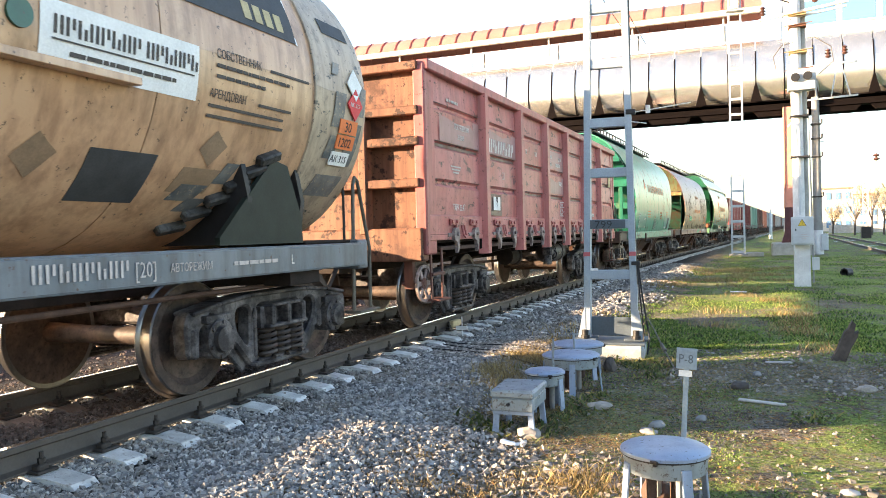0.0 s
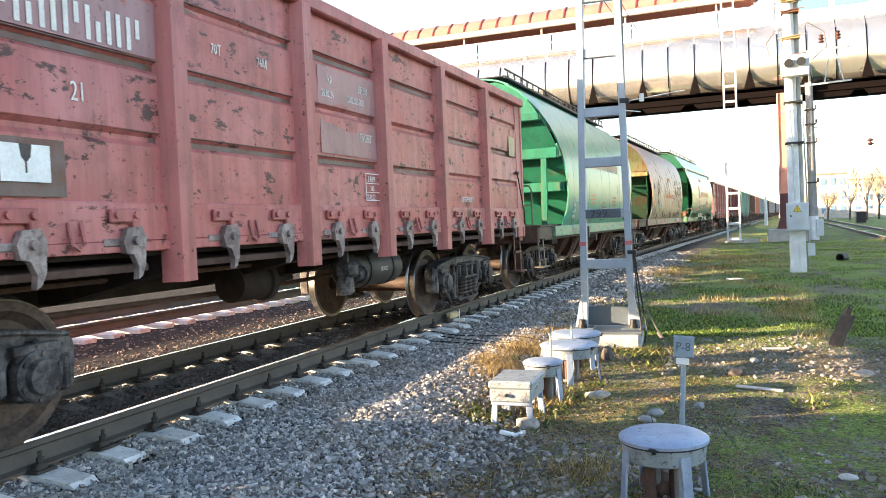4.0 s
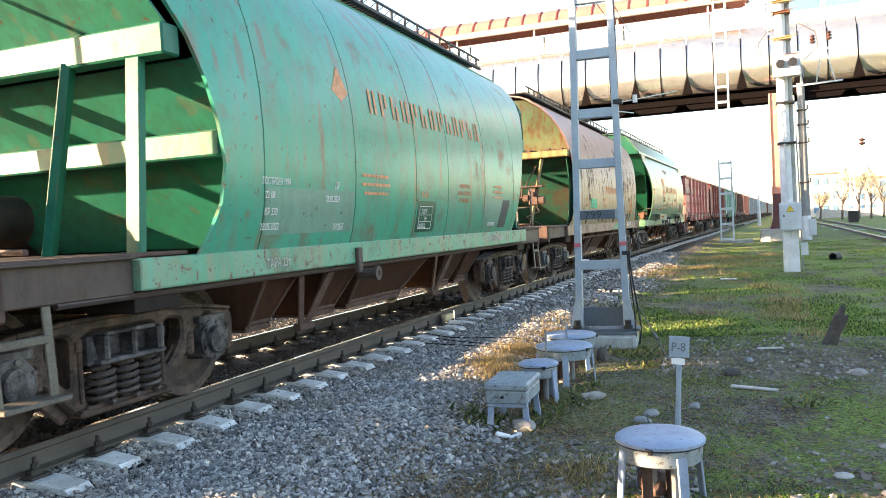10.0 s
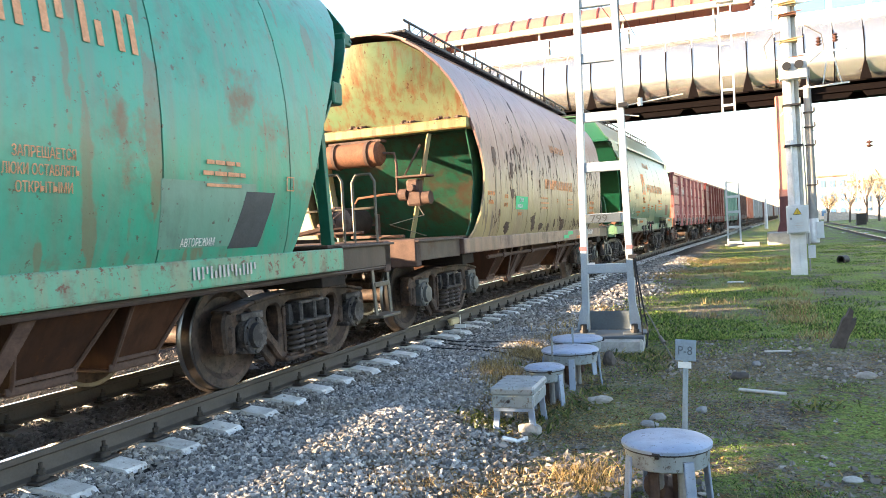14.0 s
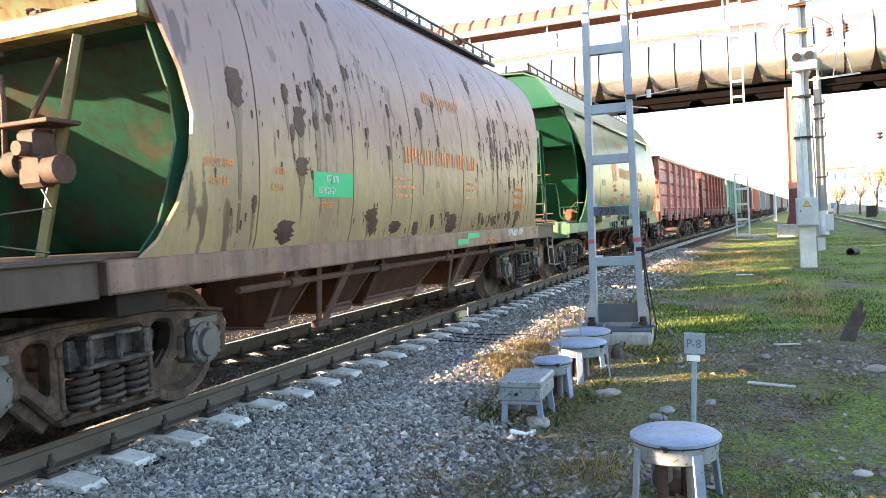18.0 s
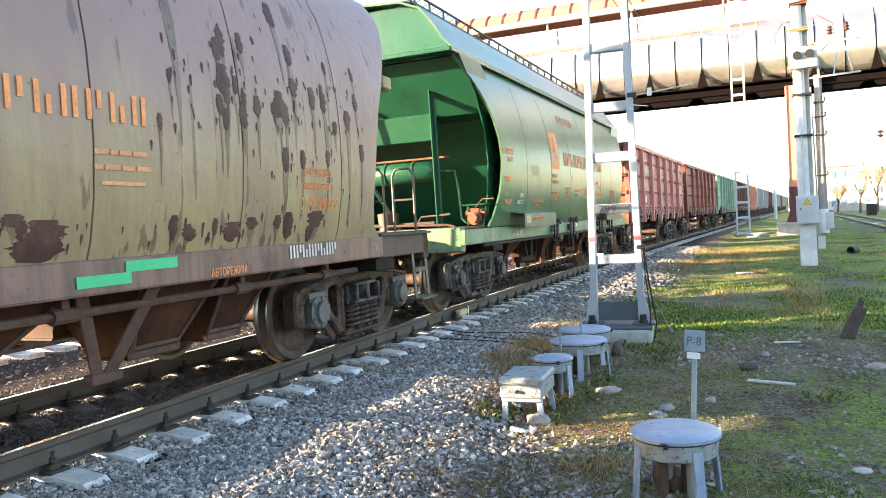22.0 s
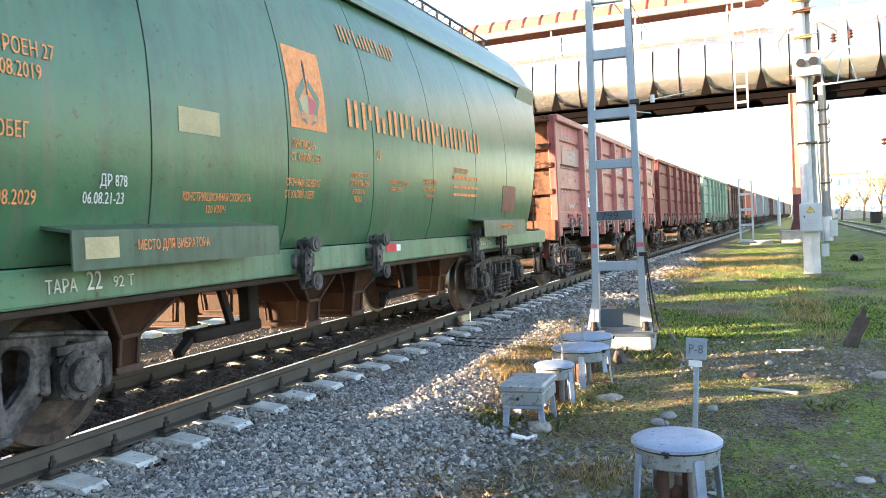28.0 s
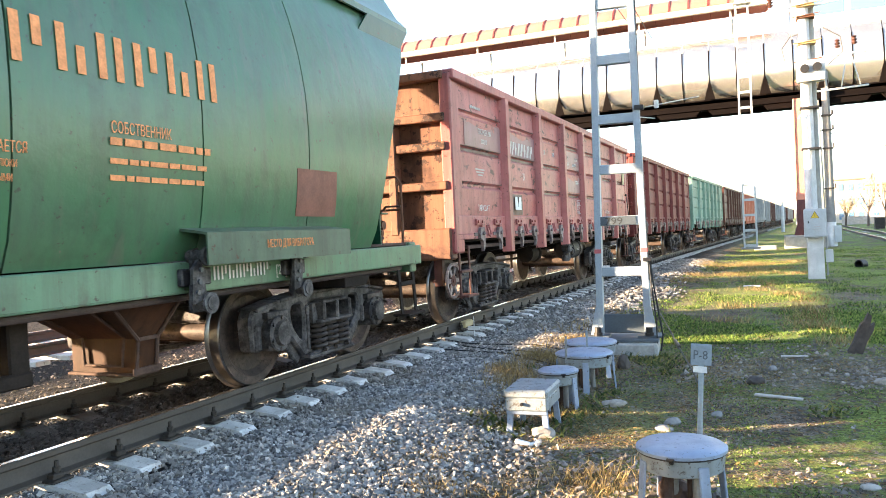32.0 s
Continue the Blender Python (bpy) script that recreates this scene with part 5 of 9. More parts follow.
for k in range(18):
    g.beam((-0.25, 0, 1.6 + 0.6 * k), (0.25, 0, 2.2 + 0.6 * k), 0.05, 0.05).beam((0.25, 0, 1.6 + 0.6 * k), (-0.25, 0, 2.2 + 0.6 * k), 0.05, 0.05)
part("lattice", g.beam((-0.25, 0, 0.5), (-0.22, 0, 12.6), 0.07, 0.07).beam((0.25, 0, 0.5), (0.22, 0, 12.6), 0.07, 0.07), M["mast_far"], lp)
part("crossarm", Geo().beam((-5.5, 0, 11.0), (0.3, 0, 11.5), 0.08, 0.08), M["mast_far"], lp)
part("foot", Geo().box((0, 0, 0.6), (0.9, 0.9, 1.2)), M["black"], lp)
for x, y in ((17.5, 80), (23.0, 120)):
    slim_pole(x, y, 9.5, 0.12, 1.2)


def wire(name, a, b, sag, label):
    pts = []
    for i in range(21):
        t = i / 20
        p = Vector(a).lerp(Vector(b), t)
        p.z -= sag * 4 * t * (1 - t)
        pts.append(p)
    return solo(name, Geo().tube(pts, 0.02, 5), M["cable"], label, "wire")


wire("overhead_wire", (-12.0, 20.0, 14.0), (1.2, 23.0, 7.3), 0.4, "overhead wire running to the concrete pole")
wire("overhead_wire", (-4.8, 18.0, 9.8), (-6.2, 46.5, 12.3), 0.2, "thin overhead wire above the train")
wire("overhead_wire", (-4.0, 18.5, 9.6), (-5.4, 46.5, 12.0), 0.2, "thin overhead wire above the train")

# low buildings and trees in the distance; their pale colours stand in for haze
def far_building(x, y, w, d, h, floors, cols, label):
    bld = thing("apartment_building", label, "building", pose(x, y, -0.4))
    part("wall", Geo().box((0, 0, h / 2), (w, d, h)), M["beige"], bld)
    part("roof", Geo().box((0, 0, h + 0.15), (w + 0.6, d + 0.6, 0.3)), M["roof_red"], bld, "reddish roof edge")
    win = Geo().box((0, 0, 0), (w / cols * 0.5, 0.2, h / floors * 0.5)).mesh("window", M["glass"])
    for i in range(cols):
        for j in range(floors):
            part("window", win, None, bld, at=pose(-w / 2 + w * (i + 0.5) / cols, -d / 2 - 0.05, h * (j + 0.5) / floors))


far_building(18.0, 190, 5.6, 8, 9.2, 3, 3, "pale apartment building beyond the tracks")
far_building(28.0, 215, 12, 10, 8.5, 3, 5, "pale apartment building behind bare trees")
solo("retaining_wall", Geo().box((31, 150, 0.3), (36, 0.5, 1.5)), M["concrete"], "low pale concrete wall beside the far track", "wall", kind="structure")


def tree(x, y, h, spread, seed, label):
    r = random.Random(seed)
    t = thing("tree", label, "tree", pose(x, y, -0.4))
    g = Geo()
    g.cyl((0, 0, 0), (0.1, 0, h * 0.45), 0.16, 8, 0.10)
    tips = []
    for k in range(11):
        a, z = r.uniform(0, 6.28), h * r.uniform(0.25, 0.5)
        q = (spread * 0.6 * math.cos(a), spread * 0.6 * math.sin(a), h * r.uniform(0.6, 0.98))
        g.cyl((0.05, 0, z), q, 0.06, 5, 0.015)
        tips.append(q)
    part("trunk", g, M["wood_dark"], t)
    twigs = Geo()
    vs, fs = [], []
    for q in tips:
        for _ in range(130):
            c = Vector(q) + Vector((r.gauss(0, spread * 0.36), r.gauss(0, spread * 0.36), r.gauss(0, h * 0.14)))
            u = Vector((r.gauss(0, 1), r.gauss(0, 1), r.gauss(0, 1))).normalized() * r.uniform(0.03, 0.085)
            w = u.orthogonal().normalized() * u.length
            n = len(vs)
            vs += [c - u, c + w, c + u, c - w]
            fs.append((n, n + 1, n + 2, n + 3))
    for _ in range(60):
        q = Vector(r.choice(tips))
        g2 = Vector((r.gauss(0, 0.5), r.gauss(0, 0.5), r.uniform(0.3, 1.1)))
        twigs.cyl(q - g2 * 0.4, q + g2, 0.022, 4, 0.006)
    part("twig_spray", twigs, M["wood_dark"], t)
    part("crown", Geo().add(vs, fs), M["far_leaf"], t, "thin autumn crown")


for i, (x, y, h, s) in enumerate(((13.4, 118, 5.6, 2.2), (15.2, 116, 7.0, 2.4), (17.2, 120, 6.2, 2.4), (19.5, 125, 7.0, 2.8), (11.6, 128, 4.0, 1.6), (-60.0, 58.0, 7.0, 2.6), (-54.5, 60.0, 6.5, 2.4))):
    tree(x, y, h, s, 20 + i, "thin autumn tree with sparse yellow-brown leaves")
# fence and pale building beyond the tracks, seen between the wagons
fence = thing("picket_fence", "white picket fence beyond the tracks", "fence")
slat = Geo().box((0, 0, 0.75), (0.12, 0.03, 1.5)).mesh("picket", M["white"])
for k in range(90):
    part("picket", slat, None, fence, at=pose(-62 + 0.33 * k, 43.5, -0.1))
part("rail_bar", Geo().box((-47, 43.56, 0.35), (31, 0.05, 0.1)).box((-47, 43.56, 1.1), (31, 0.05, 0.1)), M["white"], fence)
hall = thing("station_hall", "ochre station building with a dark eave beyond the tracks", "building")
part("wall", Geo().box((-78, 52, 2.6), (30, 8, 6)), M["tan_patch"], hall)
part("roof", Geo().box((-78, 51, 5.9), (32, 12, 0.5)), M["bridge_steel"], hall)
for k in range(5):
    part("window", Geo().box((-90 + 5.2 * k, 47.95, 2.6), (1.6, 0.12, 2.6)), M["glass"], hall)

# ---- wagons: running gear ----
R_WHEEL = 0.4785
TREAD = 0.7975


def wheel_meshes():
    w = Geo().lathe([(0.068, 0.02), (0.068, 0.46), (0.0, 0.462), (-0.064, 0.462), (-0.066, 0.395), (-0.05, 0.385), (-0.012, 0.34), (-0.01, 0.20), (-0.05, 0.15), (-0.11, 0.135), (-0.11, 0.02)], (0, 0, 0), (-1, 0, 0), 40)
    t = Geo().lathe([(0.066, 0.45), (0.07, 0.50), (0.062, 0.507), (0.045, 0.497), (0.036, R_WHEEL + 0.003), (-0.05, R_WHEEL - 0.004), (-0.060, R_WHEEL - 0.012), (-0.060, 0.455)], (0, 0, 0), (-1, 0, 0), 48, True)
    return w.mesh("wheel", M["wheel"]), t.mesh("tyre", M["tread"])


WHEEL, TYRE = wheel_meshes()
AXLE = Geo().lathe([(-1.0, 0.065), (-0.9, 0.07), (-0.7, 0.1), (-0.3, 0.08), (0.3, 0.08), (0.7, 0.1), (0.9, 0.07), (1.0, 0.065)], (0, 0, 0), (1, 0, 0), 14).mesh("wheelset", M["wheel"])


def fillet(poly, r, n=4):
    """Polygon with rounded corners."""
    out = []
    k = len(poly)
    for i in range(k):
        p, a, b = Vector(poly[i]), Vector(poly[i - 1]), Vector(poly[(i + 1) % k])
        u, v = (a - p), (b - p)
        q = min(r, 0.45 * u.length, 0.45 * v.length)
        p0, p1 = p + u.normalized() * q, p + v.normalized() * q
        for m in range(n + 1):
            t = m / n
            out.append(tuple(p0 * (1 - t) ** 2 + p * (2 * t * (1 - t)) + p1 * t ** 2))
    return out


def inset(poly, d):
    """Polygon drawn inwards by d (outwards where d is negative), point for point."""
    k = len(poly)
    area = sum(poly[i - 1][0] * poly[i][1] - poly[i][0] * poly[i - 1][1] for i in range(k))
    sg = 1 if area > 0 else -1
    out = []
    for i in range(k):
        e = Vector(poly[(i + 1) % k]) - Vector(poly[i - 1])
        e = e.normalized() if e.length > 1e-6 else Vector((1, 0))
        out.append((poly[i][0] - sg * e.y * d, poly[i][1] + sg * e.x * d))
    return out


def casting(geo, poly, holes, depth, ch):
    """Thick plate in the plane of y and z with rounded rims, centred on x = 0."""
    bm = bmesh.new()
    rings, edges = [], []
    for ring, sgn in [(poly, 1)] + [(h, -1) for h in holes]:
        inner = inset(ring, sgn * ch)
        loops = []
        for x, pts in ((depth / 2, inner), (depth / 2 - ch, ring), (ch - depth / 2, ring), (-depth / 2, inner)):
            loops.append([bm.verts.new((x, a, b)) for a, b in pts])
        rings.append(loops)
        k = len(ring)
        for l0, l1 in zip(loops, loops[1:]):
            for i in range(k):
                bm.faces.new((l0[i], l0[(i + 1) % k], l1[(i + 1) % k], l1[i]))
    for side in (0, 3):
        rim = [bm.edges.get((lp[side][i], lp[side][(i + 1) % len(lp[side])])) for lp in rings for i in range(len(lp[side]))]
        bmesh.ops.triangle_fill(bm, use_beauty=True, use_dissolve=False, edges=rim)
    bm.verts.index_update()
    geo.add([v.co[:] for v in bm.verts], [[v.index for v in f.verts] for f in bm.faces])
    bm.free()
    return geo


def frame_mesh(mat):
    """Cast side frame in the plane of y and z, with its windows."""
    half = [(0.0, 0.80), (0.45, 0.80), (0.85, 0.765), (1.22, 0.715), (1.27, 0.62), (1.25, 0.34), (1.10, 0.34), (1.09, 0.585), (0.77, 0.585), (0.755, 0.40), (0.66, 0.40), (0.43, 0.16), (0.0, 0.135)]
    poly = fillet(half + [(-a, b) for a, b in reversed(half[1:-1])], 0.06)
    holes = [fillet([(-0.33, 0.215), (0.33, 0.215), (0.335, 0.70), (-0.335, 0.70)], 0.07)]
    for s in (-1, 1):
        holes.append(fillet([(s * a, b) for a, b in ((0.44, 0.315), (0.62, 0.50), (0.64, 0.69), (0.43, 0.705))], 0.09, 5))
        holes.append(fillet([(s * a, b) for a, b in ((0.89, 0.635), (0.97, 0.635), (0.97, 0.685), (0.89, 0.69))], 0.025, 3))
    g = casting(Geo(), poly, holes, 0.15, 0.022)
    # flange along the top chord, spring seat, pedestal lips
    top = [(-1.2, 0.70), (-0.85, 0.755), (-0.45, 0.79), (0.45, 0.79), (0.85, 0.755), (1.2, 0.70)]
    for (a, b), (c, d) in zip(top, top[1:]):
        g.beam((0, a, b), (0, c, d), 0.215, 0.035, (0, 0, 1), 0.012)
    for s in (-1, 1):
        g.beam((0, s * 0.42, 0.185), (0, s * 0.68, 0.43), 0.195, 0.04, (1, 0, 0), 0.012)
        g.box((0, s * 0.375, 0.46), (0.19, 0.035, 0.44), None, 0.012)
        g.box((0.0, s * 0.71, 0.47), (0.20, 0.07, 0.18), None, 0.02)
        g.box((0.0, s * 1.17, 0.46), (0.20, 0.08, 0.24), None, 0.02)
        g.box((0.09, s * 0.39, 0.62), (0.03, 0.05, 0.08), None, 0.01)
    g.box((0, 0, 0.175), (0.27, 0.86, 0.05), None, 0.015)
    g.box((0.105, 0, 0.205), (0.05, 0.74, 0.03), None, 0.01)
    return g.mesh("side_frame", mat)


def spring_mesh():
    g = Geo()
    pts = []
    for i in range(14 * 5 + 1):
        a = 2 * math.pi * i / 14
        pts.append((0.088 * math.cos(a), 0.088 * math.sin(a), 0.215 + 0.255 * i / 70))
    g.tube(pts, 0.0205, 7)
    g.cyl((0, 0, 0.2), (0, 0, 0.47), 0.05, 10)
    return g.mesh("coil_spring", M["spring"])


SPRING = spring_mesh()
FRAMES = {k: frame_mesh(M[k]) for k in ("bogie", "bogie_brown")}


def axle_box_mesh(mat):
    g = Geo().box((0, 0, 0), (0.22, 0.27, 0.30), None, 0.03)
    g.box((0.0, 0, 0.17), (0.20, 0.32, 0.06))
    g.lathe([(0.05, 0.02), (0.05, 0.165), (0.115, 0.165), (0.125, 0.15), (0.125, 0.115), (0.165, 0.105), (0.17, 0.02)], (0, 0, 0), (1, 0, 0), 22)
    for i in range(6):
        a = i * math.pi / 3 + 0.4
        g.cyl((0.11, 0.14 * math.cos(a), 0.14 * math.sin(a)), (0.14, 0.14 * math.cos(a), 0.14 * math.sin(a)), 0.018, 6)
    return g.mesh("axle_box", mat)


BOXES = {k: axle_box_mesh(M[k]) for k in ("bogie", "cap")}
BOLSTER = Geo().box((0, 0, 0.56), (2.1, 0.46, 0.17), None, 0.03).cyl((0, 0, 0.6), (0, 0, 0.8), 0.26, 18)
for s in (-1, 1):
    # bolster end with its two pockets between ribs, resting on the springs
    BOLSTER.box((s * 1.08, 0, 0.50), (0.28, 0.62, 0.035), None, 0.012).box((s * 1.08, 0, 0.685), (0.24, 0.46, 0.03), None, 0.012).box((s * 1.03, 0, 0.59), (0.14, 0.5, 0.16), None, 0.02)
    for y in (-0.27, 0.0, 0.27):
        BOLSTER.box((s * 1.10, y * 0.92, 0.595), (0.26, 0.05, 0.18), None, 0.015)
    for y in (-0.31, 0.31):
        BOLSTER.prism([(-0.05, 0.49), (0.05, 0.49), (0.05, 0.68), (0.0, 0.68)] if y > 0 else [(-0.05, 0.49), (0.05, 0.49), (0.0, 0.68), (-0.05, 0.68)], (s * 1.07, y, 0), (0, 1, 0), (0, 0, 1), 0.16)
BOLSTER = BOLSTER.mesh("bolster", M["bogie"])
TRIANGLE = Geo()
for s in (-1, 1):
    TRIANGLE.beam((-0.75, s * 0.42, 0.36), (0.75, s * 0.42, 0.36), 0.09, 0.09).beam((-0.7, s * 0.42, 0.36), (0, s * 0.2, 0.42), 0.05, 0.05).beam((0.7, s * 0.42, 0.36), (0, s * 0.2, 0.42), 0.05, 0.05)
    for q in (-1, 1):
        TRIANGLE.box((q * 0.80, s * 0.44, 0.40), (0.09, 0.05, 0.30), None, 0.012)
TRIANGLE = TRIANGLE.beam((0.1, -0.4, 0.40), (0.1, 0.4, 0.40), 0.05, 0.05).mesh("brake_rigging", M["rust_dark"])
WHEELSETS = {}


def bogie(wagon, yc, kind="bogie", box="bogie", level=2):
    for s in (-1, 1):
        fr = part("side_frame", FRAMES[kind], None, wagon, "cast bogie side frame", at=pose(s * 1.02, yc, 0))
        if level == 2:
            for y in (-0.215, 0.0, 0.215):
                part("coil_spring", SPRING, None, fr, at=pose(s * 0.075, y, 0))
        for y in (-0.925, 0.925):
            part("axle_box", BOXES[box], None, fr, at=pose(0.03 * s, y, 0.475 - 0.0, 0, 0, 0 if s > 0 else 180))
    part("bolster", BOLSTER, None, wagon, at=pose(0, yc, 0))
    if level == 2:
        part("brake_rigging", TRIANGLE, None, wagon, at=pose(0, yc, 0))
    for y in (-0.925, 0.925):
        ws = part("wheelset", AXLE, None, wagon, at=pose(0, yc + y, R_WHEEL))
        for s in (-1, 1):
            part("wheel", WHEEL, None, ws, at=pose(s * TREAD, 0, 0, 0, 0, 0 if s > 0 else 180))
            part("tyre", TYRE, None, ws, at=pose(s * TREAD, 0, 0, 0, 0, 0 if s > 0 else 180))
        WHEELSETS.setdefault(wagon.name, []).append((ws, yc + y))


COUPLER = Geo().box((0, 0.0, 1.04), (0.2, 0.9, 0.2), None, 0.02).box((0.06, -0.50, 1.04), (0.34, 0.30, 0.34), None, 0.05).box((-0.12, -0.60, 1.04), (0.12, 0.22, 0.3), None, 0.04).mesh("coupler", M["rust_dark"])


def couplers(wagon, fore, aft):
    for s in (-1, 1):
        half = fore if s < 0 else aft
        part("coupler", COUPLER, None, wagon, at=pose(0, s * (half - 0.62), 0, 0, 0, 0 if s < 0 else 180))
        hose = [(s * -0.28, s * (half - 0.7), 1.0), (s * -0.28, s * (half - 0.45), 0.92), (s * -0.26, s * (half - 0.25), 0.66), (s * -0.2, s * half, 0.56)]
        part("brake_hose", Geo().tube(hose, 0.03, 8), M["cable"], wagon)


def flat(x):
    return lambda z: x


def painted(parent, text, size, mat, y, z, prof, wide=0.8, name="lettering"):
    """Words painted on a wagon's side; y is where they begin."""
    me = words(text, size, mat, name, wide).copy()
    for v in me.vertices:
        p = v.co.copy()
        v.co = (prof(z + p.y) + 0.006 + p.z, y + p.x, z + p.y)
    return part(name, me, None, parent)


def decal(parent, y0, y1, z0, z1, prof, mat, name, label="", lift=0.005, skew=0.0):
    n = 7
    rows = []
    for i in range(n):
        z = z0 + (z1 - z0) * i / (n - 1)
        rows.append([(prof(z) + lift, y0 + skew * i / (n - 1), z), (prof(z) + lift, y1 + skew * i / (n - 1), z)])
    return part(name, Geo().sheet(rows, 0.003), M[mat], parent, label)


def bars(parent, count, y, z, h, w, gap, prof, mat, rise=0.0, stroke=0.24, name="mark_bar"):
    """Plain upright bars in place of a row of characters, a tall and a short one for each."""
    n = 6
    for i in range(count):
        y0, z0 = y + i * (w + gap), z + rise * i
        th = stroke * w
        low, top = ((0.0, 1.0), (0.4, 1.0), (0.0, 0.6))[i % 3]
        for a, c0, c1 in ((y0, 0.0, 1.0), (y0 + w - 1.3 * th, low, top)):
            rows = [[(prof(z0 + h * (c0 + (c1 - c0) * j / n)) + 0.007, a + b, z0 + h * (c0 + (c1 - c0) * j / n)) for b in (0.0, 1.3 * th)] for j in range(n + 1)]
            part(name, Geo().sheet(rows, 0.002), mat, parent)


def lines(parent, rows, prof, mat, name="mark_bar"):
    """Plain bars in place of unreadable lines, broken as words are: (y0, y1, z, height)."""
    r = random.Random(len(rows))
    for a, b, z, h in rows:
        runs = [(a, b)]
        if b - a > 0.3 and 0.025 < h < 0.12:
            z, h = z + 0.12 * h, 0.76 * h
        if b - a > 0.3 and 0.025 < h < 0.12:
            runs, q = [], a
            while q < b - 0.02:
                e = min(b, q + r.uniform(1.2, 4.5) * h)
                runs.append((q, e))
                q = e + 0.5 * h
        for q, e in runs:
            part(name, Geo().sheet([[(prof(z) + 0.007, q, z), (prof(z) + 0.007, e, z)], [(prof(z + h) + 0.007, q, z + h), (prof(z + h) + 0.007, e, z + h)]], 0.003), mat, parent)


# ---- open-top gondola wagon ----
G_HALF, G_BASE, G_LEN = 6.39, 8.65, 6.96
POSTS = (-4.3, -2.5, -0.8, 0.8, 2.5, 4.3)


def gondola(label, paint, post, level):
    w = thing("gondola_wagon", label, "wagon", group="wagons of the freight train")
    P, Q = M[paint], M[post]
    edges = (-6.3, *POSTS, 6.3)
    for s in (-1, 1):
        for a, b in zip(edges, edges[1:]):
            g = Geo()
            if level:
                rows = []
                for z, x in ((1.52, 1.455), (1.90, 1.462), (1.93, 1.43), (1.975, 1.43), (2.005, 1.466), (2.39, 1.466), (2.42, 1.43), (2.465, 1.43), (2.495, 1.466), (2.88, 1.466), (2.91, 1.43), (2.955, 1.43), (2.985, 1.462), (3.34, 1.455)):
                    rows.append([(s * (x + 0.012 * math.sin(3.14 * i / 4) * math.sin(7 * z + 3 * a)), a + 0.03 + (b - a - 0.06) * i / 4, z) for i in range(5)])
                g.sheet(rows, 0.03)
            else:
                g.box((s * 1.45, (a + b) / 2, 2.43), (0.05, b - a - 0.04, 1.84))
            part("side_panel", g, P, w)
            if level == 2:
                # Strips that paint the ribs' shadow line along with the grime.
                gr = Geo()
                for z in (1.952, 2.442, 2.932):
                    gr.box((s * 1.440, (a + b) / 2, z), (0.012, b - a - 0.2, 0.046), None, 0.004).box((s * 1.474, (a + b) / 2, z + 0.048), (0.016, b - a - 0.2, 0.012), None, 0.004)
                part("rib_groove", gr, M["groove"], w, "dark strip of grime and painted shadow between the pressed ribs")
        for y in POSTS:
            g = Geo().prism([(1.45, -0.13), (1.57, -0.085), (1.585, -0.07), (1.585, 0.07), (1.57, 0.085), (1.45, 0.13)], (0, y, 2.16), (s, 0, 0), (0, 1, 0), 2.36)
            part("side_post", g, Q, w)
        part("top_rail", Geo().box((s * 1.475, 0, 3.385), (0.17, 2 * G_HALF, 0.13), None, 0.015), Q, w, "heavy top rail")
        part("bottom_rail", Geo().box((s * 1.46, 0, 1.40), (0.09, 2 * G_HALF, 0.26), None, 0.012).box((s * 1.43, 0, 1.24), (0.16, 2 * G_HALF - 0.1, 0.07)), P, w)
        for e in (-1, 1):
            part("corner_post", Geo().box((s * 1.43, e * (G_HALF - 0.16), 2.22), (0.12, 0.34, 2.38), None, 0.02).box((s * 1.43, e * (G_HALF - 0.03), 2.22), (0.16, 0.10, 2.38), None, 0.02), Q, w)
    for e in (-1, 1):
        y = e * (G_HALF - 0.12)
        part("end_wall", Geo().box((0, y, 2.2), (2.8, 0.05, 2.3)), M["gondola_end"] if level == 2 else P, w)
        for z in (1.93, 2.45, 2.83, 3.38):
            part("end_rib", Geo().box((0, y + e * 0.09, z), (2.84, 0.17, 0.11), None, 0.012), M["gondola_end"] if level == 2 else Q, w)
        for x in (-0.64, 0.64):
            part("end_post", Geo().box((x, y + e * 0.10, 2.05), (0.11, 0.185, 1.5), None, 0.012), M["gondola_end"] if level == 2 else Q, w)
        part("end_sill", Geo().box((0, e * (G_HALF - 0.05), 1.16), (2.9, 0.22, 0.42), None, 0.02), M["gondola_end"] if level == 2 else Q, w)
        part("end_step", Geo().beam((1.45 * 1, e * 6.2, 1.1), (1.46, e * 6.2, 0.42), 0.05, 0.02).beam((1.45, e * 5.85, 1.1), (1.46, e * 5.85, 0.42), 0.05, 0.02).box((1.46, e * 6.02, 0.45), (0.22, 0.4, 0.03)).box((1.46, e * 6.02, 0.78), (0.06, 0.4, 0.04)), M["gondola_brown"], w)
    part("floor", Geo().box((0, 0, 1.22), (2.84, 2 * G_HALF - 0.2, 0.1)), M["under"], w)
    part("centre_sill", Geo().box((0, 0, 0.98), (0.46, 2 * G_HALF, 0.36)), M["under"], w)
    for y in (-4.325, -2.5, -0.8, 0.8, 2.5, 4.325):
        part("cross_beam", Geo().prism([(-1.5, 1.2), (1.5, 1.2), (1.5, 1.06), (0.4, 0.82), (-0.4, 0.82), (-1.5, 1.06)], (0, y, 0), (1, 0, 0), (0, 0, 1), 0.2), M["under"], w)
    if level:
        lt = Geo().box((0, 0, 1.44), (0.03, 0.25, 0.09), None, 0.008).box((0, 0.08, 1.36), (0.05, 0.06, 0.12), None, 0.008)
        for y in (-0.08, 0.08):
            lt.cyl((0.0, y, 1.445), (0.035, y, 1.445), 0.024, 8)
        latch = lt.mesh("hatch_latch", Q)
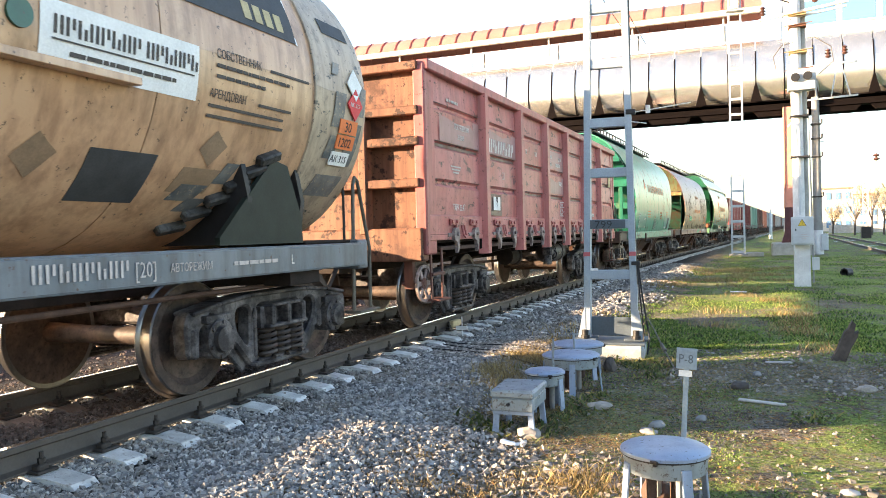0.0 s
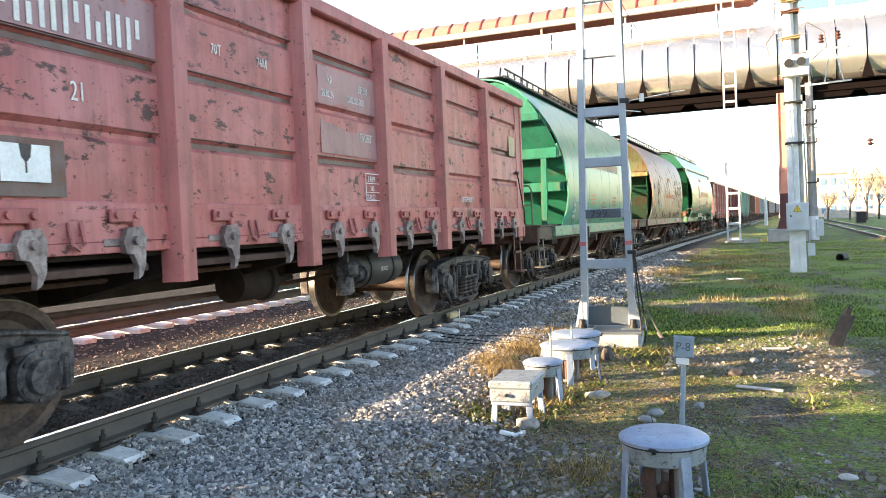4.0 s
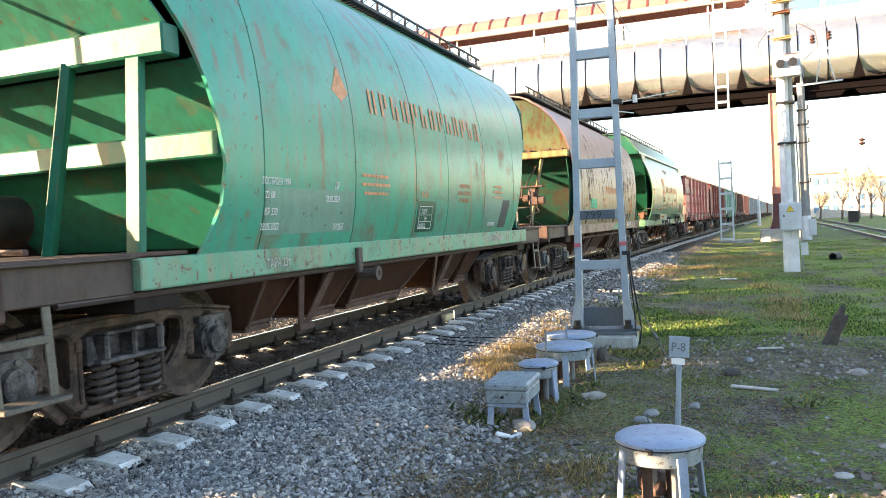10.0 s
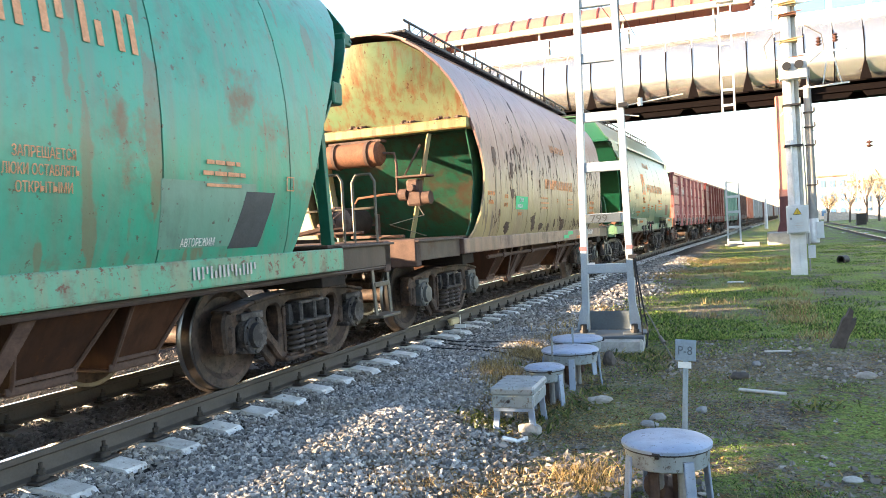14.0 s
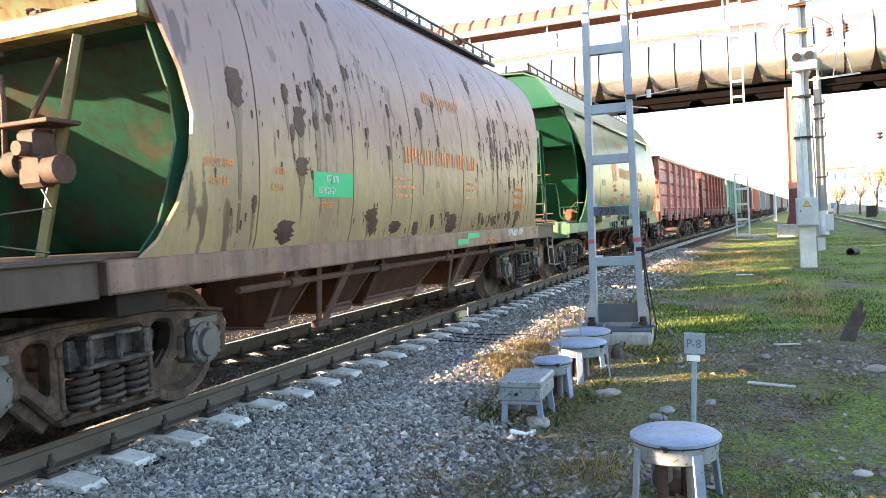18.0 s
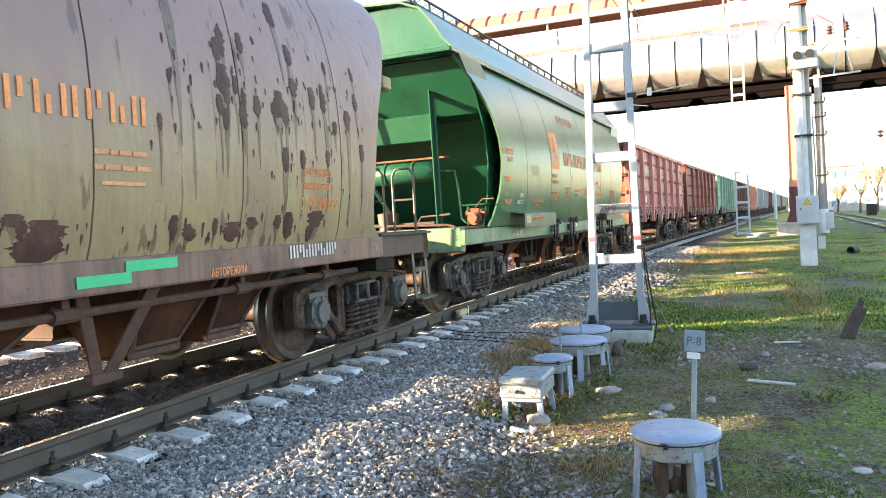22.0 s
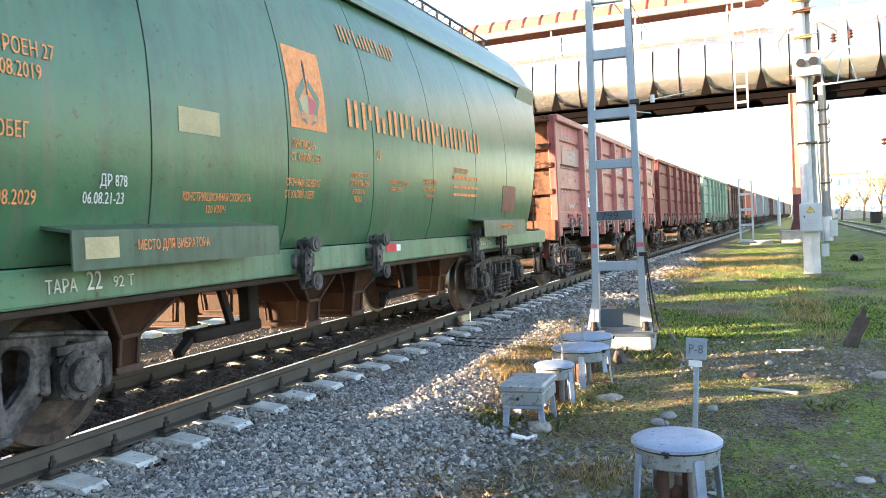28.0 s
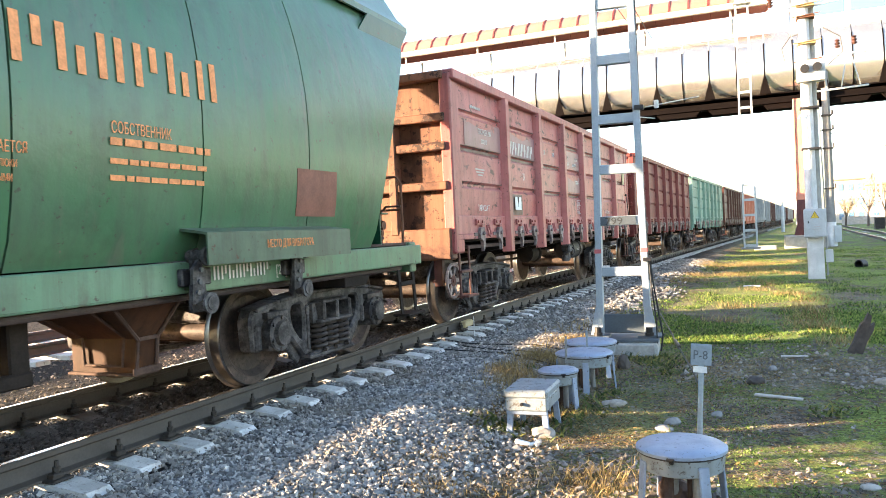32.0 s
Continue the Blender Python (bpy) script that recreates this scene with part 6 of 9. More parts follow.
        hook = Geo().prism([(-0.06, 1.36), (0.06, 1.37), (0.10, 1.29), (0.085, 1.21), (0.08, 1.12), (0.045, 1.05), (0.01, 1.03), (0.02, 1.11), (-0.02, 1.19), (-0.08, 1.2), (-0.10, 1.28)], (0.01, 0.05, 0), (0, 1, 0), (0, 0, 1), 0.045)
        hook = hook.box((-0.03, -0.02, 1.27), (0.05, 0.30, 0.05), None, 0.008).cyl((0, 0.05, 1.28), (0.06, 0.05, 1.28), 0.028, 10).mesh("hook", M["latch_steel"])
        ring = Geo().tube([(0, -0.045, 1.4), (0.03, -0.045, 1.26), (0.03, 0, 1.235), (0.03, 0.045, 1.26), (0, 0.045, 1.4)], 0.014, 6).mesh("hatch_ring", Q)
        for a, b in zip((-6.1, *POSTS), (*POSTS, 6.1)):
            for s in (-1, 1):
                for d in (-0.38, 0.38):
                    hl = part("hatch_latch", latch, None, w, at=pose(s * 1.525, (a + b) / 2 + d, 0, 0, 0, 0 if s > 0 else 180))
                    part("hook", hook, None, hl, "worn steel hook")
                if level == 2:
                    part("hatch_ring", ring, None, w, at=pose(s * 1.51, (a + b) / 2, 0, 0, 0, 0 if s > 0 else 180))
                    part("floor_hatch", Geo().box((s * 0.85, (a + b) / 2, 1.12), (1.2, 1.3, 0.05), Matrix.Rotation(s * 0.04, 3, "Y")), M["rust_dark"], w)
    if level == 2:
        res = part("air_reservoir", Geo().lathe([(-0.62, 0.02), (-0.6, 0.14), (-0.52, 0.20), (0.52, 0.20), (0.6, 0.14), (0.62, 0.02)], (1.05, 1.2, 0.83), (0, 1, 0), 20), M["reservoir"], w, "dark air reservoir under the floor")
        for q in (-0.29, 0.29):
            part("strap", Geo().lathe([(q - 0.03, 0.205), (q - 0.03, 0.215), (q + 0.03, 0.215), (q + 0.03, 0.205)], (1.05, 1.2, 0.83), (0, 1, 0), 20, True), M["black"], res)
        part("brake_cylinder", Geo().lathe([(-0.35, 0.02), (-0.33, 0.17), (0.1, 0.17), (0.12, 0.2), (0.2, 0.2), (0.22, 0.05), (0.7, 0.03)], (0.7, -0.6, 0.82), (0, 1, 0), 18), M["under"], w)
        part("valve_box", Geo().box((1.2, 0.42, 0.86), (0.2, 0.2, 0.16), None, 0.03).box((1.22, 0.35, 0.70), (0.14, 0.16, 0.2), None, 0.03).cyl((1.2, 0.3, 0.60), (1.2, 0.3, 0.72), 0.07, 12).cyl((1.25, 0.5, 0.8), (1.25, 0.66, 0.8), 0.07, 12).cyl((1.25, 0.6, 0.8), (1.25, 0.63, 0.8), 0.10, 12).beam((1.2, 0.36, 1.16), (1.2, 0.36, 0.9), 0.03, 0.1), M["bogie"], w)
        part("brake_rod", Geo().tube([(0.35, -3.4, 0.75), (0.4, 0.0, 0.72), (0.3, 3.4, 0.75)], 0.025, 6).tube([(0.9, -4.9, 1.0), (0.92, 0, 1.0), (0.9, 4.9, 1.0)], 0.02, 6), M["rust_dark"], w)
        hw = part("hand_wheel", Geo().lathe([(0.0, 0.20), (0.02, 0.235), (0.05, 0.235), (0.05, 0.20)], (1.36, -6.3, 0.67), (1, 0, 0), 26, True), M["latch_steel"], w, "grey-pink spoked hand wheel of the brake")
        part("hub", Geo().cyl((1.1, -6.3, 0.67), (1.41, -6.3, 0.67), 0.03, 10).cyl((1.37, -6.3, 0.67), (1.40, -6.3, 0.67), 0.075, 16).beam((1.2, -6.3, 1.1), (1.2, -6.3, 0.6), 0.08, 0.12), M["gondola_brown"], hw)
        for i in range(6):
            a = i * math.pi / 3
            part("spoke", Geo().beam((1.385, -6.3, 0.67), (1.385, -6.3 + 0.21 * math.cos(a), 0.67 + 0.21 * math.sin(a)), 0.06, 0.02, (1, 0, 0)), M["latch_steel"], hw)
    for y in (-4.325, 4.325):
        bogie(w, y, "bogie", "bogie", 2 if level == 2 else 1)
    if level:
        couplers(w, G_LEN, G_LEN)
    return w


# ---- covered hopper wagon ----
H_BASE, H_LEN = 9.188, 6.69
XS_OLD = ((1.16, 1.50), (1.30, 1.55), (1.55, 1.60), (1.85, 1.625), (2.15, 1.63), (2.45, 1.615), (2.75, 1.575), (3.0, 1.52), (3.25, 1.44), (3.5, 1.32), (3.72, 1.16), (3.92, 0.96), (4.08, 0.70), (4.18, 0.42), (4.22, 0.0))
END_OLD = ((1.16, 4.40), (1.5, 4.22), (1.85, 4.17), (2.3, 4.27), (2.8, 4.5), (3.2, 4.8), (3.5, 5.15), (3.72, 5.35), (4.3, 5.4))
XS_NEW = ((1.20, 1.48), (1.38, 1.55), (1.65, 1.60), (1.95, 1.625), (2.25, 1.63), (2.55, 1.615), (2.85, 1.57), (3.15, 1.50), (3.45, 1.40), (3.70, 1.29))
END_RUSTY = ((1.16, 5.2), (1.36, 4.97), (1.65, 4.84), (2.0, 4.72), (2.27, 4.74), (2.55, 4.85), (2.85, 4.98), (3.25, 5.07), (3.6, 5.22), (3.9, 5.32), (4.3, 5.38))
END_TAIL = ((1.20, 4.85), (1.6, 4.9), (2.1, 5.05), (2.6, 5.3), (3.0, 5.6), (3.4, 5.95), (3.75, 6.25))
END_OLD_TAIL = ((1.16, 3.62), (1.29, 3.66), (1.78, 3.86), (2.35, 4.1), (2.93, 4.48), (3.4, 4.85), (3.8, 5.15), (4.3, 5.4))
END_RUSTY_TAIL = ((1.16, 4.3), (1.3, 4.08), (1.56, 4.0), (2.1, 4.07), (2.49, 4.2), (3.0, 4.53), (3.5, 4.9), (3.9, 5.2), (4.3, 5.38))
END_RUSTY_FAR = ((1.16, 4.25), (1.8, 4.42), (2.9, 4.78), (3.75, 5.15), (4.3, 5.38))
END_NEW_FAR = ((1.20, 4.5), (1.5, 4.7), (2.4, 5.2), (3.3, 5.66), (3.75, 6.1))
END_NEW = ((1.20, 5.45), (1.4, 5.36), (1.7, 5.2), (2.14, 5.09), (2.5, 5.12), (2.91, 5.29), (3.25, 5.57), (3.55, 5.95), (3.75, 6.2))


# along the frame: front end, sill from and to, rear end, coupling planes
LAYOUT = {"old": (-6.1, -5.0, 4.5, 5.7, 6.6, 6.05), "rusty": (-6.95, -5.47, 4.3, 5.65, 7.35, 6.25), "new": (-6.54, -6.54, 5.98, 5.98, 7.1, 6.62)}


def interp(table):
    xs, ys = [a for a, _ in table], [b for _, b in table]
    return lambda z: float(np.interp(z, xs, ys))


def fine(table, n):
    z0, z1 = table[0][0], table[-1][0]
    return [z0 + (z1 - z0) * i / (n - 1) for i in range(n)]


def hopper(label, style, paint, end_paint, sill_paint, seams, bog, box, pivots):
    new_style = style == "new"
    XS = XS_NEW if new_style else XS_OLD
    lay = LAYOUT[style]
    hw = interp(XS)
    fore = interp(END_NEW if new_style else END_RUSTY if style == "rusty" else END_OLD)
    fore_far = interp(END_NEW_FAR if new_style else END_RUSTY_FAR if style == "rusty" else END_OLD)
    ye = interp(END_TAIL if new_style else END_RUSTY_TAIL if style == "rusty" else END_OLD_TAIL)
    zs = fine(XS, 16) if new_style else [a for a, _ in XS]
    w = thing("hopper_wagon", label, "wagon", group="wagons of the freight train")
    P, E, S = M[paint], M[end_paint], M[sill_paint]
    side = [z for z in zs if z < 4.1]
    for s in (-1, 1):
        cuts = [None, *seams, None]
        front = fore if s > 0 else fore_far
        for a, b in zip(cuts, cuts[1:]):
            rows = []
            for z in side:
                y0 = -front(z) if a is None else a + 0.007
                y1 = ye(z) if b is None else b - 0.007
                rows.append([(s * hw(z), y0 + (y1 - y0) * i / 4, z) for i in range(5)])
            part("side_panel", Geo().sheet(rows, 0.03), P, w)
        part("seam_backing", Geo().sheet([[(s * (hw(z) - 0.025), -front(z) + 0.42, z), (s * (hw(z) - 0.025), ye(z) - 0.1, z)] for z in side], 0.012), M["under"], w)
        mid, ln = (lay[1] + lay[2]) / 2, lay[2] - lay[1]
        part("side_sill", Geo().box((s * 1.50, mid, 1.08), (0.09, ln, 0.21), None, 0.01).box((s * 1.46, mid, 0.985), (0.16, ln, 0.03)), S, w, "long side sill")
        for a, b in ((lay[0], lay[1]), (lay[2], lay[3])):
            if b - a > 0.1:
                part("frame_side", Geo().box((s * 1.44, (a + b) / 2, 1.07), (0.08, b - a - 0.01, 0.24), None, 0.01).box((s * 1.46, (a + b) / 2, 1.195), (0.14, b - a - 0.01, 0.025)), M["frame"], w, "dark end of the underframe")
    if new_style:
        roof = ((1.36, 3.68), (1.36, 3.74), (1.24, 3.86), (1.08, 4.12), (0.9, 4.34), (0.6, 4.46), (0.0, 4.5))
        L = 6.25
    else:
        roof = ((0.78, 4.05), (0.55, 4.15), (0.3, 4.2), (0.0, 4.22))
        L = 5.38
    full = [(x, z) for x, z in roof] + [(-x, z) for x, z in reversed(roof[:-1])]
    part("roof", Geo().sheet([[(x, y, z + 0.01) for x, z in full] for y in (-L, -L / 2, 0, L / 2, L)], 0.03), P, w)
    top = roof[-1][1]
    wk = Geo()
    for s in (-1, 1):
        wk.box((s * 0.62, 0, top + 0.22), (0.03, 2 * L - 0.6, 0.035)).box((s * 0.62, 0, top + 0.06), (0.05, 2 * L - 0.6, 0.05))
        for k in range(22):
            y = -L + 0.5 + (2 * L - 1.0) * k / 21
            wk.box((s * 0.62, y, top + 0.13), (0.03, 0.04, 0.2))
    for k in range(90):
        wk.box((0, -L + 0.45 + (2 * L - 0.9) * k / 89, top + 0.10), (1.15, 0.07, 0.03))
    for s in (-1, 1):
        for k in range(44):
            wk.beam((s * 0.62, -L + 0.5 + (2 * L - 1.0) * k / 44, top + 0.07), (s * 0.62, -L + 0.5 + (2 * L - 1.0) * (k + 1) / 44, top + 0.2), 0.012, 0.012)
    part("roof_walkway", wk, M["black"], w, "black grated roof walkway")
    for k in range(4):
        part("roof_hatch", Geo().lathe([(0, 0.3), (0.12, 0.3), (0.16, 0.24), (0.17, 0.02)], (0, -3.6 + 2.4 * k, top + 0.08), (0, 0, 1), 18), E, w)
    # underframe
    part("centre_sill", Geo().box((0, (lay[0] + lay[3]) / 2, 0.98), (0.44, lay[3] - lay[0], 0.34)), M["under"], w)
    for e in (-1, 1):
        tip = lay[3] if e > 0 else -lay[0]
        part("end_sill", Geo().box((0, e * (tip - 0.08), 1.05), (2.96, 0.16, 0.34), None, 0.015), M["rust_dark"] if style != "new" else S, w)
        part("platform", Geo().box((0, e * (tip + 4.35) / 2, 1.205), (2.86, tip - 4.45, 0.03)), M["rust_dark"], w, "rusty end platform")
        part("bogie_beam", Geo().box((0, pivots[e > 0], 0.94), (2.9, 0.45, 0.24)), M["under"], w)
        hopper_end(w, e, style, hw, fore if e < 0 else ye, fore_far if e < 0 else ye, E, tip)
    # discharge pockets
    # each narrows to a short upright foot: top from and to, foot from and to
    if new_style:
        chutes, foot, stays = ((-4.1, -3.1, -3.62, -3.45), (-1.95, -1.0, -1.24, -1.05), (-0.80, 0.16, -0.34, -0.15), (1.38, 2.3, 2.06, 2.25)), 0.41, (-2.42, 0.86)
    else:
        chutes, foot, stays = ((-3.3, -2.72, -3.25, -2.95), (-2.35, -1.5, -2.16, -1.75), (-1.45, 0.6, -1.41, -0.08), (1.0, 1.9, 1.2, 1.65), (1.95, 2.6, 2.0, 2.4)), 0.46, (-2.53, 0.82)
    knee = 0.65 if new_style else foot + 0.06
    for t0, t1, b0, b1 in chutes:
        for s in (-1, 1):
            inner = 0.45 if new_style else 0.62
            a = [(s * 0.3, t0, 1.1), (s * 1.42, t0, 1.1), (s * 1.42, t1, 1.1), (s * 0.3, t1, 1.1)]
            b = [(s * inner, b0, knee), (s * 1.08, b0, knee), (s * 1.08, b1 + 0.02, knee), (s * inner, b1 + 0.02, knee)]
            c = [(s * inner, b0, foot), (s * 1.05, b0, foot), (s * 1.05, b1, foot), (s * inner, b1, foot)]
            pk = Geo().add(a + b + c, [(0, 1, 5, 4), (1, 2, 6, 5), (2, 3, 7, 6), (3, 0, 4, 7), (4, 5, 9, 8), (5, 6, 10, 9), (6, 7, 11, 10), (7, 4, 8, 11), (8, 9, 10, 11), (0, 1, 2, 3)])
            pocket = part("discharge_pocket", pk, M["pocket"], w, "dark rusty discharge pocket")
            mid = (inner + 1.05) / 2
            part("pocket_door", Geo().box((s * mid, (b0 + b1) / 2, foot - 0.012), (1.1 - inner, b1 - b0 + 0.06, 0.022)).box((s * 1.07, (b0 + b1) / 2, foot + 0.01), (0.02, b1 - b0 + 0.08, 0.05)), M["rust_dark"], pocket, "flat discharge door")
            part("seam", Geo().beam((s * 1.09, b0, knee), (s * 1.09, b1 + 0.02, knee), 0.02, 0.03), M["rust_dark"], pocket)
            for q0, q1 in ((t0, b0), (t1, b1)):
                part("corner_angle", Geo().tube([(s * 1.425, q0, 1.1), (s * 1.09, q1, knee), (s * 1.06, q1, foot)], 0.016, 6), M["rust_dark"], pocket)
            if new_style:
                part("face_rim", Geo().tube([(s * 0.5, t0 * 0.9 + b0 * 0.1 - 0.02, 1.02), (s * 0.58, b0 - 0.02, knee + 0.02), (s * 0.60, b0 - 0.02, foot + 0.05), (s * 0.95, b0 - 0.02, foot + 0.05), (s * 0.98, b0 - 0.02, knee + 0.02), (s * 1.15, t0 * 0.8 + b0 * 0.2 - 0.02, 0.98)], 0.012, 6), M["rust_dark"], pocket)
    for y in stays:
        for s in (-1, 1):
            if new_style:
                stay = part("stay_frame", Geo().box((s * 1.12, y + 0.0, 0.92), (0.12, 0.56, 0.07), None, 0.01).box((s * 1.12, y - 0.14, 0.555), (0.14, 0.84, 0.09), None, 0.012), M["under"], w, "dark rusty frame of bars between the pockets")
                part("stay_leg", Geo().box((s * 1.12, y + 0.2, 0.74), (0.12, 0.14, 0.33), None, 0.012), M["under"], stay)
                part("stay_leg", Geo().beam((s * 1.15, y - 0.20, 0.90), (s * 1.15, y - 0.08, 0.57), 0.06, 0.05, (1, 0, 0)), M["under"], stay)
                part("stay_arm", Geo().beam((s * 1.12, y - 0.53, 0.56), (s * 1.2, y - 0.78, 0.46), 0.07, 0.05), M["under"], stay)
            else:
                part("brace", Geo().beam((s * 1.42, y - 0.34, 1.0), (s * 1.2, y - 0.05, 0.42), 0.10, 0.02, (1, 0, 0)).beam((s * 1.42, y + 0.30, 1.0), (s * 1.2, y + 0.05, 0.42), 0.10, 0.02, (1, 0, 0)).box((s * 1.2, y, 0.40), (0.09, 0.26, 0.07), None, 0.01), M["rust_dark"], w, "V-shaped stay of flat bars")
    if style == "old":
        part("drain_valve", Geo().box((1.56, -2.0, 1.0), (0.05, 0.1, 0.26), None, 0.01).cyl((1.5, -1.9, 0.86), (1.72, -1.9, 0.86), 0.055, 14).lathe([(0.0, 0.03), (0.0, 0.075), (0.03, 0.075), (0.03, 0.03)], (1.70, -1.9, 0.86), (1, 0, 0), 14, True), M["frame"], w, "dark round valve under the sill")
    if style == "rusty":
        part("shaft", Geo().tube([(1.36, -4.0, 0.86), (1.36, 4.0, 0.86)], 0.03, 8), M["rust_dark"], w, "long brown operating shaft")
    else:
        part("sill_pipe", Geo().tube([(1.45, -5.6, 0.94), (1.45, 5.6, 0.94)], 0.026, 8), M["frame"], w, "pipe along the sill")
    for y in (-3.2, -1.5, 0.4, 2.1, 3.4) if style == "rusty" else ():
        part("shaft_bracket", Geo().box((1.36, y, 0.92), (0.06, 0.06, 0.2)).cyl((1.36, y - 0.09, 0.86), (1.36, y + 0.09, 0.86), 0.05, 10), M["rust_dark"], w)
    if new_style:
        for y in (-2.05, -0.75, 2.1, 3.3):
            gear = part("door_gear", Geo().prism([(-0.07, 0.84), (0.07, 0.84), (0.09, 0.95), (0.05, 1.2), (0.02, 1.28), (-0.04, 1.26), (-0.06, 1.0)], (1.60, y, 0), (0, 1, 0), (0, 0, 1), 0.025).prism([(-0.05, 0.9), (0.06, 0.92), (0.1, 1.12), (0.03, 1.2), (-0.03, 1.14)], (1.67, y - 0.09, 0), (0, 1, 0), (0, 0, 1), 0.025).box((1.57, y + 0.02, 1.08), (0.05, 0.3, 0.12), None, 0.01), M["bogie"], w, "dark door-opening gear")
            part("gear_shaft", Geo().cyl((1.55, y, 1.22), (1.74, y, 1.22), 0.045, 12).cyl((1.70, y, 1.22), (1.73, y, 1.22), 0.07, 12), M["bogie"], gear)
            part("gear_roller", Geo().cyl((1.55, y + 0.02, 0.9), (1.72, y + 0.02, 0.9), 0.05, 12).cyl((1.69, y + 0.02, 0.9), (1.71, y + 0.02, 0.9), 0.075, 12), M["bogie"], gear)
            for q, z in ((-0.07, 1.05), (-0.09, 0.98), (-0.05, 1.13)):
                part("gear_bolt", Geo().cyl((1.68, y + q, z), (1.70, y + q, z), 0.018, 6), M["cap"], gear)
        for a, b in ((-4.6, -2.7), (2.0, 3.9)):
            vb = part("vibrator_bracket", Geo().prism([(1.54, 1.42), (1.80, 1.38), (1.80, 1.16), (1.785, 1.16), (1.785, 1.365), (1.54, 1.40)], (0, (a + b) / 2, 0), (1, 0, 0), (0, 0, 1), b - a), M["bracket_green"], w, "folded dull green bracket plate")
    for y in pivots:
        bogie(w, y, bog, box, 2)
    couplers(w, lay[4], lay[5])
    return w


def hopper_end(w, e, style, hw, ye, ye_far, E, tip):
    """Sloping end with its beams, posts, brake gear, rails and steps; e is the end's sign."""
    def slope(z0, y0, z1, y1, name, mat, n=9):
        h0, h1 = hw(min(z0, 3.7 if style == "new" else 4.1)) - 0.03, hw(z1) - 0.03
        rows = []
        for i in range(n):
            t = i / (n - 1)
            z, y = z0 + (z1 - z0) * t, y0 + (y1 - y0) * t
            h = hw(z) - 0.03
            rows.append([(h * (k / 4 - 1), e * y, z) for k in range(9)])
        return part(name, Geo().sheet(rows, 0.02), mat, w)
    if style == "new":
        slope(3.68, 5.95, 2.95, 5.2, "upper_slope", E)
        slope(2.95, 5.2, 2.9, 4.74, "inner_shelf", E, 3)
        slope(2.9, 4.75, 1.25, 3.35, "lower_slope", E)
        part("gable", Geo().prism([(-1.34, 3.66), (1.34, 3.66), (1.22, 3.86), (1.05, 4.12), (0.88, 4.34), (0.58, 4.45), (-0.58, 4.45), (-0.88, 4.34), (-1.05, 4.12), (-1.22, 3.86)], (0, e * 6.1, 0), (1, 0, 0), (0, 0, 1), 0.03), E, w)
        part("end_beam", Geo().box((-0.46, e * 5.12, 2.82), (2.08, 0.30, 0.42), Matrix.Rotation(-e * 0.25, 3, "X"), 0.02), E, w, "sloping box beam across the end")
        if e < 0:
            part("end_hood", Geo().box((0, e * 6.1, 3.72), (2.7, 0.35, 0.06)), E, w)
        for s in (-1, 1):
            part("wing_plate", Geo().prism([((ye if s > 0 else ye_far)(z) - 0.02, z) for z in (1.22, 1.7, 2.2, 2.7, 3.2, 3.68)] + [(5.2, 3.68), (4.0, 2.5), (3.3, 1.22)], (s * 1.40, 0, 0), (0, e, 0), (0, 0, 1), 0.02), E, w)
        part("end_post", Geo().beam((0.72, e * 5.45, 1.2), (0.72, e * 5.52, 3.66), 0.07, 0.04).beam((0.69, e * 5.49, 1.2), (0.69, e * 5.56, 3.66), 0.02, 0.07), E, w)
        part("end_stay", Geo().beam((-0.2, e * 4.95, 1.2), (-1.3, e * 5.9, 3.6), 0.05, 0.05), E, w)
        res = part("air_reservoir", Geo().lathe([(-0.72, 0.02), (-0.70, 0.12), (-0.62, 0.165), (0.5, 0.165), (0.58, 0.12), (0.6, 0.02)], (0.05, e * 5.35, 2.1), (1, 0, 0), 20), E, w, "green air reservoir")
        for q in (-0.26, 0.22):
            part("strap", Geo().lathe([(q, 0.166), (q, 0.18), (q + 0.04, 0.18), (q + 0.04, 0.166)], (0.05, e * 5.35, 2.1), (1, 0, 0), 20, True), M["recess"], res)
        part("shelf_angle", Geo().box((0.1, e * 5.35, 2.3), (1.5, 0.1, 0.03)), M["rust"], w)
        part("valve_pipe", Geo().tube([(0.68, e * 5.35, 2.1), (0.95, e * 5.35, 2.08), (1.0, e * 5.35, 1.8), (1.03, e * 5.35, 1.35), (1.1, e * 5.35, 1.28)], 0.02, 8), E, w)
        valve = part("brake_valve", Geo().box((1.25, e * 5.3, 1.38), (0.20, 0.16, 0.22), None, 0.03).cyl((1.25, e * 5.36, 1.34), (1.25, e * 5.5, 1.34), 0.075, 14).lathe([(0, 0.05), (0, 0.10), (0.03, 0.10), (0.03, 0.05)], (1.25, e * 5.40, 1.34), (0, e, 0), 14).cyl((1.1, e * 5.32, 1.42), (1.42, e * 5.32, 1.42), 0.05, 12), M["rust"], w, "rusty brake valve")
        part("bracket_plate", Geo().box((1.25, e * 5.22, 1.36), (0.36, 0.02, 0.34)).box((1.25, e * 5.28, 1.545), (0.42, 0.16, 0.02)), E, valve)
        for a, z in ((1.14, 1.46), (1.36, 1.46), (1.14, 1.28), (1.36, 1.28)):
            part("bolt", Geo().cyl((a, e * 5.22, z), (a, e * 5.4, z), 0.016, 6), M["rust_dark"], valve)
        part("valve_lever", Geo().tube([(1.28, e * 5.4, 1.5), (1.4, e * 5.42, 1.62), (1.58, e * 5.42, 1.62)], 0.012, 6), M["rust_dark"], valve)
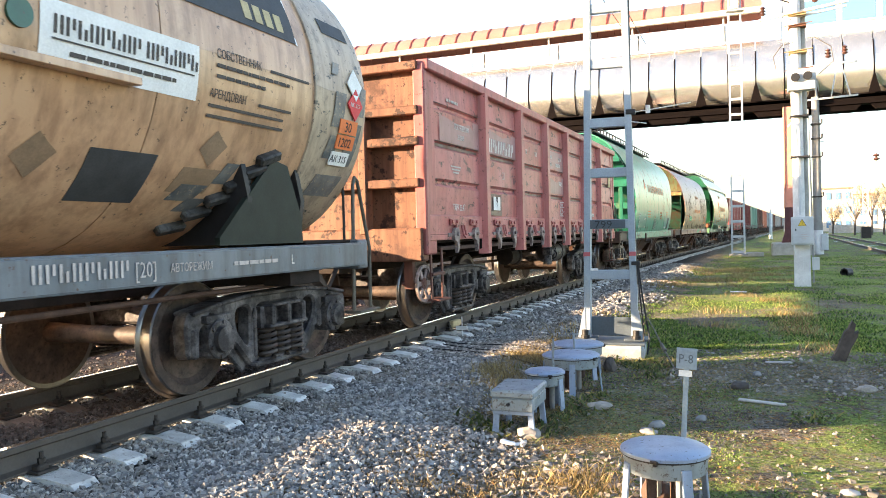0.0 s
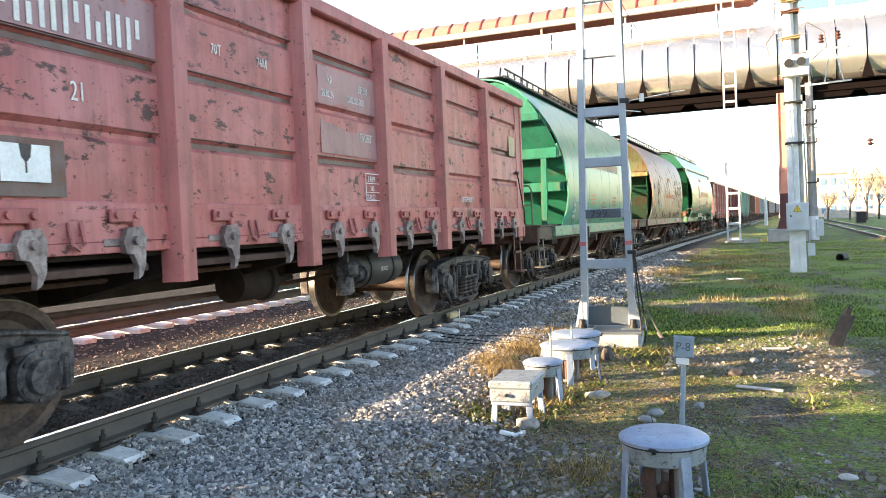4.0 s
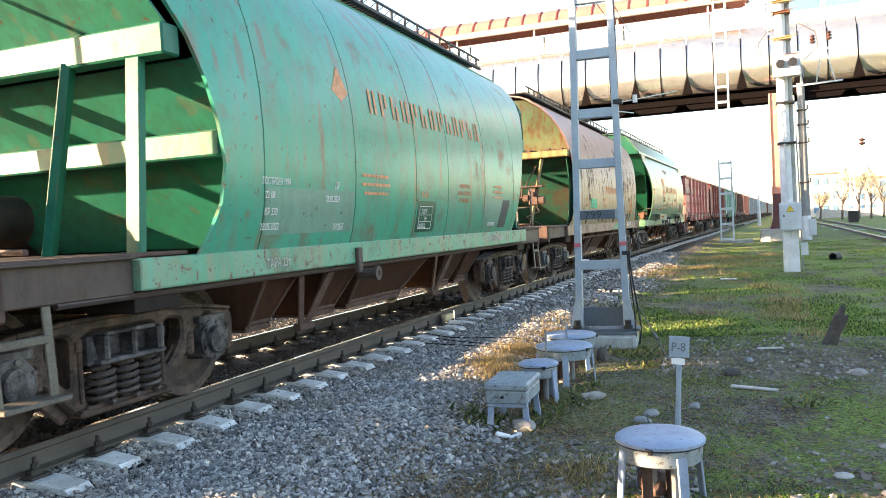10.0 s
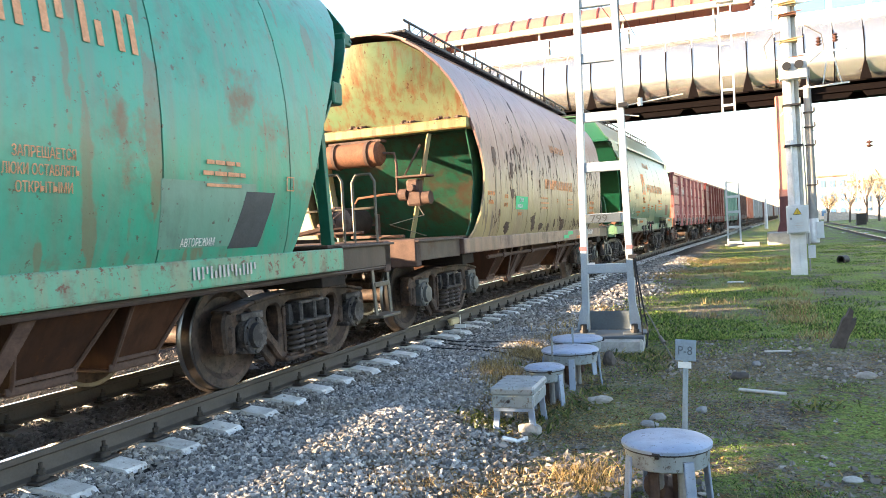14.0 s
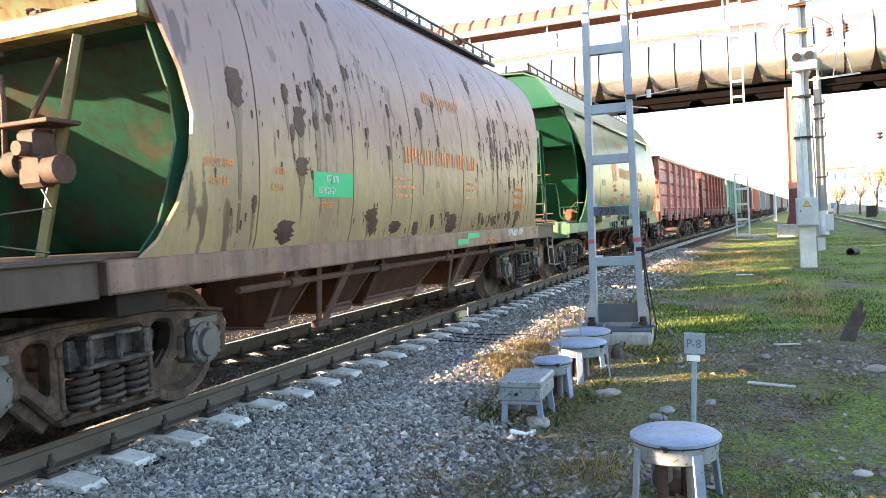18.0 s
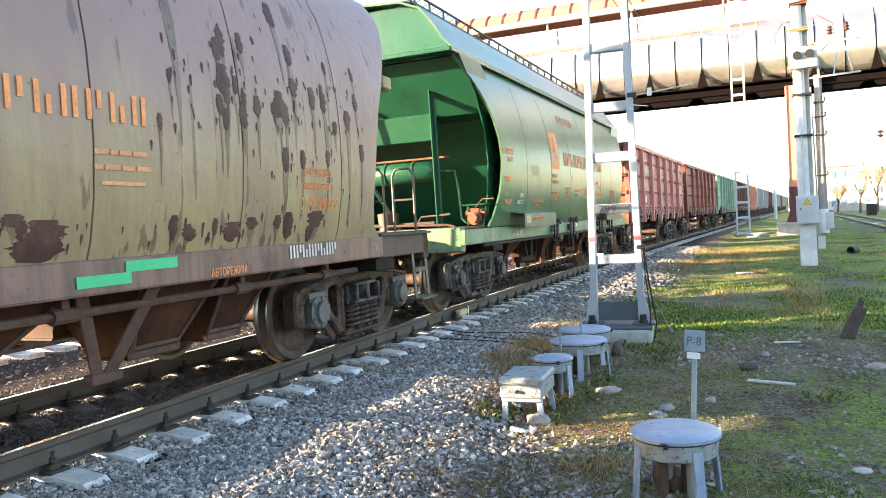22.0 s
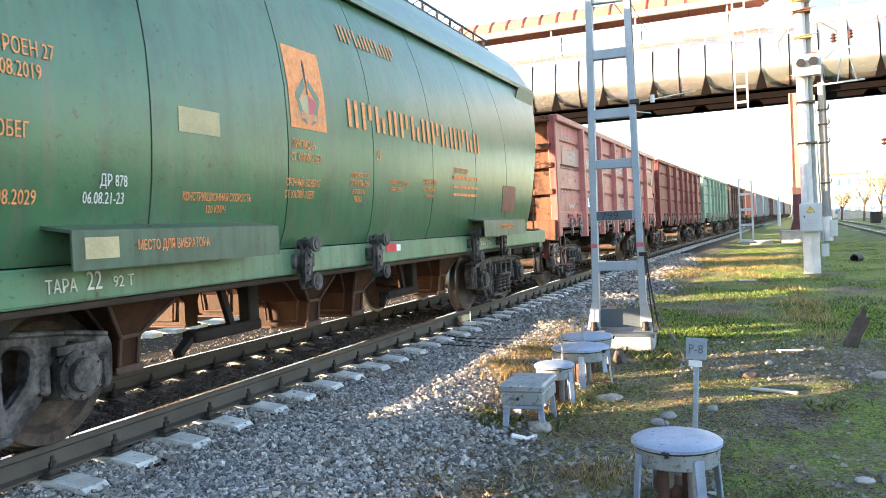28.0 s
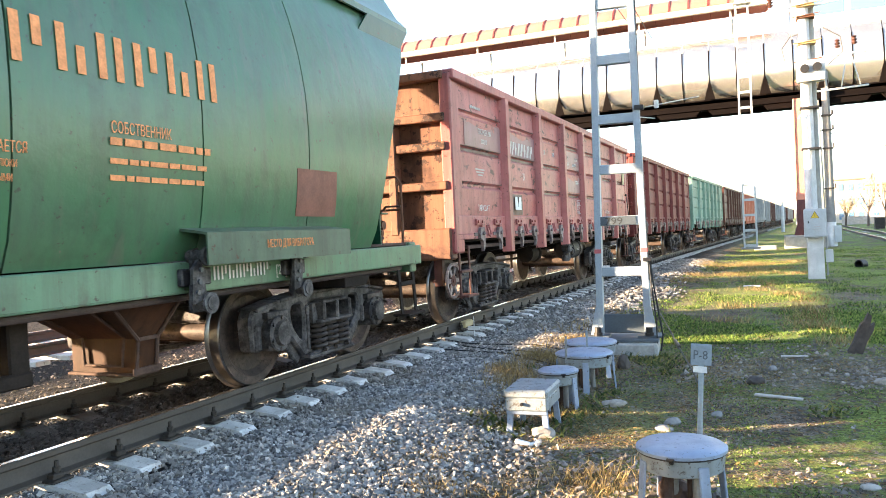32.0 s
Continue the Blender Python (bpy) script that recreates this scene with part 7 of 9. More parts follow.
        part("hand_brake_rod", Geo().tube([(-0.6, e * 5.6, 1.3), (0.2, e * 5.65, 1.28), (0.9, e * 5.6, 1.26), (1.02, e * 5.6, 1.22)], 0.02, 8).tube([(0.3, e * 5.5, 1.22), (0.42, e * 5.5, 1.40), (0.9, e * 5.5, 1.42)], 0.016, 8), M["rust_dark"], w)
        part("brake_drum", Geo().lathe([(-0.22, 0.03), (-0.2, 0.14), (0.12, 0.17), (0.16, 0.02)], (-0.15, e * 5.5, 1.36), (0, 0, 1), 18).box((0.0, e * 5.5, 1.3), (1.3, 0.06, 0.05)), M["frame"], w)
    else:
        rusty = style == "rusty"
        d = 0.0 if e < 0 else -0.3
        if rusty:
            rows = []
            for z in (4.1, 3.9, 3.65, 3.4, 3.15, 3.0, 2.86):
                inset = ye(z) - 0.16
                h = hw(z) - 0.05
                belly = 0.2 * min(1, max(0, (z - 2.86) / 0.5))
                rows.append([(h * (k / 6 - 1), e * (inset + belly * (1 - (k / 6 - 1) ** 2)), z) for k in range(13)])
            part("end_dome", Geo().sheet(rows, 0.02), M["dome"], w, "bulging rust-streaked end plate")
            part("end_beam", Geo().box((0, e * (4.95 + d), 2.85), (3.06, 0.22, 0.15), None, 0.02), M["olive_end"], w, "rusty box beam")
            for x, q in ((1.2, 0.2), (0.55, 0.09), (-0.3, 0.12), (-1.0, 0.1)):
                for i in range(9):
                    lump = Geo().box((x + q * math.sin(5 * i), e * (4.95 + d + 0.05 * math.cos(3 * i)), 2.94 + 0.02 * math.sin(7 * i)), (0.09, 0.07, 0.04), Matrix.Rotation(i, 3, "Z") @ Matrix.Rotation(0.4 * math.sin(3 * i), 3, "X"), 0.015)
                    part("rust_flake", lump, M["rust_dark"], w)
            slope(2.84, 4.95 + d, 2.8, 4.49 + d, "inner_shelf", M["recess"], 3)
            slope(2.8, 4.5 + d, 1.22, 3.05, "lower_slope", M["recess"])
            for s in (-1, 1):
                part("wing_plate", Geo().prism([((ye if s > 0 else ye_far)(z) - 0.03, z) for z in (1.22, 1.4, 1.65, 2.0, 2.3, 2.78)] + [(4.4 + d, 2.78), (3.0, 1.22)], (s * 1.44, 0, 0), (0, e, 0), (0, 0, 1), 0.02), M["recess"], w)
            for x0, x1 in ((-0.6, -0.92), (0.6, 0.88)):
                part("end_post", Geo().beam((x0, e * (5.15 + d), 1.2), (x1, e * (4.95 + d), 2.75), 0.09, 0.06), M["olive_end"], w)
            res = part("air_reservoir", Geo().lathe([(-0.48, 0.02), (-0.47, 0.14), (-0.42, 0.18), (0.42, 0.18), (0.47, 0.14), (0.48, 0.02)], (-0.25, e * (5.22 + d), 2.5), (1, 0, 0), 20), M["rust"], w, "rusty brown air reservoir")
            for q in (-0.3, 0.25):
                part("strap", Geo().lathe([(q, 0.181), (q, 0.2), (q + 0.05, 0.2), (q + 0.05, 0.181)], (-0.25, e * (5.22 + d), 2.5), (1, 0, 0), 20, True), M["rust_dark"], res)
            part("saddle_plate", Geo().box((-0.25, e * (5.1 + d), 2.7), (0.9, 0.2, 0.04)), M["rust_dark"], res)
            part("valve_pipe", Geo().tube([(0.24, e * (5.22 + d), 2.5), (0.42, e * (5.22 + d), 2.48), (0.46, e * (5.24 + d), 2.3), (0.45, e * (5.25 + d), 1.9), (0.6, e * (5.25 + d), 1.8)], 0.02, 8), M["rust_dark"], w)
            part("brake_valve", Geo().box((0.72, e * (5.22 + d), 1.98), (0.2, 0.18, 0.2), None, 0.03).box((0.74, e * (5.24 + d), 1.8), (0.24, 0.14, 0.22), None, 0.03).cyl((0.5, e * (5.25 + d), 1.86), (0.62, e * (5.25 + d), 1.86), 0.09, 12).cyl((0.46, e * (5.25 + d), 1.86), (0.5, e * (5.25 + d), 1.86), 0.04, 10).cyl((0.86, e * (5.24 + d), 1.8), (0.98, e * (5.24 + d), 1.8), 0.1, 12).cyl((0.72, e * (5.3 + d), 1.95), (0.72, e * (5.38 + d), 1.95), 0.05, 10).box((0.72, e * (5.2 + d), 2.12), (0.5, 0.28, 0.03)).beam((0.5, e * (5.1 + d), 2.13), (0.75, e * (5.0 + d), 2.6), 0.03, 0.03), M["rust_dark"], w, "rusty brake valve on a bracket")
        else:
            part("gable", Geo().prism([(hw(z) - 0.02, z) for z in (3.36, 3.55, 3.75, 3.9, 4.05, 4.15)] + [(-hw(z) + 0.02, z) for z in (4.15, 4.05, 3.9, 3.75, 3.55, 3.36)], (0, e * 5.25, 0), (1, 0, 0), (0, 0, 1), 0.03), E, w, "arched top of the end")
            slope(3.4, 5.15, 2.78, 4.6, "upper_slope", E)
            part("end_beam", Geo().box((0, e * 4.58, 2.70), (3.08, 0.18, 0.22), None, 0.015), E, w, "bright green box beam")
            part("top_beam", Geo().box((0, e * 5.2, 3.38), (2.7, 0.16, 0.14), None, 0.015), E, w)
            slope(2.6, 4.4, 1.22, 3.15, "lower_slope", E)
            part("lower_beam", Geo().box((0, e * 4.05, 2.02), (3.1, 0.16, 0.2), None, 0.015), E, w)
            for x0, x1 in ((-1.25, -1.25), (-0.42, -0.62), (0.42, 0.62), (1.25, 1.25)):
                part("end_post", Geo().beam((x0, e * 4.72, 1.2), (x1, e * 4.62, 2.62), 0.12, 0.07), E, w)
        part("brake_drum", Geo().lathe([(0.0, 0.02), (0.01, 0.19), (0.06, 0.22), (0.12, 0.2), (0.2, 0.1), (0.24, 0.02)], (-0.1, e * (tip - 0.95), 1.5), (0, e, 0), 20).lathe([(0.24, 0.02), (0.24, 0.06), (0.45, 0.05), (0.45, 0.01)], (-0.1, e * (tip - 0.95), 1.5), (0, e, 0), 10), M["frame"], w, "rusty ribbed brake drum")
        drum_ob = part("brake_cylinder", Geo().cyl((-0.1, e * (tip - 1.55), 1.5), (-0.1, e * (tip - 0.94), 1.5), 0.2, 18), M["under"], w)
        for k in range(8):
            q = k * math.pi / 4
            part("rib", Geo().beam((-0.1 + 0.06 * math.cos(q), e * (tip - 0.72), 1.5 + 0.06 * math.sin(q)), (-0.1 + 0.2 * math.cos(q), e * (tip - 0.84), 1.5 + 0.2 * math.sin(q)), 0.025, 0.05), M["rust_dark"], drum_ob)
        for k in range(6):
            q = k * math.pi / 3 + 0.3
            part("bolt", Geo().cyl((-0.1 + 0.205 * math.cos(q), e * (tip - 0.97), 1.5 + 0.205 * math.sin(q)), (-0.1 + 0.205 * math.cos(q), e * (tip - 0.89), 1.5 + 0.205 * math.sin(q)), 0.018, 6), M["rust_dark"], drum_ob)
        part("push_rod", Geo().tube([(-0.1, e * (tip - 0.55), 1.5), (-0.05, e * (tip - 0.3), 1.46), (0.15, e * (tip - 0.22), 1.4)], 0.025, 8), M["rust_dark"], w)
        part("brake_linkage", Geo().beam((-1.0, e * (tip - 0.35), 1.36), (0.5, e * (tip - 0.5), 1.34), 0.06, 0.03).beam((0.1, e * (tip - 0.9), 1.28), (1.0, e * (tip - 0.7), 1.26), 0.04, 0.04), M["rust_dark"], w)
        if rusty:
            part("rigging_rod", Geo().tube([(-0.3, e * 5.2, 1.3), (-0.25, e * 5.3, 1.75), (-0.15, e * 5.35, 1.85), (0.3, e * 5.35, 1.88), (0.45, e * 5.3, 1.88)], 0.018, 6), M["rust"], w, "bent rusty pipe")
            part("slack_chain", Geo().tube([(0.78, e * 5.25, 1.68), (0.86, e * 5.25, 1.55), (0.85, e * (tip - 0.6), 1.42), (0.92, e * 5.35, 1.25)], 0.009, 5), M["handrail"], w)
            part("bracket_post", Geo().beam((0.15, e * 5.3, 1.2), (0.15, e * 5.3, 1.6), 0.05, 0.02).beam((-0.25, e * 5.3, 1.45), (0.15, e * 5.3, 1.45), 0.03, 0.03), M["rust_dark"], w)
        part("brake_lever", Geo().beam((-0.6, e * (tip - 0.3), 1.32), (0.1, e * (tip - 0.48), 1.45), 0.05, 0.05).beam((-0.9, e * (tip - 0.25), 1.28), (0.2, e * (tip - 0.6), 1.42), 0.03, 0.03), M["rust_dark"], w)
    # hand rails, steps
    pipe = M["handrail"] if style != "new" else M["rust"]
    for x0, x1, top in () if style != "old" and e < 0 else ((-0.15, 0.95, 2.0), (1.08, 1.36, 1.98)):
        part("hand_rail", Geo().tube([(x0, e * (tip - 0.08), 1.2), (x0, e * (tip - 0.08), top - 0.08), (x0 + 0.05, e * (tip - 0.08), top), (x1 - 0.05, e * (tip - 0.08), top), (x1, e * (tip - 0.08), top - 0.08), (x1, e * (tip - 0.08), 1.2)], 0.017, 8).tube([(x0, e * (tip - 0.08), 1.6), (x1, e * (tip - 0.08), 1.6)], 0.014, 6), pipe, w, "bent-pipe hand rail")
    for x in () if style != "old" and e < 0 else (1.34,):
        st = Geo()
        for d in (-0.18, 0.18):
            st.beam((x + 0.1, e * (tip - 0.25) + d, 1.1), (x + 0.14, e * (tip - 0.25) + d, 0.42), 0.06, 0.02, (1, 0, 0))
        st.box((x + 0.14, e * (tip - 0.25), 0.42), (0.2, 0.44, 0.03)).box((x + 0.12, e * (tip - 0.25), 0.76), (0.04, 0.36, 0.05))
        part("step_ladder", st, M["handrail"] if style != "new" else M["under"], w, "steel step under the corner")
    # climbing rods up the end
    if style == "old":
        part("climbing_rod", Geo().tube([(-0.55, e * 5.3, 3.6), (-0.45, e * 5.3, 1.9)], 0.016, 6).tube([(-0.7, e * 5.3, 2.75), (-0.2, e * 5.3, 2.78)], 0.014, 6).tube([(-0.62, e * 5.3, 1.92), (-0.25, e * 5.3, 1.95)], 0.014, 6), M["handrail"], w)
    if style == "rusty" and e > 0:
        part("side_ladder", Geo().tube([(-1.0, 5.55, 4.1), (-0.85, 5.75, 1.2)], 0.018, 6).tube([(-0.62, 5.55, 4.1), (-0.47, 5.75, 1.2)], 0.018, 6).tube([(-0.97, 5.6, 3.3), (-0.6, 5.6, 3.3)], 0.013, 6).tube([(-0.94, 5.65, 2.6), (-0.56, 5.65, 2.6)], 0.013, 6).tube([(-0.9, 5.68, 2.2), (-0.52, 5.68, 2.2)], 0.013, 6).tube([(-0.87, 5.7, 1.75), (-0.5, 5.7, 1.75)], 0.013, 6), M["rust_dark"], w, "thin rusty end ladder")


# ---- tank wagon ----
def tank_wagon(label):
    w = thing("tank_wagon", label, "wagon", group="wagons of the freight train")
    R, cz, L = 1.5, 2.68, 4.95
    prof = lambda z: math.sqrt(max(0.01, R * R - (z - cz) ** 2))
    ring_y = (-4.95, -2.0, 0.0, 2.0, 4.02, 4.95)
    for a, b in zip(ring_y, ring_y[1:]):
        rows = []
        for k in range(49):
            t = 2 * math.pi * k / 48
            rows.append([((R + 0.0) * math.cos(t), a + 0.006, cz + R * math.sin(t)), (R * math.cos(t), b - 0.006, cz + R * math.sin(t))])
        part("barrel_ring", Geo().sheet(rows, 0.02), M["tank" if b < 4.5 else "tank_end"], w, "dirty beige barrel section")
    part("barrel_lining", Geo().cyl((0, -L, cz), (0, L, cz), R - 0.025, 48), M["under"], w)
    for e in (-1, 1):
        cap = [(0.0, R), (0.06, R - 0.01), (0.18, R - 0.08), (0.30, R - 0.25), (0.39, R - 0.5), (0.45, R - 0.85), (0.48, 0.35), (0.485, 0.02)]
        part("tank_end", Geo().lathe([(0, 0.05), *cap], (0, e * L, cz), (0, e, 0), 48), M["tank_end"], w, "dished grey-beige tank end with worn paint")
        band = []
        for k in range(49):
            t = 2 * math.pi * k / 48
            band.append([((R + 0.02) * math.cos(t), e * 3.96, cz + (R + 0.02) * math.sin(t)), ((R + 0.02) * math.cos(t), e * 4.07, cz + (R + 0.02) * math.sin(t))])
        part("hoop", Geo().sheet(band, 0.02), M["tank_end"], w, "steel strap round the barrel")
        sad = Geo()
        for y in (e * 3.95, e * 3.15):
            pts = [(-1.3, 1.24), (1.3, 1.24), (1.36, 1.62), (1.28, 2.0)] + [(1.5 * math.cos(a), cz + 1.5 * math.sin(a)) for a in (-0.45, -0.8, -1.2, -1.57, -1.94, -2.34, -2.69)] + [(-1.28, 2.0), (-1.36, 1.62)]
            sad.prism(pts, (0, y, 0), (1, 0, 0), (0, 0, 1), 0.06)
        part("saddle", sad, M["black"], w, "black saddle plate")
        for s in (-1, 1):
            part("saddle_side", Geo().prism([(2.75, 1.24), (3.95, 1.24), (3.92, 1.5), (3.72, 1.93), (3.5, 1.97), (2.75, 1.30)], (s * 1.33, 0, 0), (0, e, 0), (0, 0, 1), 0.05), M["saddle"], w, "dark green-black saddle plate")
        for k in range(6):
            z = 1.98 - 0.115 * k
            x = math.sqrt(1.5 ** 2 - (z - cz) ** 2)
            a = math.atan2(z - cz, x)
            part("saddle_block", Geo().box((x + 0.03, e * (3.42 - 0.125 * k), z), (0.11, 0.26, 0.085), Matrix.Rotation(-a, 3, "Y") @ Matrix.Rotation(e * 0.35, 3, "X"), 0.015), M["wood_block"], w, "dark scraped wooden wedge")
        part("end_sill", Geo().box((0, e * 4.95, 1.10), (2.9, 0.2, 0.3), None, 0.015), M["sill_blue"], w)
        part("bogie_beam", Geo().box((0, e * 3.9, 0.98), (2.8, 0.5, 0.24)), M["under"], w)
    for s in (-1, 1):
        sill = part("side_sill", Geo().box((s * 1.44, 0, 1.10), (0.07, 9.9, 0.22), None, 0.01), M["sill_blue"], w, "grey-blue channel sill")
        for z in (1.205, 1.0):
            part("flange", Geo().box((s * 1.40, 0, z), (0.14, 9.9, 0.03)), M["sill_blue"], sill)
    part("centre_sill", Geo().box((0, 0, 0.98), (0.5, 11.0, 0.34)), M["under"], w)
    part("platform", Geo().box((0, 4.5, 1.24), (2.7, 1.0, 0.03)), M["under"], w)
    part("walkway", Geo().beam((1.52, -1.0, 2.32), (1.52, 1.75, 2.32), 0.10, 0.05), M["tank"], w, "narrow ledge along the barrel")
    part("end_ladder", Geo().tube([(1.36, 4.88, 0.5), (1.36, 4.92, 1.82), (1.36, 4.96, 1.9), (1.36, 5.02, 1.86), (1.36, 5.26, 1.15), (1.36, 5.25, 0.5)], 0.02, 8).box((1.36, 5.07, 0.5), (0.2, 0.45, 0.03)), M["handrail"], w, "bent grey handrail over the corner step")
    part("hand_rail", Geo().tube([(1.2, 5.0, 1.2), (1.2, 5.0, 2.05), (0.4, 5.0, 2.05), (0.4, 5.0, 1.2)], 0.016, 8), M["black"], w)
    part("pipe_run", Geo().tube([(1.1, -4.5, 0.86), (1.12, 0, 0.84), (1.1, 4.5, 0.86)], 0.022, 6), M["rust_dark"], w)
    for y in (-3.9, 3.9):
        bogie(w, y, "bogie", "bogie", 2)
    couplers(w, 6.01, 6.01)
    return w, prof

# ---- the train, from the tank wagon to the far gondolas; places along the line at the start ----
tank, tank_prof = tank_wagon("dirty beige tank wagon on a grey-blue underframe")
wag_a = gondola("weathered oxide-red open gondola wagon with flaking paint", "gondola", "gondola_post", 2)
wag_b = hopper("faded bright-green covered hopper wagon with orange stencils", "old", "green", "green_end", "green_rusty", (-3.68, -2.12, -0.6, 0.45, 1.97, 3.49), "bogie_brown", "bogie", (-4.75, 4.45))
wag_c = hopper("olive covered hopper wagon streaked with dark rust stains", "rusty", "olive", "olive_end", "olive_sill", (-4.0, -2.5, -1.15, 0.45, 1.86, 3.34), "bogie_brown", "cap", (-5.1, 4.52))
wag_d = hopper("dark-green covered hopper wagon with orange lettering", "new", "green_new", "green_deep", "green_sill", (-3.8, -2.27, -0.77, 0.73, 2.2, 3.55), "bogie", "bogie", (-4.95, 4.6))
WAGONS = [(tank, 2.115, 7.8), (wag_a, 15.097, G_BASE), (wag_b, 28.547, H_BASE), (wag_c, 41.951, H_BASE), (wag_d, 55.315, H_BASE)]
wag_e = gondola("oxide-red open gondola wagon with peeling paint and rusty ends", "gondola", "gondola_post", 2)
WAGONS.append((wag_e, 68.949, G_BASE))
REST = [("gondola_dark", "dark red open gondola wagon", 1), ("gondola_teal", "pale teal open gondola wagon", 1), ("gondola_brown", "dark brown open gondola wagon", 1), ("gondola_orange", "orange-red open gondola wagon", 0),
        ("gondola_grey", "grey open gondola wagon", 0), ("gondola_grey", "light grey open gondola wagon", 0), ("gondola_brown", "dark brown open gondola wagon", 0), ("gondola_grey", "grey open gondola wagon", 0)]
first = {}
for k in range(15):
    paint, label, level = REST[k] if k < len(REST) else REST[4 + k % 4]
    key = (paint, level)
    if key in first and level == 0:
        wg = copy_thing(first[key], Matrix.Identity(4))
        wg["label"] = label
    else:
        wg = gondola(label, paint, paint, level)
        first[key] = wg
    WAGONS.append((wg, 68.949 + 13.92 * (k + 1), G_BASE))

# painted marks on the tank
p = lambda z: tank_prof(z) + 0.011
decal(tank, 1.04, 2.38, 2.30, 2.69, p, "white", "name_panel", "white painted name panel", 0.004)
pw = lambda z: p(z) + 0.004
bars(tank, 8, 1.13, 2.50, 0.11, 0.065, 0.022, pw, M["dark_text"])
bars(tank, 6, 1.86, 2.50, 0.11, 0.065, 0.022, pw, M["dark_text"])
lines(tank, [(1.12, 2.33, 2.465, 0.010), (1.25, 2.15, 2.385, 0.035)], pw, M["dark_text"])
part("badge", Geo().cyl((p(2.56) - 0.02, 0.91, 2.56), (p(2.56) + 0.012, 0.91, 2.56), 0.085, 20), M["green_deep"], tank, "round dark green badge")
decal(tank, 2.25, 3.72, 3.0, 3.42, p, "dark_patch", "dark_panel", "dark blue-black painted panel")
lines(tank, [(3.72, 3.745, 2.99, 0.42)], p, M["white"])
for k in range(4):
    lines(tank, [(3.0 + 0.15 * k, 3.1 + 0.15 * k, 3.06, 0.15)], pw, M["tan_patch"])
painted(tank, "СОБСТВЕННИК", 0.095, M["dark_text"], 2.58, 2.655, p, 0.78)
lines(tank, [(3.27, 3.86, 2.66, 0.03), (2.58, 3.55, 2.58, 0.035), (2.58, 3.2, 2.50, 0.035), (3.13, 3.6, 2.36, 0.03), (2.52, 3.5, 2.28, 0.03), (2.52, 3.52, 2.205, 0.03)], p, M["dark_text"])
painted(tank, "АРЕНДОВАН", 0.09, M["dark_text"], 2.52, 2.355, p, 0.78)
decal(tank, 1.57, 2.17, 1.57, 1.90, p, "dark_patch", "paint_patch", "dark grey overpainted patch")
for y, z, s in ((1.18, 1.83, 0.15), (2.71, 2.0, 0.15)):
    pts = [(-s, -0.03), (-0.5 * s, -0.5 * s), (0.02, -s * 0.95), (s * 0.55, -0.45 * s), (s * 1.05, 0.02), (s * 0.5, 0.45 * s), (-0.01, s * 0.85), (-0.5 * s, 0.4 * s)]
    part("paint_patch", Geo().add([(p(z) + 0.006, y, z)] + [(p(z + b) + 0.006, y + a, z + b) for a, b in pts], [(0, i + 1, (i + 1) % 8 + 1) for i in range(8)]), M["brown_patch"], tank, "brown overpainted diamond patch")
decal(tank, 2.42, 2.85, 1.66, 1.84, p, "brown_patch", "paint_patch", "brown overpainted patch", skew=0.06)
for y, z, ww, hh in ((2.62, 1.60, 0.3, 0.12), (2.95, 1.74, 0.16, 0.16), (2.75, 1.52, 0.22, 0.1)):
    decal(tank, y - ww / 2, y + ww / 2, z, z + hh, p, "worn_steel", "worn_patch", "scraped dark blue-grey patch", 0.007, 0.08)
s14 = flat(1.476)
painted(tank, "[20]", 0.15, M["dull_text"], 1.72, 1.05, s14)
bars(tank, 8, 0.95, 1.06, 0.11, 0.065, 0.028, s14, M["dull_text"])
painted(tank, "АВТОРЕЖИМ", 0.085, M["dull_text"], 2.05, 1.07, s14)
lines(tank, [(2.75, 3.35, 1.08, 0.04)], s14, M["dull_text"])
painted(tank, "L", 0.12, M["white_text"], 3.55, 1.06, s14)


# hazard plates beyond the last hoop
def hazard(y, z, w, h, mat, text, tmat, size, diamond=False):
    tilt = math.asin((z - 2.68) / 1.5)
    m = Matrix.Translation((p(z) + 0.014, y, z)) @ pose(0, 0, 0, 0, -math.degrees(tilt), 0) @ pose(0, 0, 0, 90, 0, 90)
    poly = [(0, -h), (w, 0), (0, h), (-w, 0)] if diamond else [(-w, -h), (w, -h), (w, h), (-w, h)]
    pl = part("hazard_plate", Geo().prism(poly, (0, 0, 0), (1, 0, 0), (0, 1, 0), 0.012), M[mat], tank, "orange hazard plate" if mat == "orange_plate" else "hazard diamond", at=m)
    if text:
        part("lettering", words(text, size, M[tmat]), None, pl, at=pose(-0.29 * size * len(text), -0.35 * size, 0.008))
    return pl


hazard(4.72, 2.80, 0.15, 0.16, "white", "", "dark_text", 0.1, True)
hazard(4.72, 2.60, 0.15, 0.16, "red_plate", "АК 315", "white_text", 0.06, True)
hazard(4.62, 2.37, 0.17, 0.07, "orange_plate", "30", "black_text", 0.14)
hazard(4.61, 2.22, 0.17, 0.07, "orange_plate", "1202", "black_text", 0.13)
hazard(4.58, 2.06, 0.17, 0.07, "white", "АК 315", "black_text", 0.1)
for y, z, ww, hh in ((4.40, 2.35, 0.10, 0.34), (4.35, 2.85, 0.06, 0.12), (4.5, 1.7, 0.25, 0.2), (4.72, 2.0, 0.12, 0.42), (4.36, 2.05, 0.09, 0.22), (4.86, 2.5, 0.06, 0.3)):
    decal(tank, y - ww, y + ww, z, z + hh, p, "worn_steel", "worn_patch", "worn dark patch of bare steel", 0.007, 0.06)
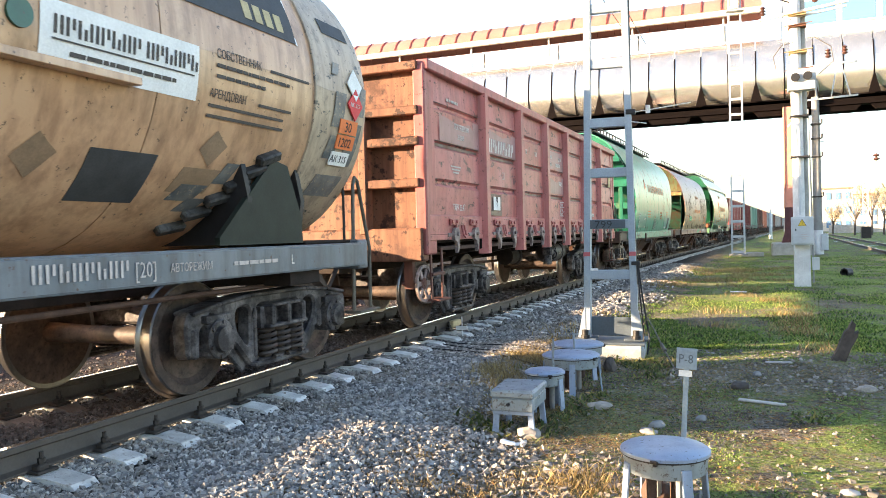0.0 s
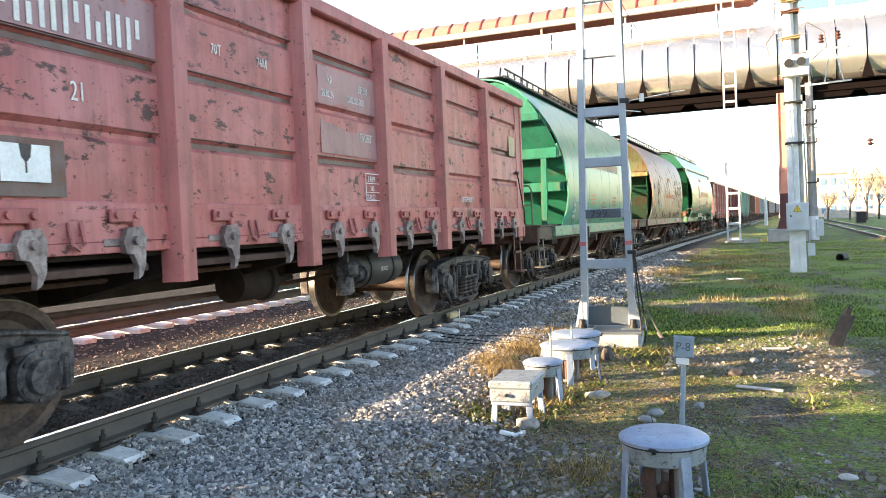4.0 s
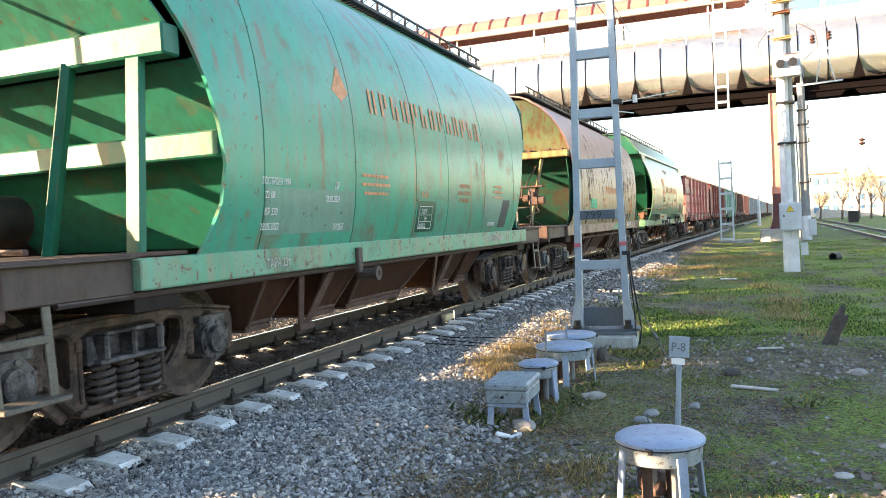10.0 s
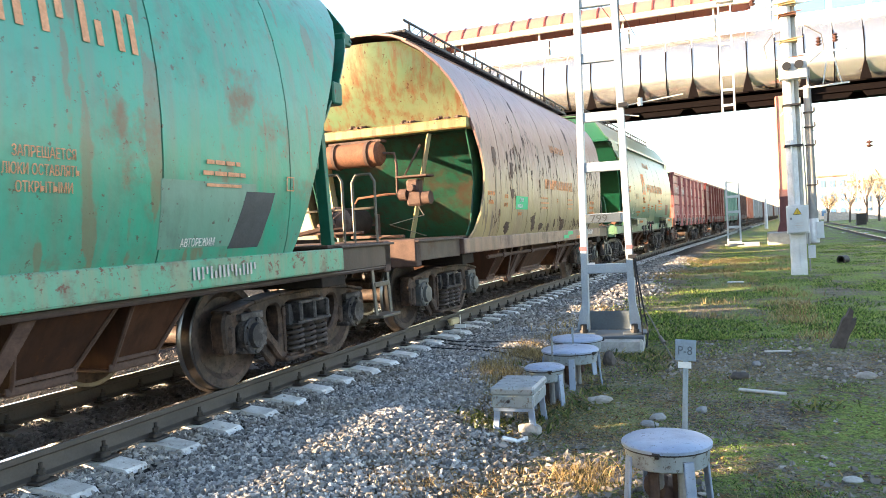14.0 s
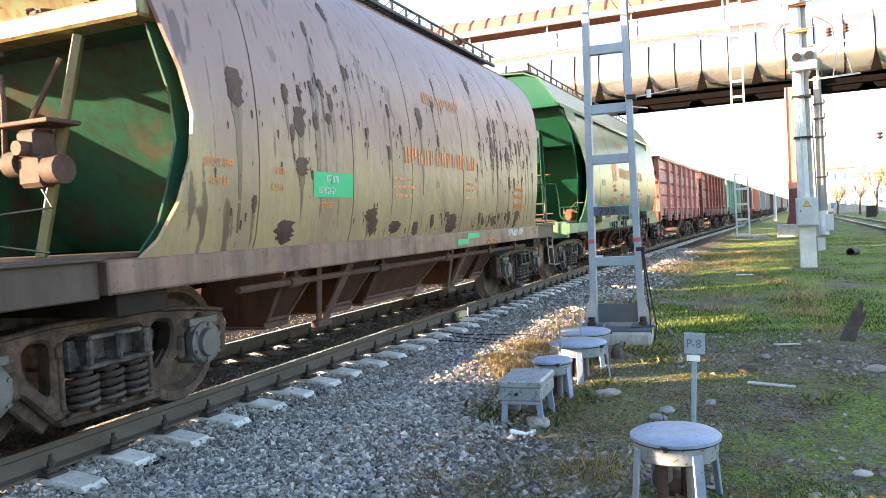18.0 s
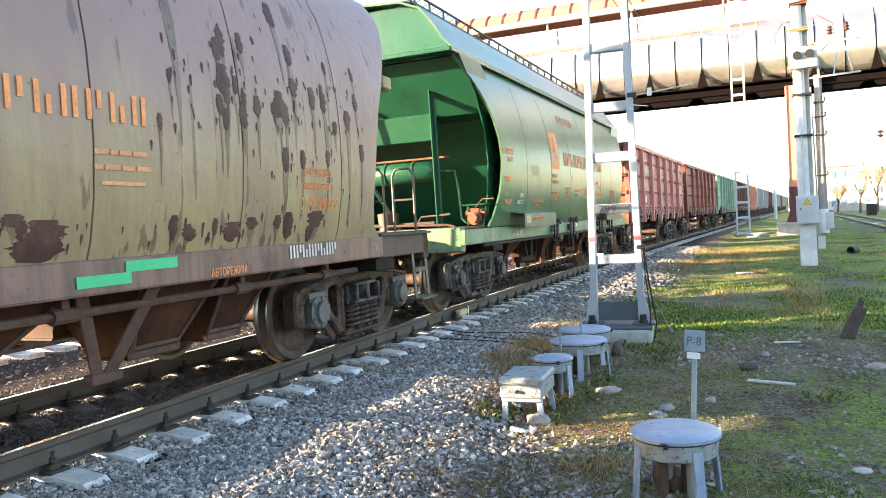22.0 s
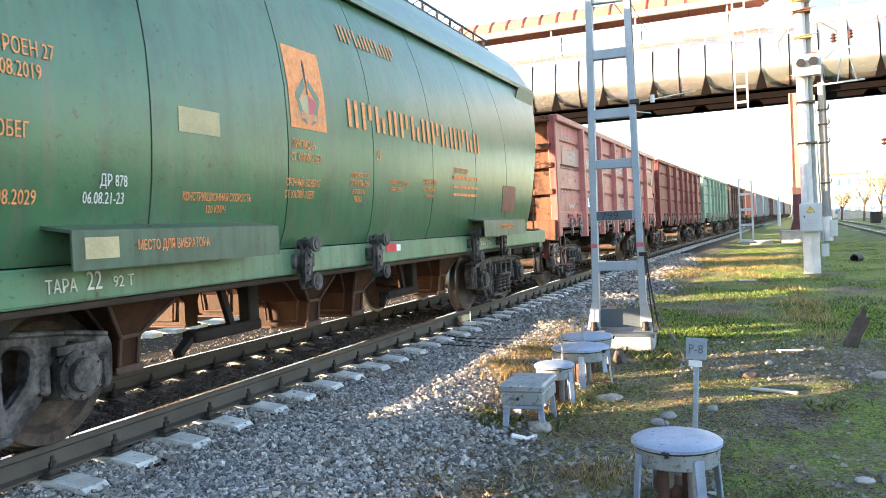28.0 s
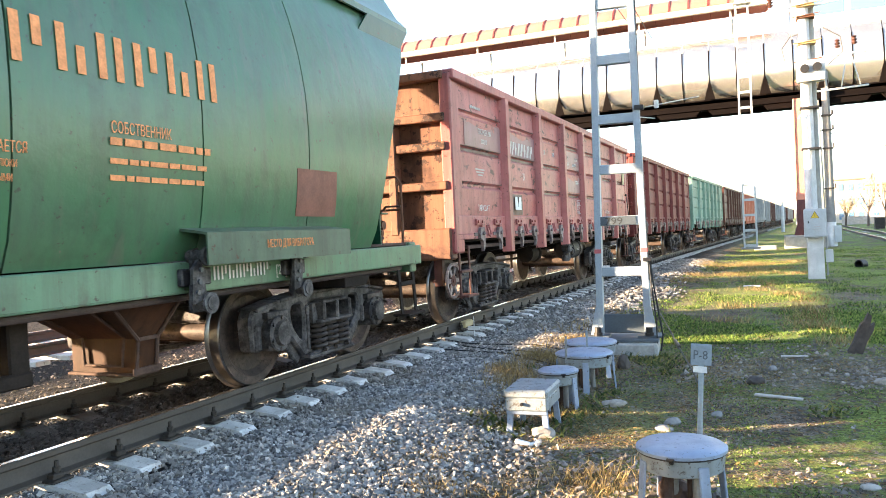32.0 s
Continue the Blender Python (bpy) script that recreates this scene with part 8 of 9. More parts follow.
decal(tank, 4.3, 4.8, 3.25, 3.40, p, "dark_patch", "dark_panel", "dark blue-black painted panel", 0.007)


# painted marks on the gondolas
def gondola_marks(w):
    side = flat(1.484)
    bars(w, 8, -4.04, 2.52, 0.21, 0.115, 0.05, side, M["white_text"])
    lines(w, [(-5.66, -5.25, 3.03, 0.05), (-5.55, -5.18, 2.18, 0.02), (-5.52, -5.21, 2.14, 0.02), (-5.47, -5.26, 2.1, 0.02)], side, M["dull_text"])
    for a, b, c, d in ((-5.9, -4.42, 2.5, 2.87), (-4.06, -2.62, 2.5, 2.87), (-0.5, 0.68, 2.5, 2.86), (-0.48, 0.68, 2.03, 2.36)):
        decal(w, a, b, c, d, side, "gondola_grime", "paint_patch", "mauve overpainted patch", 0.001)
    decal(w, -4.08, -3.42, 1.55, 1.88, side, "groove", "paint_patch", "dark grey overpainted patch", 0.001)
    painted(w, "ПОСТРОЕН 1984", 0.11, M["white_text"], -5.38, 2.70, side, 0.62)
    painted(w, "20.02.13", 0.10, M["white_text"], -5.27, 2.57, side, 0.7)
    painted(w, "70Т", 0.11, M["white_text"], -2.04, 2.66, side, 0.7)
    painted(w, "76М", 0.11, M["white_text"], -1.46, 2.66, side, 0.7)
    painted(w, "КР", 0.10, M["white_text"], -0.32, 2.70, side, 0.7)
    painted(w, "20.02.24", 0.095, M["white_text"], -0.44, 2.57, side, 0.7)
    painted(w, "ДР 350", 0.095, M["white_text"], 0.30, 2.70, side, 0.66)
    painted(w, "25.02.2022-2025", 0.095, M["white_text"], 0.06, 2.57, side, 0.56)
    painted(w, "ПРОБЕГ", 0.11, M["white_text"], 0.30, 2.20, side, 0.62)
    painted(w, "ТАРА 23.4 Т", 0.12, M["white_text"], -5.5, 1.60, side, 0.7)
    decal(w, -3.86, -3.54, 1.63, 1.84, side, "white", "card_holder", "white card in a steel holder", 0.02)
    part("card_mark", Geo().prism([(-0.04, 0.1), (0.04, 0.1), (0.03, 0.03), (0.005, 0.0), (0.005, -0.06), (-0.005, -0.06), (-0.005, 0.0), (-0.03, 0.03)], (1.507, -3.70, 1.74), (0, 1, 0), (0, 0, 1), 0.003), M["dark_text"], w)
    painted(w, "21", 0.17, M["white_text"], -3.36, 2.13, side, 0.7)
    lines(w, [(0.38, 0.70, 1.585, 0.010), (0.38, 0.70, 1.67, 0.008), (0.38, 0.70, 1.765, 0.008), (0.38, 0.70, 1.865, 0.010), (0.38, 0.387, 1.585, 0.28), (0.693, 0.70, 1.585, 0.28)], side, M["white_text"])
    painted(w, "3 REV", 0.085, M["white_text"], 0.43, 1.785, side, 0.8)
    painted(w, "380", 0.075, M["white_text"], 0.48, 1.69, side, 0.8)
    painted(w, "25.02.22", 0.075, M["white_text"], 0.395, 1.60, side, 0.76)
    painted(w, "АВТОРЕЖИМ", 0.10, M["white_text"], 3.25, 1.61, side, 0.75)
    decal(w, 5.62, 5.95, 2.42, 2.74, flat(1.492), "tan_patch", "card_holder", "sandy card plate", 0.003)
    part("corner_cable", Geo().tube([(1.52, 6.0, 2.12), (1.53, 6.15, 1.75), (1.53, 6.32, 1.45), (1.52, 6.36, 1.25)], 0.012, 6).box((1.52, 5.98, 2.14), (0.05, 0.12, 0.05), None, 0.01), M["cable"], w, "black cable hanging at the corner")
    painted(w, "25.02.22", 0.07, M["dull_text"], 1.1, 0.80, flat(1.256), 0.8)


gondola_marks(wag_a)
gondola_marks(wag_e)

# painted marks on the hoppers
old, newp = (lambda z, q=interp(XS_OLD): q(z) + 0.016), (lambda z, q=interp(XS_NEW): q(z) + 0.016)
oldp = lambda z: old(z) + 0.004
sill = flat(1.547)
bars(wag_b, 13, -1.70, 2.52, 0.26, 0.16, 0.12, old, M["faded_text"])
part("badge", Geo().prism([(-0.16, 0), (0, -0.1), (0.16, 0), (0, 0.24)], (old(2.72), -2.3, 2.66), (0, 1, 0), (-0.12, 0, 1), 0.02), M["faded_text"], wag_b, "faded orange emblem")
painted(wag_b, "ПОСТРОЕН 1994", 0.085, M["white_text"], -3.72, 1.71, old, 0.62)
decal(wag_b, -3.66, -2.15, 1.30, 1.69, old, "green_grey", "paint_patch", "grey-green overpainted block", 0.001)
painted(wag_b, "22 08", 0.085, M["white_text"], -3.68, 1.60, oldp, 0.7)
painted(wag_b, "КР 350", 0.085, M["white_text"], -3.68, 1.46, oldp, 0.7)
painted(wag_b, "28.05.2022", 0.085, M["white_text"], -3.72, 1.34, oldp, 0.7)
painted(wag_b, "ПРОБЕГ", 0.08, M["white_text"], -2.55, 1.32, oldp, 0.7)
painted(wag_b, "ДР", 0.085, M["white_text"], -2.55, 1.71, old, 0.7)
painted(wag_b, "28.05.2024", 0.085, M["white_text"], -2.72, 1.58, oldp, 0.7)
lines(wag_b, [(-2.0, -1.4, 1.84, 0.04), (-2.0, -1.35, 1.75, 0.04), (-1.95, -1.4, 1.66, 0.04), (2.4, 2.8, 1.86, 0.04), (2.36, 2.85, 1.78, 0.04), (2.4, 2.8, 1.70, 0.03), (3.42, 3.43, 1.70, 0.12), (3.52, 3.53, 1.70, 0.12), (3.42, 3.53, 1.70, 0.01), (3.42, 3.53, 1.81, 0.01)], oldp, M["faded_text"])
painted(wag_b, "ЗАПРЕЩАЕТСЯ", 0.085, M["faded_text"], 0.84, 1.81, old, 0.66)
painted(wag_b, "ЛЮКИ ОСТАВЛЯТЬ", 0.085, M["faded_text"], 0.78, 1.715, old, 0.62)
painted(wag_b, "ОТКРЫТЫМИ", 0.085, M["faded_text"], 0.86, 1.62, old, 0.66)
painted(wag_b, "21-БЧ", 0.115, M["faded_text"], -0.47, 1.655, old, 0.75)
decal(wag_b, -0.55, 0.02, 1.25, 1.62, old, "green_deep", "stencil_patch", "dark green stencil block", 0.002)
lines(wag_b, [(-0.5, -0.1, 1.285, 0.008), (-0.5, -0.1, 1.37, 0.006), (-0.5, -0.1, 1.45, 0.006), (-0.5, -0.1, 1.55, 0.008), (-0.5, -0.494, 1.285, 0.27), (-0.106, -0.1, 1.285, 0.27)], oldp, M["white_text"])
painted(wag_b, "2 REV", 0.085, M["white_text"], -0.44, 1.47, oldp, 0.8)
painted(wag_b, "380", 0.07, M["white_text"], -0.34, 1.385, oldp, 0.8)
painted(wag_b, "28.05.22", 0.075, M["white_text"], -0.48, 1.30, oldp, 0.8)
painted(wag_b, "АВТОРЕЖИМ", 0.08, M["white_text"], 2.16, 1.28, oldp, 0.7)
decal(wag_b, 1.95, 3.0, 1.27, 1.74, old, "green_grey", "paint_patch", "grey-green overpainted block", 0.001)
decal(wag_b, 2.70, 3.08, 1.25, 1.68, old, "dark_patch", "paint_patch", "dark grey paint patch", 0.003, 0.18)
bars(wag_b, 8, 2.30, 1.04, 0.09, 0.07, 0.026, sill, M["dull_text"])
painted(wag_b, "ТАРА 23т", 0.10, M["dull_text"], -3.6, 1.03, sill, 0.8)
# rust stains that ran down the olive hopper: along, top, width, length
STAINS = ((-4.24, 2.55, 0.2, 1.15), (-3.58, 2.53, 0.1, 0.25), (-3.4, 2.36, 0.17, 0.6), (-3.52, 2.2, 0.07, 0.14), (-3.16, 2.62, 0.07, 0.3), (-3.14, 2.34, 0.09, 0.5), (-3.4, 1.93, 0.2, 0.16), (-3.6, 1.40, 0.28, 0.2),
          (-2.06, 1.50, 0.2, 0.28), (-4.06, 1.6, 0.07, 0.36), (-1.66, 2.6, 0.08, 0.85), (-0.85, 2.66, 0.17, 0.62), (0.1, 1.33, 0.35, 0.14), (2.5, 3.2, 0.13, 0.4), (2.9, 2.54, 0.12, 0.35), (3.5, 2.4, 0.12, 0.8), (2.5, 1.45, 0.14, 0.25),
          (1.2, 3.4, 0.2, 1.0), (-2.5, 3.5, 0.12, 0.9), (3.75, 2.1, 0.1, 0.45), (1.0, 2.1, 0.05, 0.3), (-0.2, 3.1, 0.07, 0.4))
rs = random.Random(12)
more = tuple((rs.uniform(1.6, 3.75), rs.uniform(1.95, 2.9), rs.uniform(0.06, 0.15), rs.uniform(0.12, 0.4)) for _ in range(26)) + tuple((rs.uniform(-4.4, 3.7), rs.uniform(1.3, 1.5), rs.uniform(0.06, 0.3), rs.uniform(0.06, 0.16)) for _ in range(16))
more += tuple((rs.uniform(-4.3, 1.5), rs.uniform(1.9, 3.3), rs.uniform(0.04, 0.10), rs.uniform(0.1, 0.3)) for _ in range(14))
for y, top, wd, ln in STAINS + more:
    # a ragged scab where water stood, and the run below it
    head = min(ln, 1.25 * wd + 0.05)
    n = 12
    rows = []
    for i in range(n):
        t = i / (n - 1)
        h = 0.5 * wd * max(0.08, math.sqrt(max(0.0, 1 - (2 * abs(t - 0.45) / 1.1) ** 2))) * rs.uniform(0.72, 1.15)
        z, mid = top - head * t, y + rs.uniform(-0.08, 0.08) * wd
        rows.append([(old(z) + 0.003, mid - h, z), (old(z) + 0.007, mid, z), (old(z) + 0.003, mid + h * rs.uniform(0.75, 1.1), z)])
    part("rust_stain", Geo().sheet(rows, 0.002), M["stain"], wag_c, "dark scab of rust")
    z0, z1 = top - 0.6 * head, max(1.2, top - head - 1.2 * ln)
    if z0 - z1 > 0.1:
        rows = []
        for i in range(9):
            t = i / 8
            h, z = 0.30 * wd * (1 - t) ** 0.8 * rs.uniform(0.6, 1.25) + 0.001, z0 + (z1 - z0) * t
            rows.append([(old(z) + 0.002, y - h, z), (old(z) + 0.002, y + h, z)])
        part("rust_run", Geo().sheet(rows, 0.0015), M["stain_run"], wag_c, "brown run below the rust")
    for _ in range(4):
        a, z, q = y + rs.gauss(0, 0.25), top - rs.uniform(-0.3, 1.2) * ln, rs.uniform(0.004, 0.012)
        if z > 1.25 and a < 3.8:
            part("rust_spot", Geo().sheet([[(old(z + c) + 0.004, a - q * k, z + c), (old(z + c) + 0.004, a + q * k, z + c)] for c, k in ((-q * 5, 0.2), (-q * 2, 0.7), (0, 1.0), (q, 0.9), (q * 1.8, 0.3))], 0.002), M["stain"], wag_c)
bars(wag_c, 13, -1.34, 2.0, 0.18, 0.11, 0.065, old, M["orange_text"])
bars(wag_c, 8, -0.63, 2.74, 0.14, 0.10, 0.05, old, M["faded_text"])
decal(wag_c, -3.22, -2.52, 1.60, 1.82, old, "green_patch", "stencil_patch", "bright green stencil block", 0.003)
painted(wag_c, "ДР 878", 0.09, M["white_text"], -3.02, 1.73, oldp, 0.75)
painted(wag_c, "10.10.22-24", 0.085, M["white_text"], -3.15, 1.63, oldp, 0.75)
painted(wag_c, "ПРОБЕГ", 0.07, M["orange_text"], -3.08, 1.50, old, 0.8)
painted(wag_c, "ПОСТР 1994", 0.09, M["orange_text"], -4.65, 1.80, old, 0.62)
painted(wag_c, "01 07 06", 0.09, M["orange_text"], -4.6, 1.67, old, 0.7)
painted(wag_c, "КР 878", 0.09, M["orange_text"], -3.82, 1.77, old, 0.62)
painted(wag_c, "16.07.16", 0.09, M["orange_text"], -3.86, 1.64, old, 0.62)
painted(wag_c, "21", 0.12, M["orange_text"], -0.45, 1.74, old, 0.8)
lines(wag_c, [(-1.66, -1.15, 1.80, 0.04), (-1.66, -1.1, 1.71, 0.04), (-1.6, -1.15, 1.62, 0.04), (0.45, 0.9, 1.80, 0.04), (0.45, 0.9, 1.71, 0.04), (0.5, 0.85, 1.62, 0.03)], old, M["faded_text"])
painted(wag_c, "СОБСТВЕННИК", 0.095, M["orange_text"], 2.70, 1.76, old, 0.62)
painted(wag_c, "СРОЧНЫЙ ВОЗВРАТ", 0.09, M["orange_text"], 2.66, 1.64, old, 0.56)
painted(wag_c, "СТ. КАЛИЙ БЕЛ", 0.135, M["orange_text"], 2.64, 1.475, old, 0.60)
bars(wag_c, 8, 2.54, 1.06, 0.11, 0.072, 0.026, sill, M["white_text"])
painted(wag_c, "АВТОРЕЖИМ", 0.085, M["orange_text"], 1.52, 0.99, sill, 0.75)
painted(wag_c, "21", 0.09, M["tan_patch"], 4.1, 1.05, sill, 0.8)
decal(wag_c, 0.34, 0.76, 1.02, 1.09, sill, "green_patch", "stencil_patch", "bright green patch on the sill", 0.006)
decal(wag_c, 0.72, 1.18, 1.09, 1.16, sill, "green_patch", "stencil_patch", "bright green patch on the sill", 0.006)
# dark-green hopper
decal(wag_d, -2.22, -1.66, 2.20, 2.90, newp, "orange_text", "emblem_panel", "orange emblem panel with a dark triangle", 0.003)
def flat_mark(poly, mat, label):
    pts = [(newp(2.52 + b) + 0.008, -1.94 + a, 2.52 + b) for a, b in poly]
    n = len(poly)
    part("emblem_mark", Geo().add([(newp(2.52 + sum(b for _, b in poly) / n) + 0.008, -1.94 + sum(a for a, _ in poly) / n, 2.52 + sum(b for _, b in poly) / n)] + pts, [(0, i + 1, (i + 1) % n + 1) for i in range(n)]), M[mat], wag_d, label)


for q in (-1, 1):
    flat_mark([(q * 0.03, 0.13), (q * 0.19, -0.03), (q * 0.14, -0.08), (q * 0.03, 0.04)], "green_new", "green ring of the emblem")
    flat_mark([(q * 0.19, -0.04), (q * 0.12, -0.24), (q * 0.03, -0.28), (q * 0.06, -0.22), (q * 0.13, -0.07)], "green_new", "green ring of the emblem")
flat_mark([(-0.13, -0.07), (0.0, -0.02), (0.0, -0.2), (-0.09, -0.17)], "tan_patch", "sandy half of the emblem's figure")
flat_mark([(0.13, -0.07), (0.0, -0.02), (0.0, -0.2), (0.09, -0.17)], "red_mark", "red half of the emblem's figure")
flat_mark([(-0.012, -0.02), (0.012, -0.02), (0.016, 0.24), (0.0, 0.29), (-0.016, 0.24)], "dark_text", "dark upright of the emblem")
flat_mark([(-0.23, -0.17), (0.23, -0.19), (0.23, -0.245), (-0.23, -0.225)], "faded_text", "plain name bar of the emblem")
bars(wag_d, 13, -1.25, 2.30, 0.27, 0.19, 0.095, newp, M["orange_text"])
bars(wag_d, 8, -1.1, 3.16, 0.17, 0.11, 0.045, newp, M["faded_text"])
painted(wag_d, "21", 0.15, M["orange_text"], -0.72, 2.02, newp, 0.7)
painted(wag_d, "ПОСТРОЕН 27", 0.12, M["orange_text"], -5.05, 2.32, newp, 0.66)
painted(wag_d, "08.2019", 0.12, M["orange_text"], -4.85, 2.20, newp, 0.66)
painted(wag_d, "ПРОБЕГ", 0.12, M["orange_text"], -5.0, 1.88, newp, 0.66)
painted(wag_d, "КР", 0.12, M["orange_text"], -4.97, 1.655, newp, 0.66)
painted(wag_d, "21.08.2029", 0.115, M["orange_text"], -4.98, 1.53, newp, 0.66)
painted(wag_d, "ДР 878", 0.10, M["white_text"], -4.22, 1.645, newp, 0.66)
painted(wag_d, "06.08.21-23", 0.10, M["white_text"], -4.34, 1.54, newp, 0.66)
painted(wag_d, "КОНСТРУКЦИОННАЯ СКОРОСТЬ", 0.082, M["orange_text"], -3.52, 1.57, newp, 0.56)
painted(wag_d, "120 КМ/Ч", 0.08, M["orange_text"], -3.28, 1.485, newp, 0.66)
painted(wag_d, "ПРИПИСАН", 0.10, M["orange_text"], -2.22, 2.03, newp, 0.62)
painted(wag_d, "СТ. КАЛИЙ-3 БЕЛ", 0.10, M["orange_text"], -2.24, 1.92, newp, 0.56)
painted(wag_d, "СТ. КАЛИЙ-3 БЕЛ", 0.09, M["orange_text"], -2.33, 1.61, newp, 0.58)
painted(wag_d, "СРОЧНЫЙ ВОЗВРАТ", 0.09, M["orange_text"], -2.31, 1.71, newp, 0.58)
painted(wag_d, "ПЕРЕД РАЗГРУЗКОЙ", 0.06, M["orange_text"], -1.25, 1.83, newp, 0.6)
painted(wag_d, "ОТКРЫТЬ ДВА", 0.08, M["orange_text"], -1.25, 1.745, newp, 0.66)
painted(wag_d, "ЗАГРУЗОЧНЫХ", 0.06, M["orange_text"], -1.22, 1.67, newp, 0.62)
painted(wag_d, "ЛЮКА", 0.08, M["orange_text"], -1.18, 1.59, newp, 0.66)
painted(wag_d, "РЕВИЗИЯ РАЗГРУЗОЧНЫХ", 0.06, M["orange_text"], -0.42, 1.79, newp, 0.58)
painted(wag_d, "УСТРОЙСТВ 546", 0.06, M["orange_text"], -0.42, 1.715, newp, 0.6)
lines(wag_d, [(1.37, 2.29, 1.91, 0.06), (1.37, 2.25, 1.80, 0.045), (1.37, 2.2, 1.70, 0.045)], newp, M["orange_text"])
painted(wag_d, "ЗАПРЕЩАЕТСЯ", 0.085, M["orange_text"], 0.42, 1.82, newp, 0.62)
painted(wag_d, "ОСТАВЛЯТЬ ЛЮКИ", 0.055, M["orange_text"], 0.43, 1.745, newp, 0.62)
painted(wag_d, "ОТКРЫТЫМИ", 0.055, M["orange_text"], 0.5, 1.67, newp, 0.62)
painted(wag_d, "СОБСТВЕННИК", 0.10, M["orange_text"], 1.38, 1.99, newp, 0.66)
decal(wag_d, -3.55, -3.13, 2.03, 2.20, newp, "tan_patch", "paint_patch", "sandy overpainted patch", 0.002)
decal(wag_d, 3.36, 4.0, 1.50, 1.90, newp, "red_patch", "paint_patch", "brown-red overpainted patch", 0.002)
painted(wag_d, "МЕСТО ДЛЯ ВИБРАТОРА", 0.085, M["orange_text"], -4.14, 1.255, flat(1.802), 0.60)
painted(wag_d, "МЕСТО ДЛЯ ВИБРАТОРА", 0.085, M["orange_text"], 2.65, 1.255, flat(1.802), 0.60)
decal(wag_d, -4.52, -4.28, 1.22, 1.34, flat(1.80), "tan_patch", "paint_patch", "sandy overpainted patch", 0.004)
painted(wag_d, "ТАРА", 0.11, M["white_text"], -4.58, 1.035, sill, 0.75)
painted(wag_d, "22", 0.16, M["white_text"], -4.30, 1.035, sill, 0.75)
painted(wag_d, "92 Т", 0.10, M["white_text"], -4.10, 1.035, sill, 0.9)
decal(wag_d, -0.42, -0.18, 1.08, 1.17, sill, "red_plate", "notice_plate", "small red and white notice", 0.006)
decal(wag_d, -0.18, -0.08, 1.08, 1.15, sill, "white", "notice_plate", "small white notice", 0.006)
painted(wag_d, "[21]", 0.12, M["white_text"], 3.1, 1.03, sill, 0.8)
bars(wag_d, 8, 2.34, 1.04, 0.10, 0.06, 0.025, sill, M["white_text"])

# ---- cable junction boxes and clutter beside the rails ----
def round_box(label, m, r, top, legs=4):
    b = thing("junction_box", label, "box", m, group="cable junction boxes beside the rails")
    part("lid", Geo().lathe([(-0.005, 0.05), (-0.005, r + 0.012), (0.012, r + 0.012), (0.026, r - 0.01), (0.034, r * 0.6), (0.036, 0.02)], (0, 0, top), (0, 0, 1), 40), M["can_paint"], b, "round blue-grey lid")
    part("body", Geo().lathe([(-0.11, 0.03), (-0.11, r - 0.03), (-0.10, r - 0.012), (0.0, r), (0.0, 0.03)], (0, 0, top - 0.006), (0, 0, 1), 40), M["can_grey"], b, "shallow drum with chipped white paint")
    part("gasket", Geo().lathe([(-0.016, r - 0.01), (-0.016, r + 0.004), (-0.006, r + 0.004), (-0.006, r - 0.01)], (0, 0, top), (0, 0, 1), 40, True), M["black"], b, "dark seam under the lid")
    for k in range(legs):
        a = 2 * math.pi * (k + 0.6) / legs
        part("leg", Geo().beam((r * 0.98 * math.cos(a), r * 0.98 * math.sin(a), top - 0.05), (r * 1.12 * math.cos(a), r * 1.12 * math.sin(a), -0.06), 0.062, 0.016, (math.cos(a), math.sin(a), 0)), M["can_paint"], b)
    for k in range(4):
        a = 1.3 * k
        part("cable_duct", Geo().cyl((0.35 * r * math.cos(a), 0.35 * r * math.sin(a), -0.05), (0.35 * r * math.cos(a), 0.35 * r * math.sin(a), top - 0.1), 0.026 + 0.008 * (k % 2), 10), M["rust_dark"] if k % 2 else M["concrete_dark"], b)
    part("hinge", Geo().box((0.25 * r, -r - 0.006, top - 0.012), (0.025, 0.018, 0.03), None, 0.004).cyl((0.25 * r - 0.02, -r - 0.02, top), (0.25 * r + 0.02, -r - 0.02, top), 0.01, 8), M["black"], b, "dark lid hinge")
    return b


rb = [(-0.485, 4.58, 0.245, 0.375), (-1.80, 6.93, 0.175, 0.355), (-1.755, 7.85, 0.285, 0.37), (-1.85, 8.62, 0.285, 0.37)]
for i, (x, y, r, top) in enumerate(rb):
    round_box("round blue-grey cable junction box on splayed legs", pose(x, y, -0.385, 0, 0, -20 + 35 * i), r, top)
sq = thing("junction_box", "square pale-grey cable junction box on a stone foot", "box", pose(-1.83, 6.17, -0.385, 0, 0, 2), group="cable junction boxes beside the rails")
part("lid", Geo().box((0, 0, 0.35), (0.37, 0.52, 0.07), None, 0.018), M["can_grey"], sq, "flat grey lid")
part("body", Geo().box((0, 0, 0.265), (0.35, 0.50, 0.11), None, 0.012), M["can_grey"], sq)
for x in (-0.14, 0.14):
    for y in (-0.2, 0.2):
        part("leg", Geo().beam((x, y, 0.22), (x * 1.15, y * 1.1, -0.04), 0.05, 0.025, (0, 1, 0)), M["can_paint"], sq)
part("front_bar", Geo().box((0.0, -0.22, 0.20), (0.34, 0.03, 0.04)), M["can_paint"], sq)
part("lock", Geo().cyl((-0.03, -0.25, 0.27), (-0.03, -0.275, 0.27), 0.014, 8), M["black"], sq)


